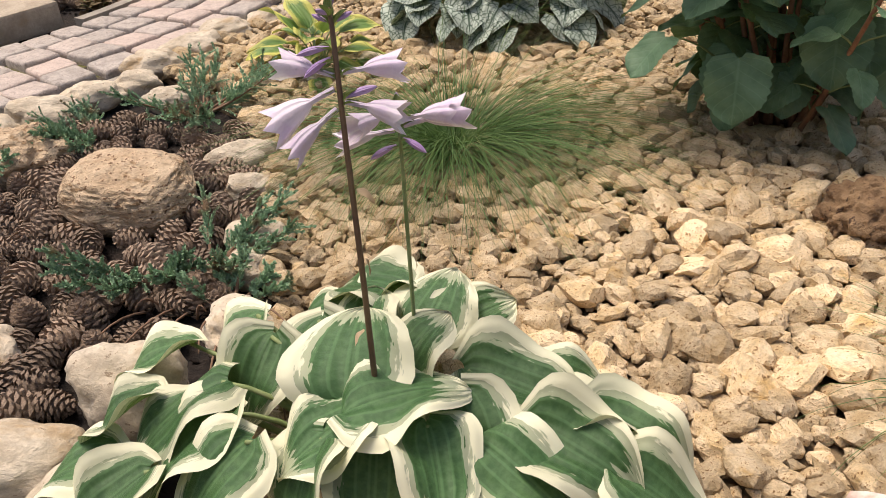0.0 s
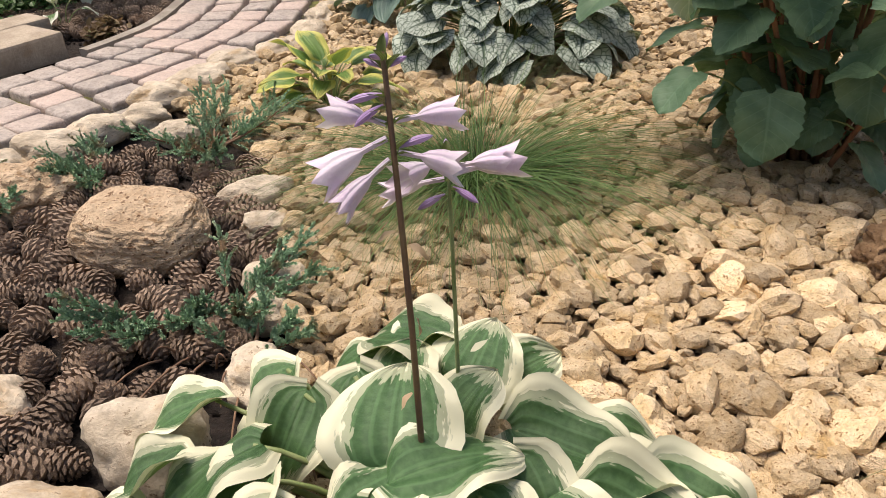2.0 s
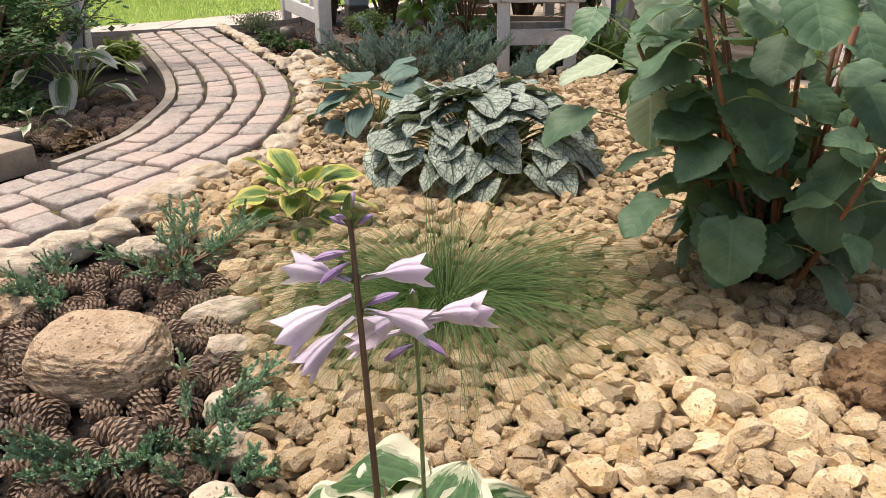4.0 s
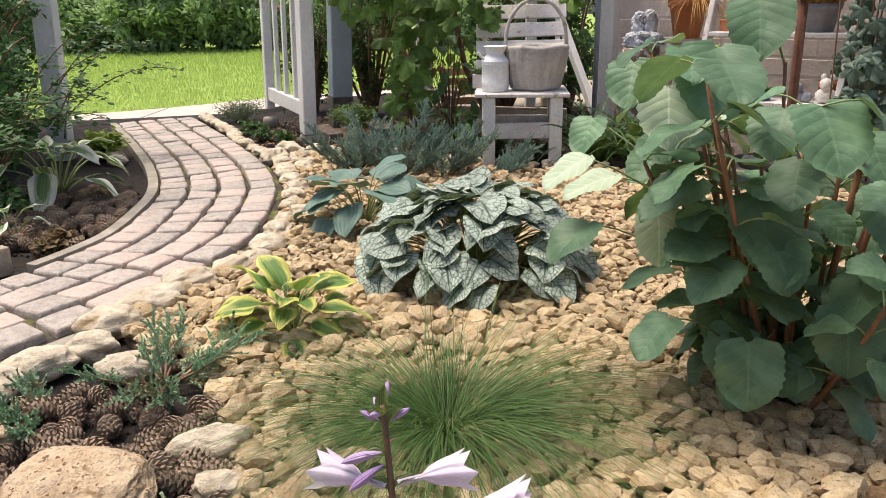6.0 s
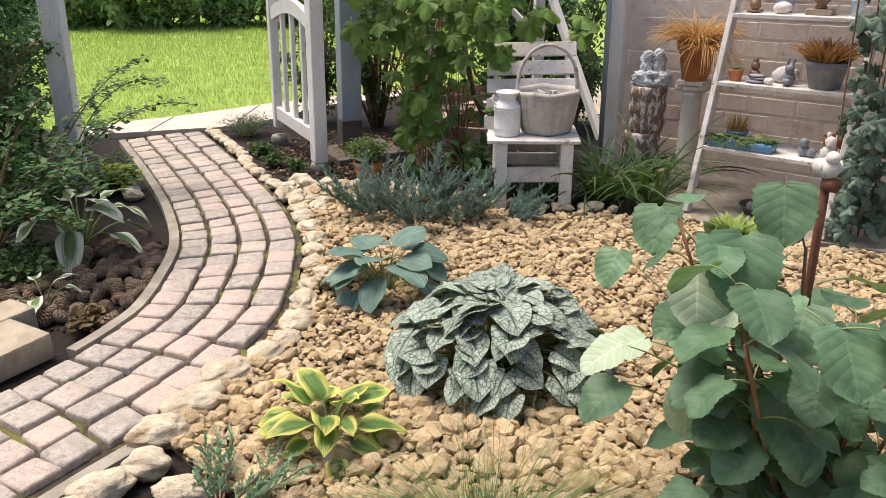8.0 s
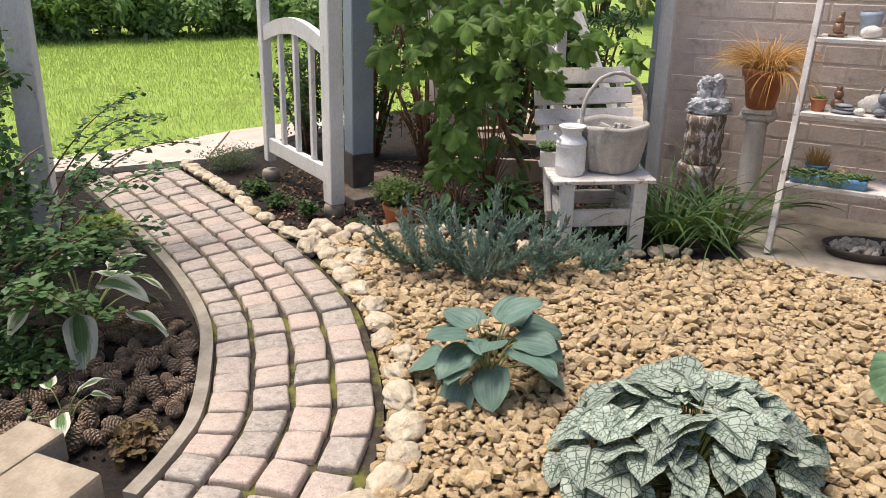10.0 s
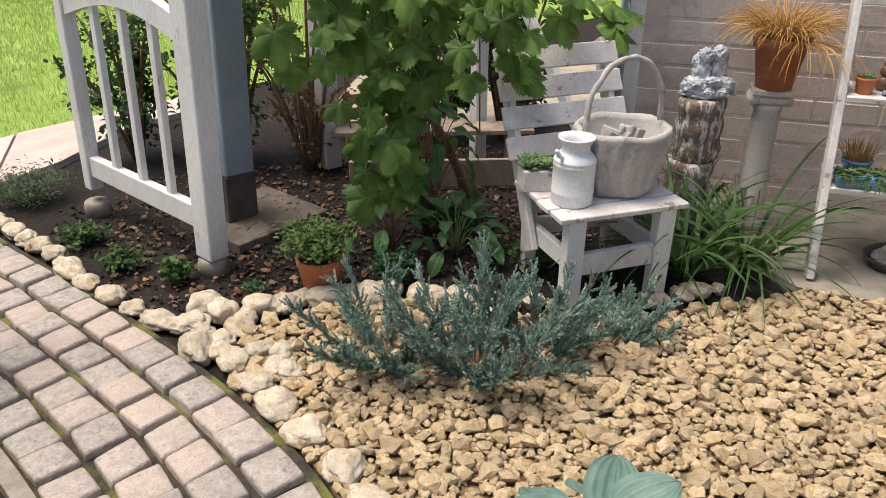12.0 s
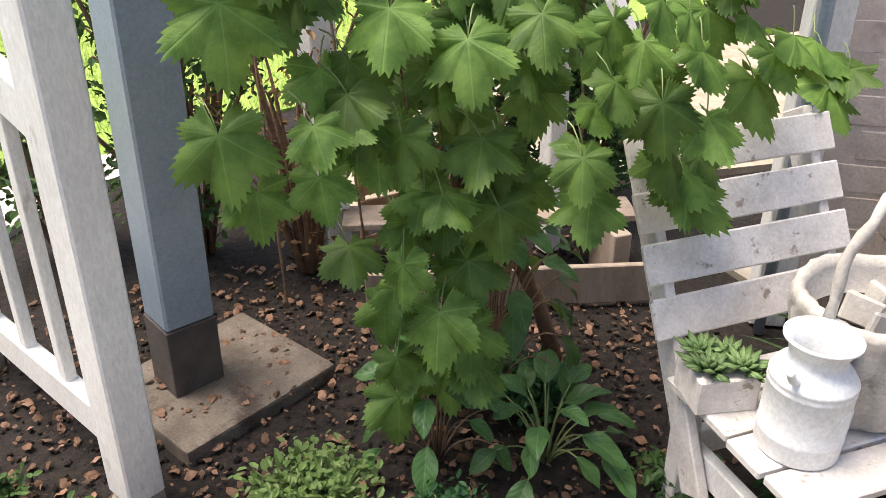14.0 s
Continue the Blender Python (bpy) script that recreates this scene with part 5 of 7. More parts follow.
for x, y, z, az, pt, rl, s in ((1.03, 1.36, 0.57, -80, -70, 175, 0.95), (0.95, 1.66, 0.62, 190, -12, 160, 0.95), (0.88, 1.62, 0.50, 215, -25, 0, 1.0), (1.05, 1.25, 0.33, 215, -30, 10, 0.9), (1.10, 1.30, 0.66, 200, -22, -10, 1.1),
                               (1.25, 1.22, 0.56, -75, -40, 0, 1.05), (1.42, 1.16, 0.40, -90, -62, 0, 1.1), (1.22, 1.18, 0.30, -95, -64, 0, 1.1), (1.58, 1.20, 0.34, -80, -60, 0, 1.1), (1.48, 1.2, 0.62, -70, -40, 0, 1.05), (1.30, 1.34, 0.82, -120, -35, 0, 1.0), (1.15, 1.45, 0.80, 150, -30, 160, 0.8)):
    me = hydpale if rl > 90 else hyd[int(s * 100) % 6]
    y, s = (y + 0.13, s * 0.86) if y < 1.4 else (y, s * 0.92)
    place("leaf", me, aim(Vector((x - 1.42, y - 1.56, z)), az, pt, 0 if me is hydpale else rl, s), bush)
    tube("petiole", bend(((x - 1.42) * 0.6, (y - 1.56) * 0.6, z - 0.08), (x - 1.42, y - 1.56, z), 0.03, n=4), [0.003, 0.0026, 0.0022, 0.002], PETIOLE, bush, 5)
# broad upper leaves that stand out over the gravel
for x, y, z, az, pt, pale, size in ((1.30, 1.72, 1.06, -100, -48, 0, 1.0), (1.18, 1.63, 0.95, -105, -50, 0, 1.2), (1.06, 2.07, 0.88, -110, -45, 0, 0.95), (0.95, 2.13, 0.70, -130, -45, 0, 0.8),
                                    (1.23, 1.39, 0.63, -80, -48, 0, 1.05), (1.31, 1.30, 0.85, -85, -40, 0, 1.0), (1.06, 1.60, 0.86, -95, -58, 1, 0.95), (0.85, 1.47, 0.71, 195, -24, 1, 0.75)):
    c = Vector((x - 1.42, y - 1.56, z))
    place("leaf", hydpale if pale else hyd[int(size * 100) % 6], aim(c, az, pt, 0, size), bush)
    tube("petiole", bend((c.x * 0.55, c.y * 0.55, z - 0.16), c, 0.03, n=5), [0.0034, 0.003, 0.0027, 0.0024, 0.002], PETIOLE, bush, 5)
    tube("stem", bend((c.x * 0.12, c.y * 0.12, 0.0), (c.x * 0.55, c.y * 0.55, z - 0.15), -0.04, n=6), np.linspace(0.0075, 0.0045, 6), STEM, bush, 7)
for x, y, h in ((-0.14, -0.12, 0.70), (0.05, -0.14, 0.74), (-0.36, 0.02, 0.58), (0.16, -0.05, 0.66)):
    tube("cut_stem", bend((x * 0.3, y * 0.3, 0), (x, y, h), -0.05, n=6), np.linspace(0.01, 0.008, 6), STEM, bush, 8, "pruned bare stem")
GREENBLOOM = foliage_mat("green_florets", (0.22, 0.32, 0.07), (0.34, 0.42, 0.12))
tube("stem", bend((0.02, 0.03, 0.0), (-0.22, 0.19, 0.92), -0.05, n=7), np.linspace(0.008, 0.004, 7), STEM, bush, 7)
blades("flower_head", 260, 20, (-0.22, 0.19, 0.91), 0.055, 0.05, 0.018, 1.0, 0.8, GREENBLOOM, bush, "pale green hydrangea flower head")

# rusty stake with a pale bird ornament
stake = thing("garden_stake", pose(1.40, 1.70, 0.0), "rusty ribbed iron stake with a white bird ornament", "ornament")
tube("rod", [(0, 0, -0.02), (0.005, 0, 0.5), (0.0, 0, 1.09)], 0.012, RUST, stake, 8)
tube("socket", [(0.0, 0.0, 1.07), (0.012, -0.03, 1.075)], [0.02, 0.02], RUST, stake, 10)
bird = new("bird", lumps("bird", [(0, 0, 1.11, 0.024, 0.030, 0.024), (0, -0.014, 1.134, 0.016, 0.017, 0.015), (0, 0.036, 1.112, 0.013, 0.024, 0.009), (0.023, 0.008, 1.113, 0.008, 0.024, 0.015), (-0.023, 0.008, 1.113, 0.008, 0.024, 0.015)], WHITESTONE, 3, 0.08))
bird.parent = stake
bird.matrix_basis = Matrix.Translation((0, 0, 1.09)) @ Matrix.Diagonal((1.15, 1.15, 1.25, 1)) @ Matrix.Translation((0, 0, -1.09))

# --- fescue tuft ---
FESCUE = foliage_mat("blue_green_fescue", (0.055, 0.13, 0.035), (0.16, 0.26, 0.08), dry=(0.24, 0.26, 0.11), thin=0.25)
tuft = thing("ornamental_grass", pose(0.50, 1.40, 0.0), "fine-bladed tuft of blue-green ornamental grass", "grass tuft")
blades("blades", 520, 12, (0, 0, 0.01), 0.08, 0.52, 0.0021, 0.85, 1.6, FESCUE, tuft, segs=9, curl_by=0.45)
blades("blades", 300, 13, (0, 0, 0.01), 0.07, 0.74, 0.0021, 0.62, 1.15, FESCUE, tuft, segs=9, aim=(0.0, 0.32), curl_by=0.3)
blades("blades", 430, 16, (0, 0, 0.01), 0.07, 0.64, 0.0021, 0.60, 1.3, FESCUE, tuft, segs=9, aim=(3.5, 0.55), curl_by=0.5)
blades("blades", 300, 17, (0, 0, 0.01), 0.07, 0.72, 0.0021, 0.65, 1.3, FESCUE, tuft, segs=9, aim=(5.0, 0.5), curl_by=0.5)
blades("blades", 320, 18, (0, 0, 0.0), 0.09, 0.26, 0.0024, 1.1, 1.1, FESCUE, tuft, segs=5, curl_by=0.4)
blades("seed_stalks", 40, 14, (0, 0, 0.02), 0.06, 0.62, 0.0018, 1.2, 0.7, FESCUE, tuft, segs=8)
small_tuft = thing("ornamental_grass", pose(1.52, 0.42, 0.0), "wispy clump of fine grass at the gravel's edge", "grass tuft")
blades("blades", 160, 15, (0, 0, 0.01), 0.05, 0.34, 0.0025, 0.8, 1.4, FESCUE, small_tuft, segs=6)

# --- strap-leaved plants between chair and shelf ---
STRAP = leaf_mat("strap_leaf", (0.035, 0.085, 0.025), (0.07, 0.14, 0.045), gloss=0.4, thin=0.15)
for k, (x, y, n) in enumerate(((1.32, 4.78, 70), (1.62, 4.68, 60), (1.48, 4.95, 45))):
    strap = thing("daylily", pose(x, y, 0.0), "dark green strap-leaved daylily clump", "plant", "daylilies beside the chair")
    for q in range(n):
        blades("leaf", 1, 300 * k + q, (0, 0, 0.0), 0.10, 0.74, 0.025, 1.2, 1.7, STRAP, strap, segs=9)


# --- junipers and small-leaved plants ---
def sprig_plant(name, at, branches, reach, rise, material, label, seed, needle=0.014, per=26, sub=7, width=0.0028, category="shrub", wood=TWIG, upright=0.35, aimed=None, stray=0.55, plume=0.30):
    """Branches set with side sprays of scale leaves, the foliage joined in one mesh."""
    rg = np.random.default_rng(seed)
    t = thing(name, pose(*at), label, category)
    V, F, o = [], [], 0

    def quad(p, d, L, w):
        nonlocal o
        u = np.cross(d, rg.normal(size=3))
        u /= np.linalg.norm(u) + 1e-9
        V.extend([p - u * w, p + d * L * 0.5 + u * w * 1.2, p + d * L, p + d * L * 0.5 - u * w * 1.2])
        F.append((o, o + 1, o + 2, o + 3))
        o += 4

    for b in range(branches):
        az = rg.uniform(0, 6.283) if aimed is None else rg.normal(*aimed)
        L = reach * rg.uniform(0.5, 1.1)
        el = rise * rg.uniform(0.5, 1.3)
        p0 = np.array([0.03 * math.cos(az), 0.03 * math.sin(az), 0.01])
        d = np.array([math.cos(az) * math.cos(el), math.sin(az) * math.cos(el), math.sin(el)])
        line = [p0 + d * L * s + np.array([0, 0, upright * L * s * s * 0.35]) for s in np.linspace(0, 1, 7)]
        tube("branch", line, np.linspace(0.005, 0.0018, 7), wood, t, 5)
        for q in range(sub):
            s = 0.2 + 0.8 * (q + rg.uniform(0, 1)) / sub
            k = s * 6
            i = min(5, int(k))
            base = line[i] + (line[i + 1] - line[i]) * (k - i)
            sd = d + rg.normal(size=3) * stray + np.array([0, 0, upright])
            sd /= np.linalg.norm(sd)
            SL = reach * plume * rg.uniform(0.5, 1.1)
            for j in range(per):
                f = j / per
                p = base + sd * SL * f
                nd = sd + rg.normal(size=3) * 0.42
                nd /= np.linalg.norm(nd)
                quad(p, nd, needle * (1.2 - 0.5 * f), width)
    ob = new("foliage", fast_mesh("foliage", np.array(V), np.array(F), material, False))
    ob.parent = t
    return t


JUNI = foliage_mat("blue_juniper", (0.19, 0.30, 0.24), (0.35, 0.46, 0.38), dry=(0.20, 0.15, 0.10), gloss=0.7, thin=0.1)
JUNIGREEN = foliage_mat("green_juniper", (0.22, 0.38, 0.23), (0.40, 0.57, 0.36), dry=(0.32, 0.22, 0.13), gloss=0.6, thin=0.1)
# plumed bush in front of the chair, and its outliers
for k, (x, y, nb, reach, lab) in enumerate(((0.06, 4.28, 34, 0.38, "spreading blue-green juniper at the edge of the gravel"), (-0.24, 4.46, 17, 0.34, "small blue-green juniper beside the edging stones"),
                                            (0.32, 4.30, 18, 0.34, "blue-green juniper plumes by the chair"), (0.62, 4.27, 11, 0.28, "low blue-green juniper branch by the chair"))):
    sprig_plant("juniper", (x, y, 0), nb, reach, 0.65 if k < 3 else 0.45, JUNI, lab, 51 + k, 0.013, 52, 34, 0.0026, upright=0.75, stray=0.50, plume=0.24, aimed=(0.3, 0.8) if k == 3 else None)
for k, (x, y, nb, reach, rise, lab) in enumerate(((-0.34, 1.58, 14, 0.24, 0.35, "low green juniper sprays behind the boulder"), (-0.60, 1.40, 10, 0.20, 0.35, "half-dry juniper sprays among pine cones"),
                                                  (0.03, 0.74, 8, 0.17, 0.5, "creeping juniper sprig beside the boulder"), (-0.10, 0.70, 7, 0.15, 0.5, "creeping juniper twigs with dry ends"),
                                                  (0.13, 0.60, 7, 0.12, 0.45, "small juniper spray by the limestone edge"), (-0.80, 1.15, 6, 0.15, 0.4, "juniper spray at the cone bed's edge"))):
    sprig_plant("juniper", (x, y, 0.02), nb, reach, rise, JUNIGREEN, lab, 56 + k, 0.010, 46, 22, 0.0021, upright=0.45, stray=0.6, plume=0.28)


def leafy(name, at, n, size, spread, height, material, label, seed, category="plant", stems=10, leaf_w=0.6, centre_z=0.5, parent=None, group=""):
    """A bushy plant: thin stems and very many small leaves in one mesh."""
    rg = np.random.default_rng(seed)
    t = thing(name, pose(*at), label, category, group) if parent is None else parent
    V, F, U, o = [], [], [], 0
    heads = []
    for k in range(stems):
        a = k * 2.4
        r = spread * math.sqrt((k + 0.5) / stems) * 0.85
        h = height * rg.uniform(0.55, 1.0) * (1 - 0.35 * (r / spread) ** 2)
        z0 = at[2] * 0 if parent is None else parent.get("top", 0.0)
        top = (r * math.cos(a), r * math.sin(a), z0 + h)
        line = bend((0.2 * top[0], 0.2 * top[1], z0), top, 0.02, n=5)
        tube("stem", line, np.linspace(0.004, 0.0018, 5) * (1 + height), TWIG if height > 0.6 else PETIOLE, t, 4)
        heads.append(line)
    for k in range(n):
        line = heads[int(rg.integers(len(heads)))]
        s = rg.uniform(0.15, 1.0) ** 0.7
        i = min(3, int(s * 4))
        p = np.array(line[i] + (line[i + 1] - line[i]) * (s * 4 - i)) + rg.normal(size=3) * spread * (0.16, 0.16, 0.10)
        p[2] = max(0.01, p[2])
        a = rg.uniform(0, 6.283)
        e = rg.normal() * 0.5 + 0.1
        d = np.array([math.cos(a) * math.cos(e), math.sin(a) * math.cos(e), math.sin(e)])
        u = np.cross(d, (0, 0, 1)) + rg.normal(size=3) * 0.3
        u /= np.linalg.norm(u)
        L = size * rg.uniform(0.6, 1.3)
        w = L * leaf_w / 2
        nz = np.cross(u, d) * L * 0.12
        V += [p, p + d * L * 0.35 + u * w + nz, p + d * L * 0.75 + u * w * 0.8 + nz, p + d * L, p + d * L * 0.75 - u * w * 0.8 + nz, p + d * L * 0.35 - u * w + nz]
        U += [(0.5, 0), (1, 0.35), (0.9, 0.75), (0.5, 1), (0.1, 0.75), (0, 0.35)]
        F += [(o, o + 1, o + 2, o + 3), (o, o + 3, o + 4, o + 5)]
        o += 6
    ob = new("foliage", fast_mesh("foliage", np.array(V), np.array(F), material, False, np.array(U)))
    ob.parent = t
    return t


HERB = foliage_mat("fresh_herb", (0.10, 0.17, 0.045), (0.17, 0.25, 0.08))
DEEP = foliage_mat("deep_green_groundcover", (0.030, 0.105, 0.038), (0.07, 0.18, 0.07))
MIDG = foliage_mat("mid_green_leaves", (0.05, 0.11, 0.03), (0.10, 0.18, 0.055))
LIMEY = foliage_mat("lime_green_leaves", (0.22, 0.32, 0.05), (0.33, 0.42, 0.09))
GREYG = foliage_mat("grey_green_leaves", (0.12, 0.17, 0.10), (0.20, 0.25, 0.16))
# shrub leaves in two copies: shade darkens the first colour, sun lightens the second
SHRUBSHADE = foliage_mat("shrub_leaves_painted_shade", (0.055, 0.13, 0.045), (0.13, 0.24, 0.085), gloss=0.45)
LEAFSUN = foliage_mat("shrub_leaves_painted_sun", (0.08, 0.17, 0.06), (0.18, 0.30, 0.12), gloss=0.45)
# hedge: leaf colours raised so that they carry the sunlight
HEDGE = foliage_mat("hedge_painted_sun", (0.30, 0.46, 0.19), (0.50, 0.62, 0.34))
TREE = foliage_mat("distant_trees", (0.09, 0.19, 0.045), (0.20, 0.33, 0.09))

hp_ = pot_at(pose(-0.36, 5.13, 0.0), 0.075, 0.105, 0.19, TERRA, "terracotta pot overgrown with small-leaved herb")
hp_["top"] = 0.165
leafy("herb", (0, 0, 0), 1500, 0.026, 0.19, 0.20, HERB, "", 61, stems=26, parent=hp_)
del hp_["top"]
leafy("parsley", (-0.02, 5.12, 0), 1100, 0.024, 0.13, 0.17, DEEP, "dense clump of curly deep green herb", 62, stems=16)
leafy("strawberry", (-0.98, 5.46, 0), 200, 0.034, 0.08, 0.12, MIDG, "small bright green seedling in dark soil", 63, stems=10)
leafy("groundcover", (-1.22, 5.68, 0), 260, 0.034, 0.11, 0.10, MIDG, "low green groundcover beside the stones", 64, stems=10)
leafy("groundcover", (-1.42, 6.05, 0), 300, 0.034, 0.13, 0.10, MIDG, "low green groundcover beside the gate", 65, stems=10)
leafy("lavender", (-1.75, 6.75, 0), 1500, 0.028, 0.26, 0.20, GREYG, "grey-green cushion shrub by the gate", 66, stems=26, leaf_w=0.3)
leafy("seedling", (-0.66, 5.22, 0), 70, 0.026, 0.07, 0.07, MIDG, "thin weedy seedling in dark soil", 67, stems=6)
leafy("groundcover", (0.66, 5.05, 0), 340, 0.035, 0.14, 0.13, MIDG, "green seedlings under the chair", 68, stems=10)
leafy("groundcover", (0.92, 4.85, 0), 300, 0.035, 0.14, 0.12, MIDG, "green seedlings between the chair legs", 69, stems=10)
leafy("groundcover", (0.42, 5.55, 0), 420, 0.04, 0.18, 0.16, DEEP, "dark green seedlings in the shade", 70, stems=12)
leafy("geranium", (-2.25, 5.0, 0), 620, 0.05, 0.20, 0.22, LIMEY, "lime-green leafy plant at the path's edge", 71, stems=14, leaf_w=0.8)
leafy("groundcover", (-2.1, 3.4, 0), 900, 0.04, 0.36, 0.15, SHRUBSHADE, "dark groundcover under the shrub", 72, stems=18, leaf_w=0.8)
leafy("heucherella", (-1.40, 2.86, 0), 260, 0.032, 0.12, 0.10, foliage_mat("bronze_leaves", (0.16, 0.10, 0.05), (0.22, 0.17, 0.08)), "low bronze-leaved plant beside the stone block", 73, stems=9, leaf_w=0.9)


def shrub(name, at, n, size, spread, height, material, label, seed, stems=16, leaf_w=0.6, category="shrub"):
    """A shrub of arching twigs, the leaves set in clumps along them with gaps between."""
    rg = np.random.default_rng(seed)
    t = thing(name, pose(*at), label, category)
    twigs = []
    for k in range(stems):
        a = rg.uniform(0, 6.283)
        r = spread * rg.uniform(0.35, 1.0)
        h = height * rg.uniform(0.35, 1.0)
        line = bend((0.1 * r * math.cos(a), 0.1 * r * math.sin(a), 0), (r * math.cos(a), r * math.sin(a), h), h * 0.4, n=9)
        tube("branch", line, np.linspace(0.012, 0.003, 9) * min(1.5, height), TWIG, t, 5)
        for q in range(7):
            i = int(rg.integers(2, 9))
            d = rg.normal(size=3) * (1, 1, 0.6)
            d /= np.linalg.norm(d)
            twigs.append((np.array(line[i]), d * spread * rg.uniform(0.15, 0.45)))
    ks = rg.integers(len(twigs), size=n)
    base = np.array([twigs[k][0] for k in ks])
    way = np.array([twigs[k][1] for k in ks])
    s = rg.uniform(0, 1, n)[:, None]
    p = base + way * s + rg.normal(size=(n, 3)) * size * 0.5 + np.array([0, 0, -0.12]) * s ** 2 * spread
    p[:, 2] = np.maximum(p[:, 2], 0.02)
    d = way / np.linalg.norm(way, axis=1)[:, None] + rg.normal(size=(n, 3)) * 0.7
    d /= np.linalg.norm(d, axis=1)[:, None]
    u = np.cross(d, np.array([0, 0, 1.0]) + rg.normal(size=(n, 3)) * 0.35)
    u /= np.linalg.norm(u, axis=1)[:, None]
    L = (size * rg.uniform(0.6, 1.3, n))[:, None]
    w = L * leaf_w / 2
    nz = np.cross(u, d) * L * 0.12
    V = np.stack([p, p + d * L * 0.35 + u * w + nz, p + d * L * 0.75 + u * w * 0.75 + nz, p + d * L, p + d * L * 0.75 - u * w * 0.75 + nz, p + d * L * 0.35 - u * w + nz], axis=1).reshape(-1, 3)
    o = np.arange(n)[:, None] * 6
    F = np.concatenate([o + np.array([[0, 1, 2, 3]]), o + np.array([[0, 3, 4, 5]])])
    ob = new("foliage", fast_mesh("foliage", V, F, material, False))
    ob.parent = t
    return t


shrub("shrub", (-3.15, 4.75, 0), 4600, 0.055, 0.75, 1.75, SHRUBSHADE, "leafy shrub, coloured dark as if shaded, spilling over the leaning post", 81, 26, 0.7)
shrub("shrub", (-2.5, 3.75, 0), 3600, 0.05, 0.62, 1.0, SHRUBSHADE, "low shaded shrub in the shaded bed", 82, 20, 0.75)
shrub("shrub", (-2.85, 4.55, 0), 2600, 0.045, 0.45, 1.45, LEAFSUN, "leafy cotoneaster shrub with small green leaves coloured as if sunlit", 84, 22, 0.75)
shrub("shrub", (-3.6, 5.6, 0), 4200, 0.055, 0.9, 2.1, SHRUBSHADE, "tall shrub beside the lawn, coloured dark as if shaded", 83, 22, 0.7)


# arching sprays that reach out over the path
spray = thing("shrub_spray", pose(-2.35, 4.75, 0.0), "arching cotoneaster branches with small leaves coloured as if shaded", "shrub")
sv, sf, so = [], [], 0
rg = np.random.default_rng(85)
for (a, b, lift) in (((-0.1, 0, 0.2), (0.75, 0.35, 0.62), 0.35), ((-0.1, 0.1, 0.3), (0.60, 0.25, 0.80), 0.4), ((0, 0, 0.2), (0.42, -0.3, 0.55), 0.4), ((-0.1, 0, 0.4), (0.55, 0.1, 1.0), 0.2), ((-0.2, -0.2, 0.3), (0.35, -0.6, 0.45), 0.35),
                     ((0.2, -1.1, 0.15), (0.98, -1.05, 0.86), 0.30), ((0.2, -1.1, 0.15), (0.80, -0.85, 0.98), 0.35), ((0.1, -1.2, 0.1), (0.86, -1.30, 0.50), 0.35), ((0.1, -1.2, 0.1), (0.92, -1.15, 0.62), 0.35),
                     ((0.0, -1.3, 0.1), (0.80, -1.50, 0.38), 0.3), ((0.0, -1.0, 0.1), (0.72, -1.35, 0.60), 0.4), ((0.1, -1.2, 0.1), (0.66, -1.55, 0.45), 0.3), ((0.1, -1.0, 0.1), (0.85, -1.0, 0.48), 0.35)):
    line = bend(a, b, lift, n=22)
    tube("branch", line, np.linspace(0.006, 0.002, 22), TWIG, spray, 5)
    for i in range(5, 22):
        for k in range(7):
            p = np.array(line[i]) + rg.normal(size=3) * 0.02
            an = rg.uniform(0, 6.28)
            d = np.array([math.cos(an), math.sin(an), rg.normal() * 0.3])
            u = np.cross(d, (0, 0, 1))
            L = rg.uniform(0.03, 0.055)
            sv += [p, p + d * L * 0.5 + u * L * 0.42, p + d * L, p + d * L * 0.5 - u * L * 0.42]
            sf.append((so, so + 1, so + 2, so + 3))
            so += 4
ob = new("foliage", fast_mesh("foliage", np.array(sv), np.array(sf), SHRUBSHADE, False))
ob.parent = spray

# --- the grape vine on the pergola ---
VINE = leaf_mat("grape_leaf", (0.068, 0.145, 0.027), (0.160, 0.272, 0.058), gloss=0.55, thin=0.36, vary=0.36, palmate=0.28)
vset = [vine_leaf_mesh(VINE, k, 0.135) for k in range(6)]
vine = thing("grape_vine", pose(0.20, 5.75, 0.0), "grape vine with bright green lobed leaves hanging from the pergola", "vine")
rr = random.Random(21)
tube("trunk", [(0.42, 0.0, 0.0), (0.36, 0.05, 0.25), (0.22, 0.1, 0.55), (0.15, 0.1, 0.9), (0.1, 0.15, 1.4), (0.0, 0.2, 2.0)], [0.03, 0.028, 0.025, 0.022, 0.02, 0.016], TWIG, vine, 8, "twisted brown trunk")


def vine_leaf(x, y, z, az, pt, s):
    q = Vector((x - 0.20, y - 5.75, z))
    place("leaf", vset[rr.randrange(6)], aim(q, az, pt, rr.uniform(-20, 20), s), vine)
    tube("petiole", bend(q + Vector((rr.uniform(-0.05, 0.05), 0.07, 0.06)), q, 0.03, n=4), [0.0022, 0.002, 0.0018, 0.0016], PETIOLE, vine, 4)


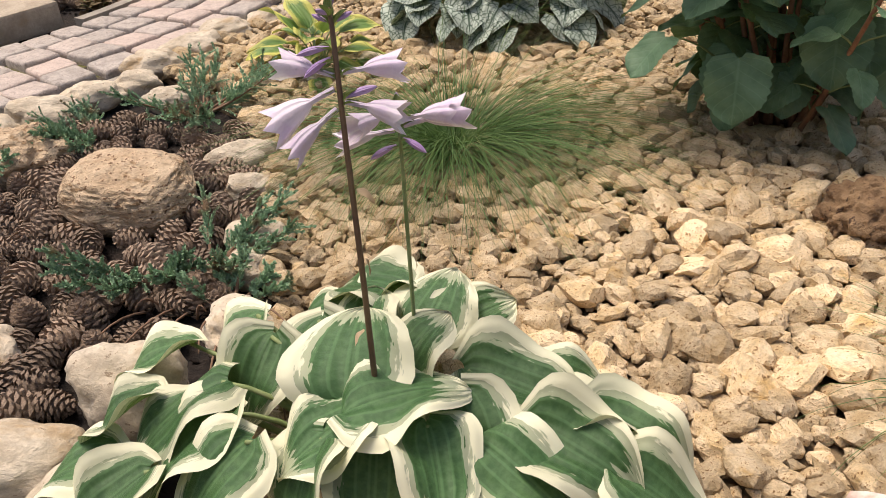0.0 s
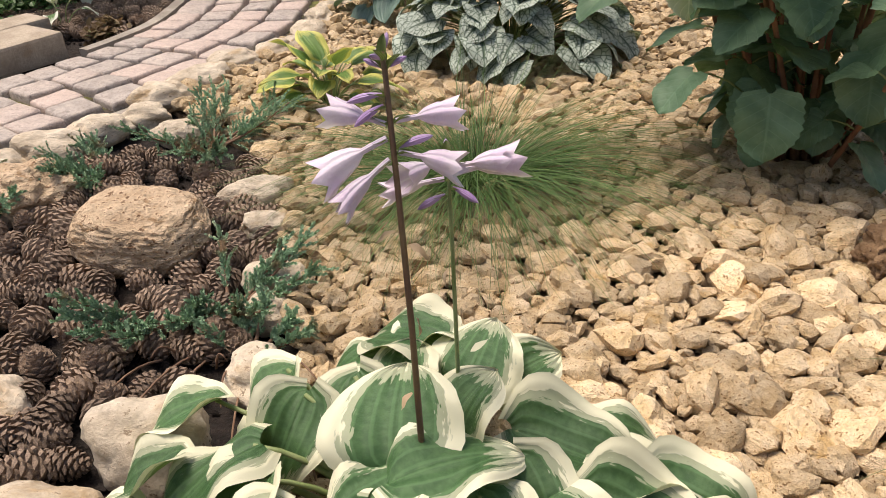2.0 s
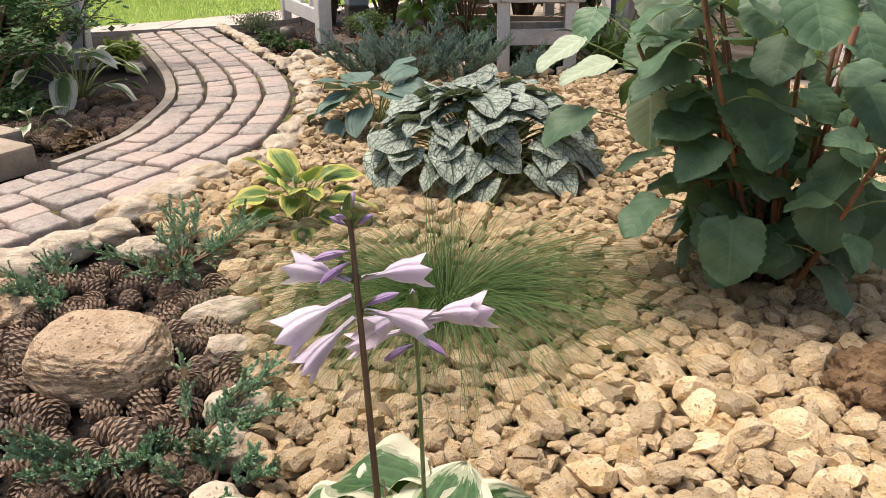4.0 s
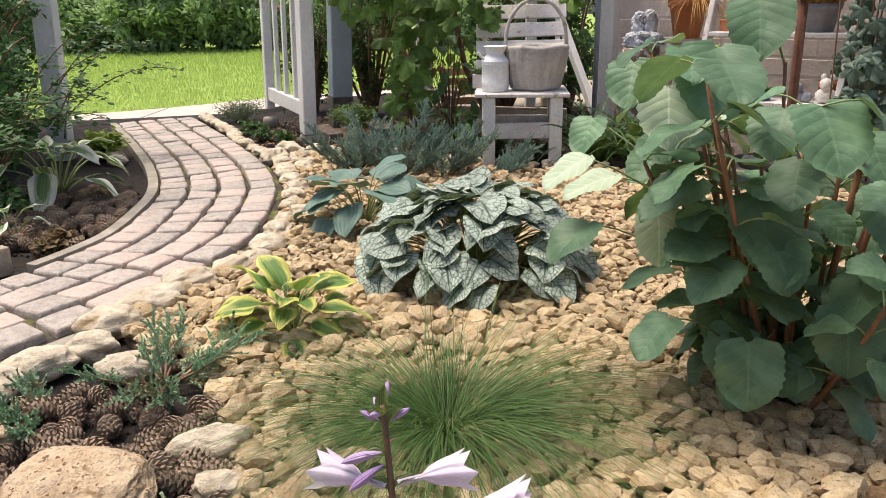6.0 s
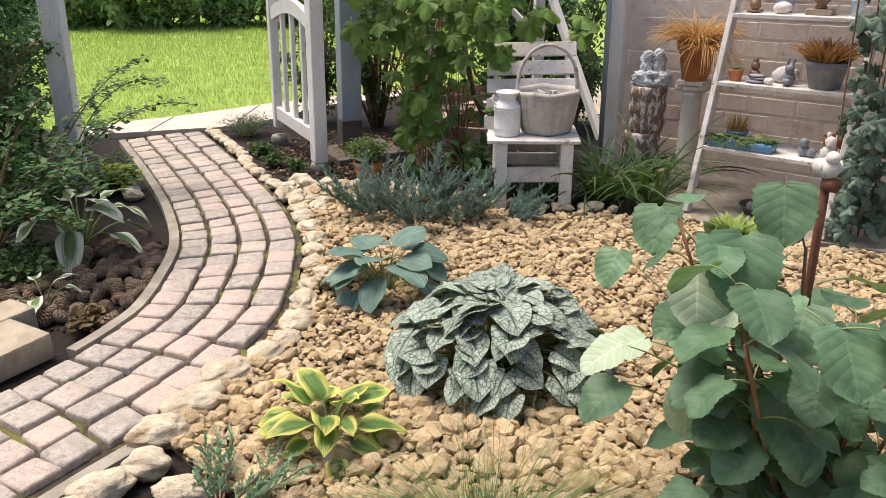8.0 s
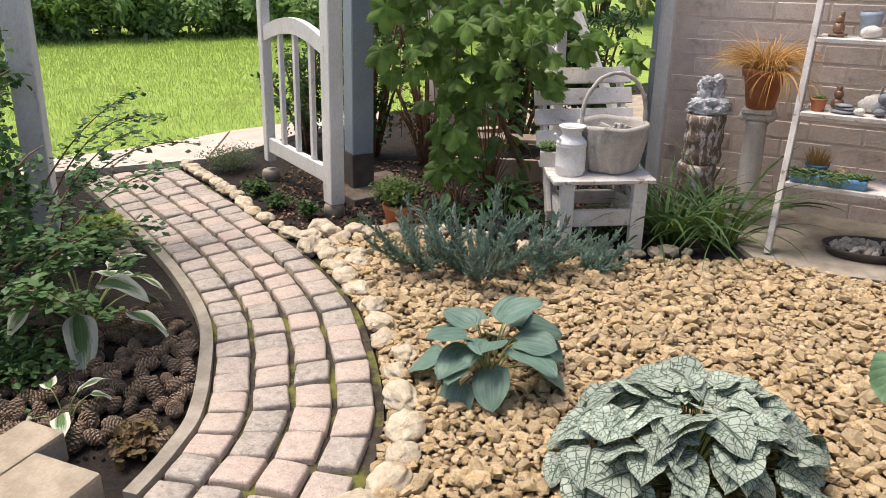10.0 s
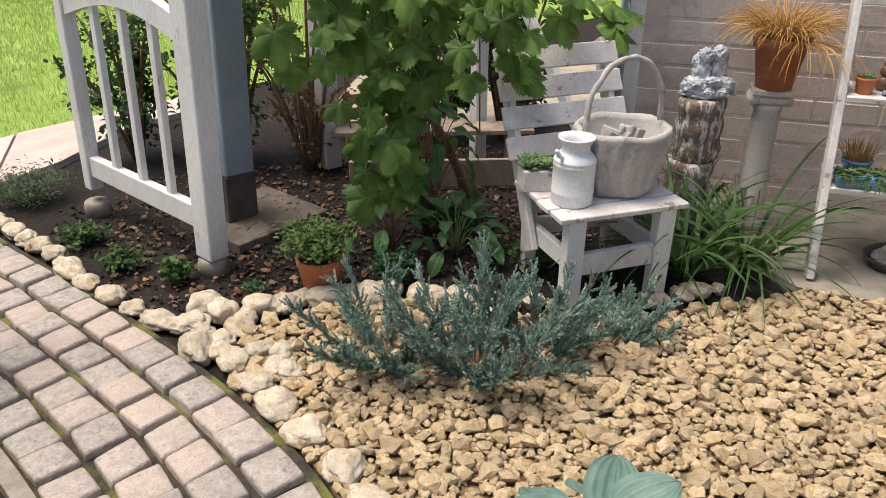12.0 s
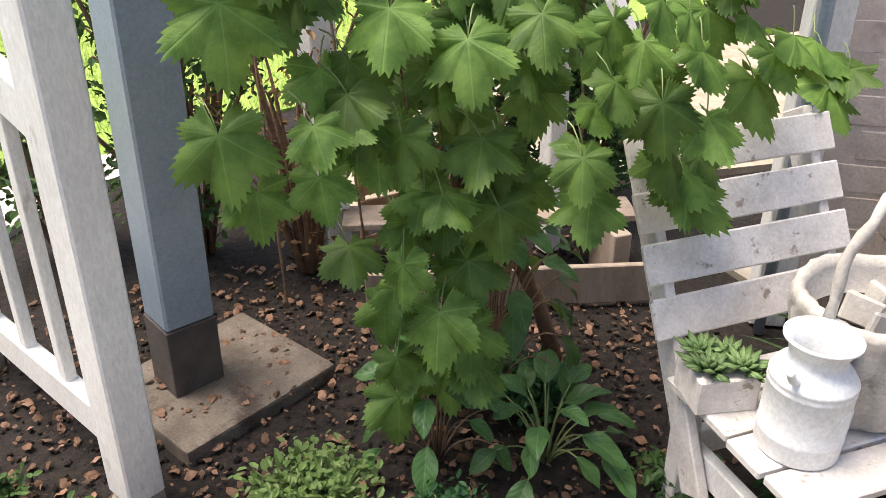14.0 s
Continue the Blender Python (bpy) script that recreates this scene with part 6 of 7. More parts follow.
# hanging curtains of leaves: column centre, width, lowest and highest leaf
for x0, y0, half, z0, z1, n in ((0.00, 5.30, 0.13, 0.28, 0.75, 13), (0.02, 5.34, 0.28, 0.72, 1.35, 34), (0.0, 5.45, 0.40, 1.15, 1.75, 34), (0.48, 5.12, 0.22, 0.86, 1.35, 18), (0.25, 5.75, 0.45, 0.9, 1.8, 34), (0.80, 5.25, 0.2, 1.08, 1.5, 9), (1.22, 5.42, 0.14, 0.98, 1.14, 4), (1.0, 5.6, 0.4, 1.35, 1.85, 16)):
    for k in range(n):
        x = x0 + rr.uniform(-half, half)
        z = z0 + (z1 - z0) * (k + rr.random()) / n
        y = y0 + rr.uniform(-0.08, 0.08)
        vine_leaf(x, y, z + 0.05, -95 + rr.uniform(-40, 40), rr.uniform(-72, -25), rr.uniform(0.62, 1.15))
for x, z, s in ((-0.44, 1.14, 1.2), (-0.40, 1.40, 1.25), (-0.38, 1.0, 0.9), (-0.30, 1.55, 1.2), (-0.46, 1.65, 1.1)):
    vine_leaf(x, 5.32, z, -92, -66, s)
for k in range(7):
    x = -0.3 + 0.16 * k
    tube("cane", bend((x - 0.2, 0.1, 1.9), (x - 0.22 + 0.1 * math.sin(k), -0.12, 0.5 + 0.1 * (k % 3)), 0.1, n=8), 0.004, TWIG, vine, 5)
GRAPE = surface("green_grape", (0.30, 0.36, 0.10), (0.40, 0.44, 0.16), 20, 80, 0.35, 0.1, 0.001, vary=0.1)
bunch_ = [(0.035 * (1 - j / 9) * math.cos(j * 2.4 + k * 2.1), 0.035 * (1 - j / 9) * math.sin(j * 2.4 + k * 2.1), -0.012 * j, 0.011, 0.011, 0.012) for j in range(8) for k in range(4 if j < 5 else 2)]
gb = new("grape_bunch", lumps("grape_bunch", bunch_, GRAPE, 2))
gb.parent = vine
gb.location = (1.24 - 0.20, 5.40 - 5.75, 1.42)

# broad plain leaves low on the vine (a young shrub at its foot)
PLAIN = leaf_mat("plain_green_leaf", (0.040, 0.105, 0.030), (0.075, 0.165, 0.05), pinnate=0.4, gloss=0.4, thin=0.2, vary=0.25)
pset = [leaf_mesh("leaf", PLAIN, 0.14, 0.075, "lance", 110 + k, 0.3, 0.1, 0.35, 0.02) for k in range(4)]
clump("hydrangea_seedling", 0.36, 5.30, 22, pset, PETIOLE, 0.20, 0.24, "young shrub with pointed dark green leaves", (0.7, 1.1), (35, -25), 0.03, 91)
clump("young_shrub", 0.30, 5.62, 46, pset, TWIG, 0.26, 0.80, "leafy young shrub with hanging oval leaves behind the vine", (0.7, 1.1), (0, -55), 0.06, 92)
clump("young_shrub", 0.05, 5.42, 20, pset, TWIG, 0.20, 0.36, "small leafy shrub at the foot of the vine", (0.6, 1.0), (10, -45), 0.04, 93)

# rose thicket, brush and dry stalks behind the gate and post
shrub("rose_bush", (-0.55, 7.1, 0), 2600, 0.05, 0.55, 1.6, MIDG, "rose bush with green leaves behind the gate", 95, 20, 0.6)
shrub("rose_bush", (-1.15, 7.3, 0), 1700, 0.05, 0.45, 1.3, MIDG, "sunlit bush behind the white gate", 96, 14, 0.6)
shrub("dry_bush", (-0.1, 6.75, 0), 700, 0.035, 0.42, 1.3, foliage_mat("dry_leaves", (0.18, 0.09, 0.04), (0.30, 0.19, 0.08)), "half-dry thicket of thin stems behind the post", 97, 26, 0.6)
shrub("shrub", (0.75, 7.1, 0), 3000, 0.06, 0.6, 1.5, SHRUBSHADE, "shrub behind the bench with shade in its leaf colour", 98, 18, 0.6)
shrub("shrub", (1.35, 6.9, 0), 2400, 0.06, 0.45, 1.35, SHRUBSHADE, "shrub behind the porch brace with shade in its leaf colour", 99, 14, 0.6)
PINKP = leaf_mat("pink_petal", (0.70, 0.20, 0.38), (0.80, 0.34, 0.50), gloss=0.6, thin=0.3)
rose = thing("rose", pose(-1.42, 7.1, 0.0), "pink rose flower on a thin stem", "flower")
tube("stem", bend((0, 0, 0), (0, 0, 1.0), 0, n=4), 0.004, PETIOLE, rose, 5)
pet = leaf_mesh("petal", PINKP, 0.05, 0.05, "heart", 120, 0.3, -0.4, 0.3)
for k in range(16):
    place("petal", pet, aim((0, 0, 1.0), k * 137.5, 75 - 5 * k, 0, 1.0), rose)

# ivy on the right
IVY = leaf_mat("ivy_leaf", (0.06, 0.105, 0.075), (0.11, 0.165, 0.12), gloss=0.45, thin=0.1, vary=0.35, palmate=0.6)
iset = [vine_leaf_mesh(IVY, 40 + k, 0.05) for k in range(4)]
ivy = thing("ivy", pose(2.62, 4.02, 0.0), "climbing ivy with grey-green leaves beside the shelf", "ivy")
rr = random.Random(33)
for k in range(300):
    z = rr.uniform(0.1, 1.9)
    w = 0.20 + 0.08 * z
    place("leaf", iset[k % 4], aim((rr.uniform(-0.6, 1) * w * 0.9 + 0.06 * z, rr.uniform(-1, 0.6) * 0.2, z), -110 + rr.uniform(-50, 50), rr.uniform(-80, -30), rr.uniform(-20, 20), rr.uniform(1.0, 1.9)), ivy)
for k in range(6):
    tube("stem", bend((0.05 * k - 0.1, 0.0, 0), (0.08 * k - 0.15, 0.02, 1.9), 0, (0.1 * math.sin(k), 0, 0), 8), 0.005, TWIG, ivy, 5)

# --- stones ---
sv3, sf3 = ico(4)
stone_kinds = [mesh_of("stone", rounded_stone(k + 1, sv3, 0.30, 0.07) * 0.08, [tuple(f) for f in sf3.tolist()], LIME) for k in range(9)]


def stone(x, y, sx, sy, sz, rz=0, k=0, material=None, label="pale pitted limestone rock edging the bed", name="rock", group="limestone edging rocks", sink=0.25, tilt=0):
    me = stone_kinds[k % 9]
    ob = new(name, me)
    ob.matrix_basis = Matrix.LocRotScale((x, y, sz * (1 - sink)), Euler((radians(tilt), radians(tilt * 0.6), radians(rz))), (sx / 0.08, sy / 0.08, sz / 0.08))
    return tagged(ob, label, "rock", group)


# the big boulder and its companions in the cone bed
def tufa_boulder(seed, size, square=0.55):
    """A squarish worn block with long pits eaten into its sides."""
    v, f = ico(6)
    off = Vector((seed * 3.1, seed * 1.7, seed * 5.3))
    out = []
    for p in v:
        q = Vector(p)
        m = max(abs(q.x), abs(q.y), abs(q.z))
        r = (1 - square) + square * 0.82 / m
        r *= 1 + 0.10 * noise.noise(q * 1.2 + off) + 0.05 * noise.noise(q * 2.7 + off)
        pit = noise.noise(Vector((q.x * 6, q.y * 6, q.z * 13)) + off)
        r -= 0.075 * max(0.0, pit - 0.08) + 0.02 * noise.noise(q * 17 + off)
        out.append(q * r)
    return mesh_of("boulder", np.array(out) * size, [tuple(t) for t in f.tolist()], TUFA)


boulder = new("boulder", tufa_boulder(3, (0.172, 0.135, 0.104), 0.28))
boulder.matrix_basis = Matrix.LocRotScale((-0.272, 0.985, 0.072), Euler((0.05, 0.06, -0.1)), (1, 1, 0.96))
tagged(boulder, "rounded porous tan boulder lying on pine cones", "boulder")
t_me = mesh_of("boulder", rounded_stone(8, ico(5)[0], 0.30, 0.14) * (0.14, 0.12, 0.08), [tuple(f) for f in ico(5)[1].tolist()], TUFA)
bo = new("boulder", t_me)
bo.matrix_basis = Matrix.LocRotScale((-0.73, 1.22, 0.05), Euler((0.1, 0, 0.3)), (1, 1, 1))
tagged(bo, "rough tan tufa rock at the edge of the cone bed", "boulder")
stone(-0.84, 1.52, 0.115, 0.075, 0.06, 25, 1)
stone(-0.765, 1.675, 0.10, 0.065, 0.055, 40, 2)
stone(-0.665, 1.80, 0.085, 0.06, 0.05, 10, 3)
stone(-0.49, 1.67, 0.11, 0.055, 0.045, -5, 4)
stone(-0.69, 1.98, 0.115, 0.075, 0.058, 30, 0, label="smooth rounded beige stone beside the path")
stone(-0.63, 2.19, 0.12, 0.08, 0.055, 45, 5)
stone(-0.58, 2.40, 0.13, 0.09, 0.05, 60, 8)
stone(-0.97, 1.36, 0.11, 0.08, 0.06, 40, 6)
stone(-1.12, 1.16, 0.12, 0.09, 0.06, 40, 7)
stone(-0.08, 1.26, 0.095, 0.055, 0.05, 15, 5)
stone(-0.005, 1.10, 0.06, 0.05, 0.04, 15, 6)
stone(0.09, 0.86, 0.07, 0.06, 0.045, 35, 7)
stone(0.12, 0.73, 0.06, 0.055, 0.04, 15, 8)
stone(0.18, 0.52, 0.07, 0.075, 0.05, 30, 3)
stone(0.06, 0.33, 0.10, 0.085, 0.08, 20, 1, label="holed pale limestone rock beside the hosta")
stone(-0.06, 0.16, 0.12, 0.08, 0.06, 10, 2)
stone(0.10, 0.10, 0.11, 0.08, 0.05, 60, 4)
stone(-0.30, 0.42, 0.085, 0.06, 0.05, -20, 6)
stone(-0.26, 0.16, 0.09, 0.07, 0.05, 40, 7)
rr = random.Random(4)
EDGE_ROCKS = [(-0.46, 2.56, 1.15), (-0.40, 2.72, 0.8), (-0.385, 2.87, 1.1), (-0.40, 3.10, 1.1), (-0.42, 3.29, 0.75), (-0.375, 3.45, 0.85), (-0.47, 3.60, 0.8), (-0.49, 3.76, 1.05), (-0.525, 3.95, 1.0), (-0.61, 4.16, 1.0),
              (-0.68, 4.33, 1.0), (-0.74, 4.50, 0.9), (-0.80, 4.67, 0.95), (-0.93, 4.80, 1.05), (-0.92, 5.02, 0.85), (-0.75, 4.92, 0.8), (-1.06, 5.07, 0.95), (-1.17, 5.22, 0.7), (-1.27, 5.36, 1.05), (-1.38, 5.53, 0.8), (-1.46, 5.68, 0.95)]
for k, (x, y, q) in enumerate(EDGE_ROCKS):
    i = int(np.argmin(np.hypot(right_edge[:, 0] - x, right_edge[:, 1] - y)))
    turn = math.degrees(math.atan2(tang[i][1], tang[i][0])) + rr.uniform(-22, 22)
    s = 0.092 * q
    stone(x, y, s * rr.uniform(0.95, 1.1), s * rr.uniform(0.66, 0.8), s * rr.uniform(0.42, 0.55), turn, k * 2 + rr.randrange(3), tilt=rr.uniform(-9, 9))
for i in range(51, 60):
    p, n = right_edge[i], left_of[i]
    stone(p[0] - n[0] * 0.10, p[1] - n[1] * 0.10, 0.08 * rr.uniform(0.9, 1.15), 0.055, 0.04, math.degrees(math.atan2(tang[i][1], tang[i][0])) + rr.uniform(-30, 30), i + rr.randrange(3), tilt=rr.uniform(-9, 9))
bed_line = spline([(-0.86, 5.13), (-0.72, 5.0), (-0.47, 5.05), (-0.30, 5.03), (0.06, 4.93), (0.42, 4.72), (0.9, 4.56), (1.35, 4.5)], 26)
for i, p in enumerate(bed_line):
    s = rr.uniform(0.045, 0.085) * (1.1 if i < 10 else 0.8)
    stone(p[0] + rr.uniform(-0.03, 0.03), p[1] + rr.uniform(-0.04, 0.04), s * 1.1, s * 0.8, s * 0.6, rr.uniform(0, 180), i, tilt=rr.uniform(-12, 12))
for k in range(9):
    stone(-0.95 + 0.045 * k + rr.uniform(-0.03, 0.03), 4.92 - 0.05 * k + rr.uniform(-0.07, 0.1), 0.06, 0.05, 0.035, 40 * k, k)
stone(-0.03, 1.86, 0.05, 0.035, 0.03, 0, 3, label="flat grey stone under the yellow-edged hosta")
stone(0.12, 2.02, 0.055, 0.05, 0.045, 0, 4, label="grey-beige stone beside the yellow-edged hosta")
for k in range(6):
    p = left_edge[46 + k] + left_of[46 + k] * 0.20
    stone(p[0], p[1], 0.07, 0.055, 0.04, 50 * k, k, label="pale rubble stone along the edge of the path")

br_me = mesh_of("tufa_rock", rounded_stone(12, ico(5)[0], 0.40, 0.22) * (0.10, 0.085, 0.075), [tuple(f) for f in ico(5)[1].tolist()], BROWNROCK)
br = new("tufa_rock", br_me)
br.matrix_basis = Matrix.LocRotScale((1.475, 0.98, 0.055), Euler((0.1, 0, 0.5)), (1, 1, 1))
tagged(br, "rough rust-brown porous rock on the gravel", "rock")

# pink sea shell on the gravel
SHELL = surface("pink_shell", (0.62, 0.42, 0.36), (0.74, 0.58, 0.50), 20, 80, 0.4, 0.3, 0.003, third=(0.55, 0.25, 0.16), third_scale=12)
shv, shf = [], []
for i in range(60):
    a = i / 60 * 14
    r = 0.006 * math.exp(a * 0.125)
    c = Vector((0.0, math.cos(a) * r, math.sin(a) * r))
    c.x = -0.09 + 0.085 * (i / 60) ** 1.4
    for k in range(12):
        b = 2 * math.pi * k / 12
        q = r * 1.05 * (1 + 0.12 * (k in (2, 3)))
        rad = c.copy()
        rad.x = 0
        rad.normalize()
        shv.append(c + rad * q * math.cos(b) + Vector((1, 0, 0)) * q * 1.3 * math.sin(b))
    if i:
        shf += [((i - 1) * 12 + k, (i - 1) * 12 + (k + 1) % 12, i * 12 + (k + 1) % 12, i * 12 + k) for k in range(12)]
shell = new("sea_shell", mesh_of("sea_shell", shv, shf, SHELL))
shell.matrix_basis = Matrix.LocRotScale((1.225, 0.16, 0.055), Euler((0.3, 0.2, 2.6)), (0.9, 0.9, 0.9))
tagged(shell, "pink and cream sea shell lying on gravel", "shell")

# sandstone blocks at the left of the path
for k, (x, y, rz, w, d) in enumerate(((-1.64, 2.46, 62, 0.42, 0.30), (-1.80, 2.08, 62, 0.44, 0.36), (-1.78, 2.74, 62, 0.3, 0.2))):
    blk = part("stone_block", box_bm(w, d, 0.125, 0.014, (0, 0, 0.0625), 2, 0.008), BLOCK, None)
    blk.matrix_basis = pose(x, y, 0.0, 0, 0, rz)
    tagged(blk, "hewn tan sandstone block beside the path", "stone block", "stone blocks beside the path")


# --- pine cones ---
def cone_mesh(seed, L=1.0, R=0.36):
    """A pine cone along +z: overlapping thick scales in spirals round a core."""
    rr_ = random.Random(seed)
    V, F = [], []
    n = 70
    for k in range(n):
        s = (k + 0.5) / n
        z = s * L
        r = R * math.sin(math.pi * (0.12 + 0.84 * s)) ** 0.75
        a = k * 2.39996
        d = Vector((math.cos(a), math.sin(a), 0))
        t = Vector((-math.sin(a), math.cos(a), 0))
        w = 0.115 * (0.55 + 0.6 * math.sin(math.pi * s)) * rr_.uniform(0.9, 1.1)
        up = Vector((0, 0, 1))
        c = d * r * 0.72 + up * (z - 0.03)
        e = d * (r + 0.035) + up * (z + 0.045)
        o = len(V)
        V += [c - t * w * 0.7, c + t * w * 0.7, e + t * w * 0.95, e + up * 0.035 - d * 0.015, e - t * w * 0.95, e - up * 0.055 + d * 0.005]
        F += [(o, o + 1, o + 2, o + 3), (o, o + 3, o + 4), (o + 4, o + 3, o + 2, o + 5), (o + 1, o + 5, o + 2), (o, o + 4, o + 5), (o, o + 5, o + 1)]
    core, cf = ico(2)
    o = len(V)
    V += [Vector((p[0] * R * 0.72, p[1] * R * 0.72, L / 2 + p[2] * L * 0.47)) for p in core]
    F += [tuple(int(i) + o for i in f) for f in cf]
    return mesh_of("pine_cone", V, F, CONE, False)


cone_set = [cone_mesh(k, 1.0, 0.33 + 0.03 * (k % 3)) for k in range(5)]
CONE_AREA = np.array([(-0.98, 1.30), (-0.80, 1.42), (-0.55, 1.56), (-0.15, 1.45), (-0.02, 1.2), (0.06, 0.95), (0.10, 0.62), (0.0, 0.42), (-0.1, 0.28), (-0.22, 0.26), (-0.45, 0.35), (-0.75, 0.6), (-1.0, 0.95)])
LEFT_BED = np.array([(-1.30, 2.85), (-1.28, 3.2), (-1.36, 3.6), (-1.62, 4.1), (-1.9, 3.9), (-2.3, 3.6), (-2.6, 3.1), (-2.0, 2.75), (-1.7, 2.9)])


def strew(area, n, label, group, gap, seed, avoid=()):
    rg_ = np.random.default_rng(seed)
    done = []
    tries = 0
    lo, hi = area.min(axis=0), area.max(axis=0)
    while len(done) < n and tries < 6000:
        tries += 1
        p = rg_.uniform(lo, hi)
        if not inside(area, p[None])[0] or any(np.hypot(*(p - q)) < gap for q in done) or any(((p[0] - a) / c) ** 2 + ((p[1] - b) / d) ** 2 < 1 for a, b, c, d in avoid):
            continue
        done.append(p)
        L = float(rg_.uniform(0.072, 0.100))
        lay = rg_.uniform(60, 100) if rg_.random() < 0.85 else rg_.uniform(-20, 40)
        ob = new("pine_cone", cone_set[len(done) % 5])
        ob.matrix_basis = Matrix.Translation((p[0], p[1], L * 0.30)) @ Matrix.Rotation(rg_.uniform(0, 6.28), 4, "Z") @ Matrix.Rotation(radians(lay), 4, "X") @ Matrix.Diagonal((L, L, L, 1)) @ Matrix.Translation((0, 0, -0.5))
        tagged(ob, label, "pine cone", group)


strew(CONE_AREA, 175, "dry brown open pine cone on dark soil", "pine cones round the boulder", 0.045, 7, ((-0.272, 0.99, 0.15, 0.11), (-0.73, 1.22, 0.13, 0.11)))
strew(LEFT_BED, 190, "dark brown pine cone mulching the shaded bed", "pine cones in the shaded bed", 0.048, 8)

# twigs in the cone bed
for k in range(10):
    tw = tube("twig", bend((-0.05 + 0.03 * k, 0.58 + 0.02 * math.sin(k), 0.02), (-0.10 + 0.05 * k, 0.42 + 0.14 * math.sin(k * 1.9), 0.03 + 0.02 * (k % 3)), 0.05, n=7), np.linspace(0.003, 0.0015, 7), TWIG, None, 5)
    tagged(tw, "thin dry brown twig among the pine cones", "twig", "dry twigs")

# fallen dry leaves on the soil round the post
DRYLEAF = leaf_mat("fallen_dry_leaf", (0.11, 0.055, 0.034), (0.29, 0.17, 0.115), gloss=0.8, thin=0.1, vary=0.6)
dl = [leaf_mesh("fallen_leaf", DRYLEAF, 0.045, 0.028, "lance", 130 + k, 0.5, 0.4, 0.3, 0.05, nl=5, nw=4) for k in range(4)]
rr = random.Random(71)
litter = thing("leaf_litter", pose(0, 0, 0), "brown fallen leaves scattered on dark soil", "leaf litter", kind="stuff")
for k in range(2300):
    x, y = rr.uniform(-1.3, 1.2), rr.uniform(5.1, 6.9)
    z = 0.052 if (abs(x + 0.52) < 0.25 and abs(y - 6.03) < 0.22) else 0.006
    place("fallen_leaf", dl[k % 4], aim((x, y, z), rr.uniform(0, 360), rr.uniform(-15, 30), rr.uniform(-35, 35), rr.choice((0.3, 0.4, 0.55, 0.75, 1.1))), litter)

# crumbs of soil in the open bed
rg = np.random.default_rng(77)
cv, cf = ico(1)
n = 2600
CV, CF = [], []
for k in range(n):
    x, y = (rg.uniform(-1.6, 1.3), rg.uniform(4.9, 6.6)) if k < 1700 else (rg.uniform(-1.0, 0.1), rg.uniform(0.2, 1.5)) if k < 2200 else (rg.uniform(-2.5, -1.3), rg.uniform(2.8, 4.0))
    CV.append(cv * rg.uniform(0.003, 0.014) * rg.uniform(0.6, 1.2, 3) * (1 + 0.3 * rg.normal(size=(len(cv), 1))) + (x, y, -0.006))
    CF.append(cf + k * len(cv))
cr = new("soil_crumbs", fast_mesh("soil_crumbs", np.vstack(CV), np.vstack(CF), SOIL))
tagged(cr, "loose dark crumbs of garden soil", "soil", kind="stuff")

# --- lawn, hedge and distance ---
# blade colours lightened to hold the sun that falls on the lawn
LAWNG = foliage_mat("lawn_blades_painted_sun", (0.44, 0.58, 0.14), (0.62, 0.74, 0.28), thin=0.45)
rg = np.random.default_rng(12)
n = 90000
xy = np.column_stack([rg.uniform(-11, 1.5, n), 7.0 + 11 * rg.uniform(0, 1, n) ** 1.6])
xy = xy[inside(np.array(LAWN), xy)]
n = len(xy)
L = rg.uniform(0.03, 0.065, n) * (1 + 0.06 * (xy[:, 1] - 7))
a = rg.uniform(0, 6.283, n)
base = np.column_stack([xy, np.full(n, 0.008)])
sd = np.column_stack([np.cos(a), np.sin(a), np.zeros(n)]) * (0.003 + 0.0006 * (xy[:, 1] - 7))[:, None]
tip = base + np.column_stack([rg.normal(size=n) * 0.015, rg.normal(size=n) * 0.015, L])
V = np.stack([base - sd, base + sd, tip], axis=1).reshape(-1, 3)
F = np.arange(3 * n).reshape(-1, 3)
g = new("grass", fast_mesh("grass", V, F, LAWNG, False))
tagged(g, "green mown lawn grass, coloured bright as if sunlit", "grass", kind="stuff")
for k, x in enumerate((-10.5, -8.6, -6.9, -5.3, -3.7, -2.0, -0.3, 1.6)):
    shrub("hedge_shrub", (x, 17.2 + 0.4 * math.sin(k * 2), 0), 8000, 0.17, 1.25, 1.5, HEDGE, "dense pale green border shrub beyond the lawn, sunlight put into its colour", 140 + k, 22, 0.5)
for k, (x, y) in enumerate(((-14, 21), (-9, 22), (-4.5, 21.5), (0, 22), (5, 20), (9, 15), (-17, 14), (-13, 8))):
    shrub("tree", (x, y, 0), 6000, 0.30, 2.6, 6.0, TREE, "leafy green garden tree in the distance", 160 + k, 26, 0.6, "tree")


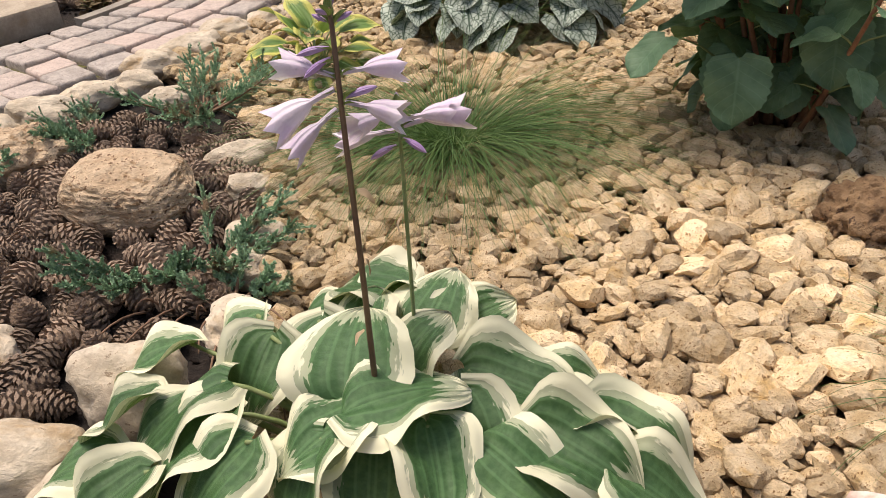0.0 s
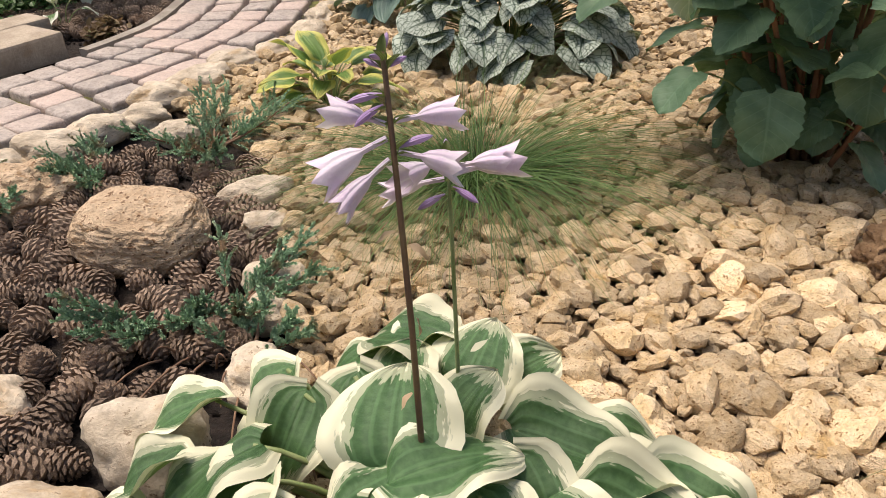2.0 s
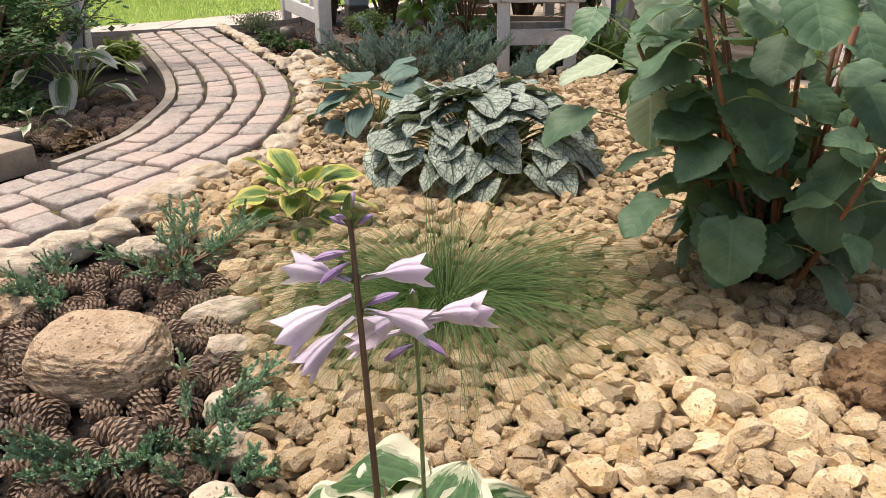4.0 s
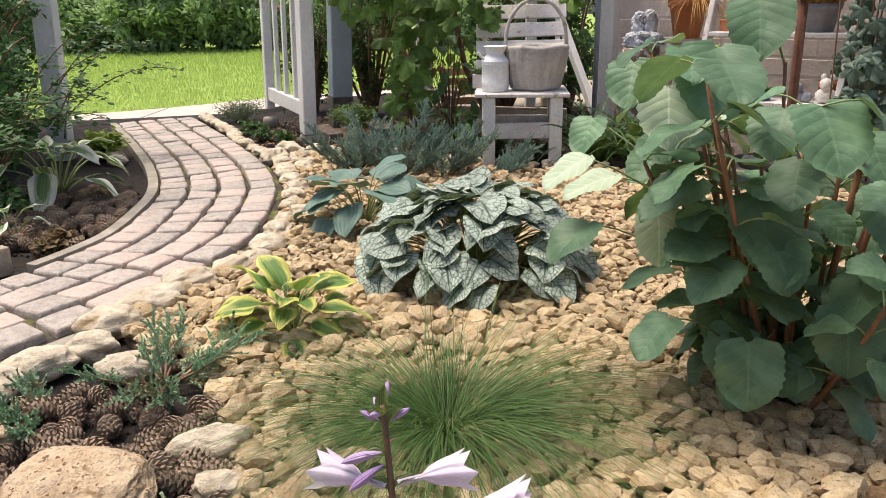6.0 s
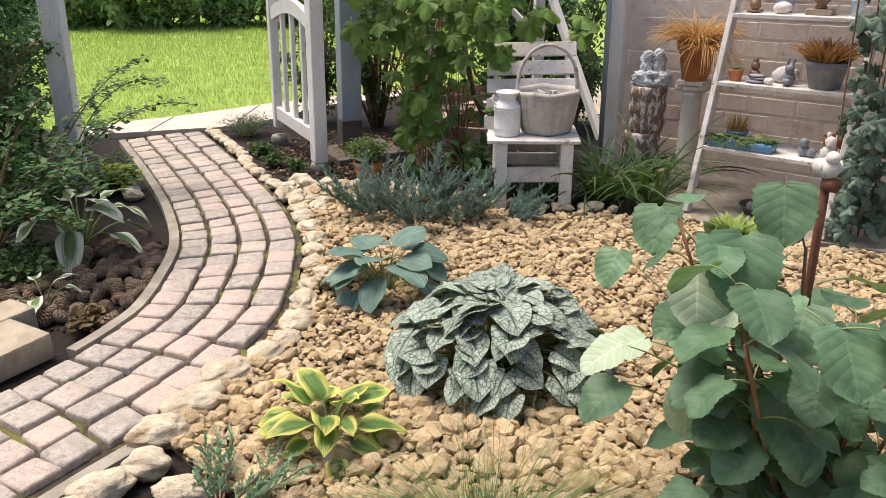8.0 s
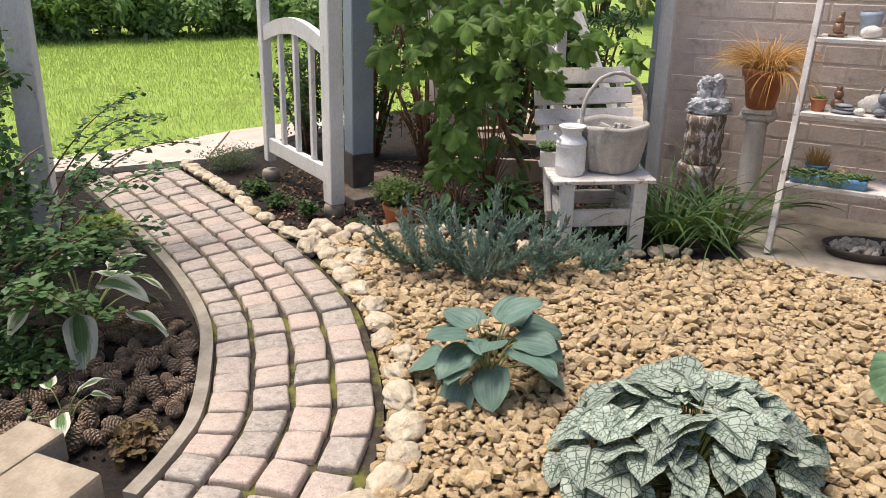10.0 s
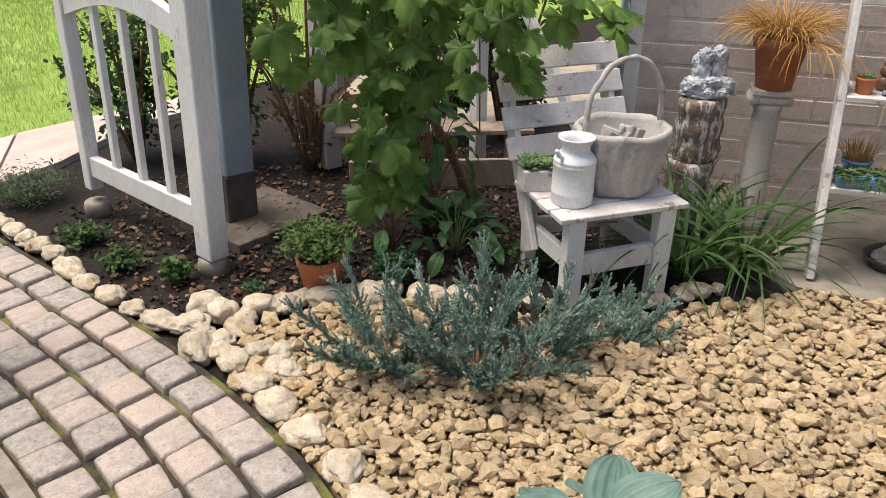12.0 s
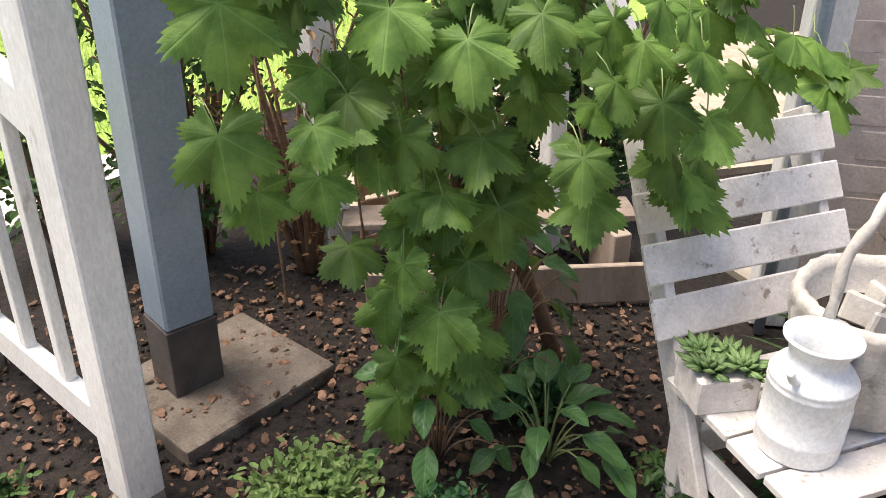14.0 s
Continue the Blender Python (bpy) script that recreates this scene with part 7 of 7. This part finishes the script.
# ---- pieces of path and wall, and the gravel ----
rng = np.random.default_rng(5)
paver_set = [paver_mesh(k, 0.142, 0.147) for k in range(10)]
length = np.concatenate([[0], np.cumsum(np.linalg.norm(np.diff(right_edge - 0 * left_of, axis=0), axis=1))])
mid = right_edge + left_of * PATH_W / 2
mid_len = np.concatenate([[0], np.cumsum(np.linalg.norm(np.diff(mid, axis=0), axis=1))])
rows = int(mid_len[-1] / 0.166)
for r in range(rows):
    s = (r + 0.5) / rows * mid_len[-1]
    for c in range(4):
        ss = s + 0.012 * math.sin(r * 1.7 + c) + (0.02 if c in (1, 2) else 0)
        k = np.interp(ss, mid_len, np.arange(len(mid)))
        i = min(int(k), len(mid) - 2)
        f = k - i
        p = right_edge[i] * (1 - f) + right_edge[i + 1] * f
        n = left_of[i] * (1 - f) + left_of[i + 1] * f
        w = (c + 0.5) / 4 * PATH_W
        q = p + n * w
        # rows fan out round the bend
        jd = max(0, min(len(mid) - 2, i))
        off = 0.17 * (c + 0.5)
        seg = np.linalg.norm((right_edge[jd + 1] + left_of[jd + 1] * off) - (right_edge[jd] + left_of[jd] * off)) / (mid_len[jd + 1] - mid_len[jd])
        rot = math.atan2(-n[0], n[1]) + rng.normal() * 0.025
        m = Matrix.LocRotScale((q[0], q[1], -0.004 + rng.normal() * 0.0025), Euler((rng.normal() * 0.02, rng.normal() * 0.02, rot + math.pi / 2)), (1.0 + rng.normal() * 0.02, float(np.clip(seg, 0.8, 1.25)), 1))
        place("paver", paver_set[int(rng.integers(10))], m, path_bed)

bv = box_bm(0.315, 0.02, 0.118, 0.008, (0, 0, 0), 1, 0.003)
brick_me = bpy.data.meshes.new("brick")
bv.to_mesh(brick_me)
bv.free()
brick_me.materials.append(BRICK)
for j in range(17):
    for i in range(9):
        x = 0.165 + i * 0.325 + (0.16 if j % 2 else 0)
        if x < 2.9:
            place("brick", brick_me, pose(x, 0.024 + rng.normal() * 0.0015, 0.065 + j * 0.127, 0, 0, rng.normal() * 0.3), wall)

# gravel: broken limestone, laid close
base2, tri2 = ico(2)
base1, tri1 = ico(1)
shapes = [angular_stone(rng, base2) for _ in range(30)]
poly = np.array(GRAVEL_AREA)


def scatter(x0, x1, y0, y1, step):
    xs, ys = np.meshgrid(np.arange(x0, x1, step), np.arange(y0, y1, step * 0.9))
    xs[1::2] += step / 2
    p = np.column_stack([xs.ravel(), ys.ravel()])
    p += rng.uniform(-0.42, 0.42, p.shape) * step
    return p[inside(poly, p)]


pts = scatter(-1, 3.6, -0.9, 5.1, 0.0405)
fill = scatter(-1, 3.6, -0.9, 5.1, 0.038)
large = len(pts)
small = np.arange(large + len(fill)) >= large
pts = np.vstack([pts, fill])
hide = (pts[:, 0] > 2.4) & (pts[:, 1] < 2.0)
for cx, cy, cr in ((0.50, 1.40, 0.11), (0.52, 0.22, 0.10), (1.42, 1.56, 0.07), (0.55, 2.48, 0.06), (-0.06, 1.98, 0.04), (-0.02, 3.28, 0.05)):
    hide |= np.hypot(pts[:, 0] - cx, pts[:, 1] - cy) < cr
pts, small = pts[~hide], small[~hide]
near = ~small & (pts[:, 1] < 1.25) & (pts[:, 1] > 0.3) & (pts[:, 0] > 0.75) & (pts[:, 0] < 1.5)
pick = np.flatnonzero(near)
rng.shuffle(pick)
pick = set(pick[:290].tolist())
stone_me = []
for k in range(14):
    stone_me.append(mesh_of("gravel_stone", angular_stone(rng, base2, 13, 0.04) * 0.035, [tuple(f) for f in tri2.tolist()], GRAVEL, smooth=False))
VV, FF, off = [], [], 0
for n, p in enumerate(pts):
    size = float(np.clip(rng.lognormal(math.log(0.0335), 0.30), 0.018, 0.065))
    if small[n]:
        size = rng.uniform(0.016, 0.029)
    if p[1] > 2.2:
        size *= 0.88
    dims = np.array([1.0, rng.uniform(0.72, 1.0), rng.uniform(0.50, 0.72)]) * size
    e = Euler((rng.normal() * 0.25, rng.normal() * 0.25, rng.uniform(0, 6.28)))
    z = 0.010 + size * 0.30 + rng.uniform(0, 0.009) + (0.008 if size > 0.04 else 0)
    if n in pick:
        place("gravel_stone", stone_me[int(rng.integers(14))], Matrix.LocRotScale((p[0], p[1], z), e, tuple(dims / 0.035)), gravel_bed)
    else:
        far = p[1] > 2.6 or bool(small[n])
        v = (shapes[int(rng.integers(30))] if not far else shapes[int(rng.integers(30))][:len(base1)]) * dims
        v = v @ np.array(e.to_matrix()).T + (p[0], p[1], z)
        VV.append(v)
        FF.append((tri1 if far else tri2) + off)
        off += len(v)
rest = new("gravel", fast_mesh("gravel", np.vstack(VV), np.vstack(FF), GRAVEL))
rest.parent = gravel_bed
tagged(rest, "loose pale ochre limestone gravel", kind="stuff")
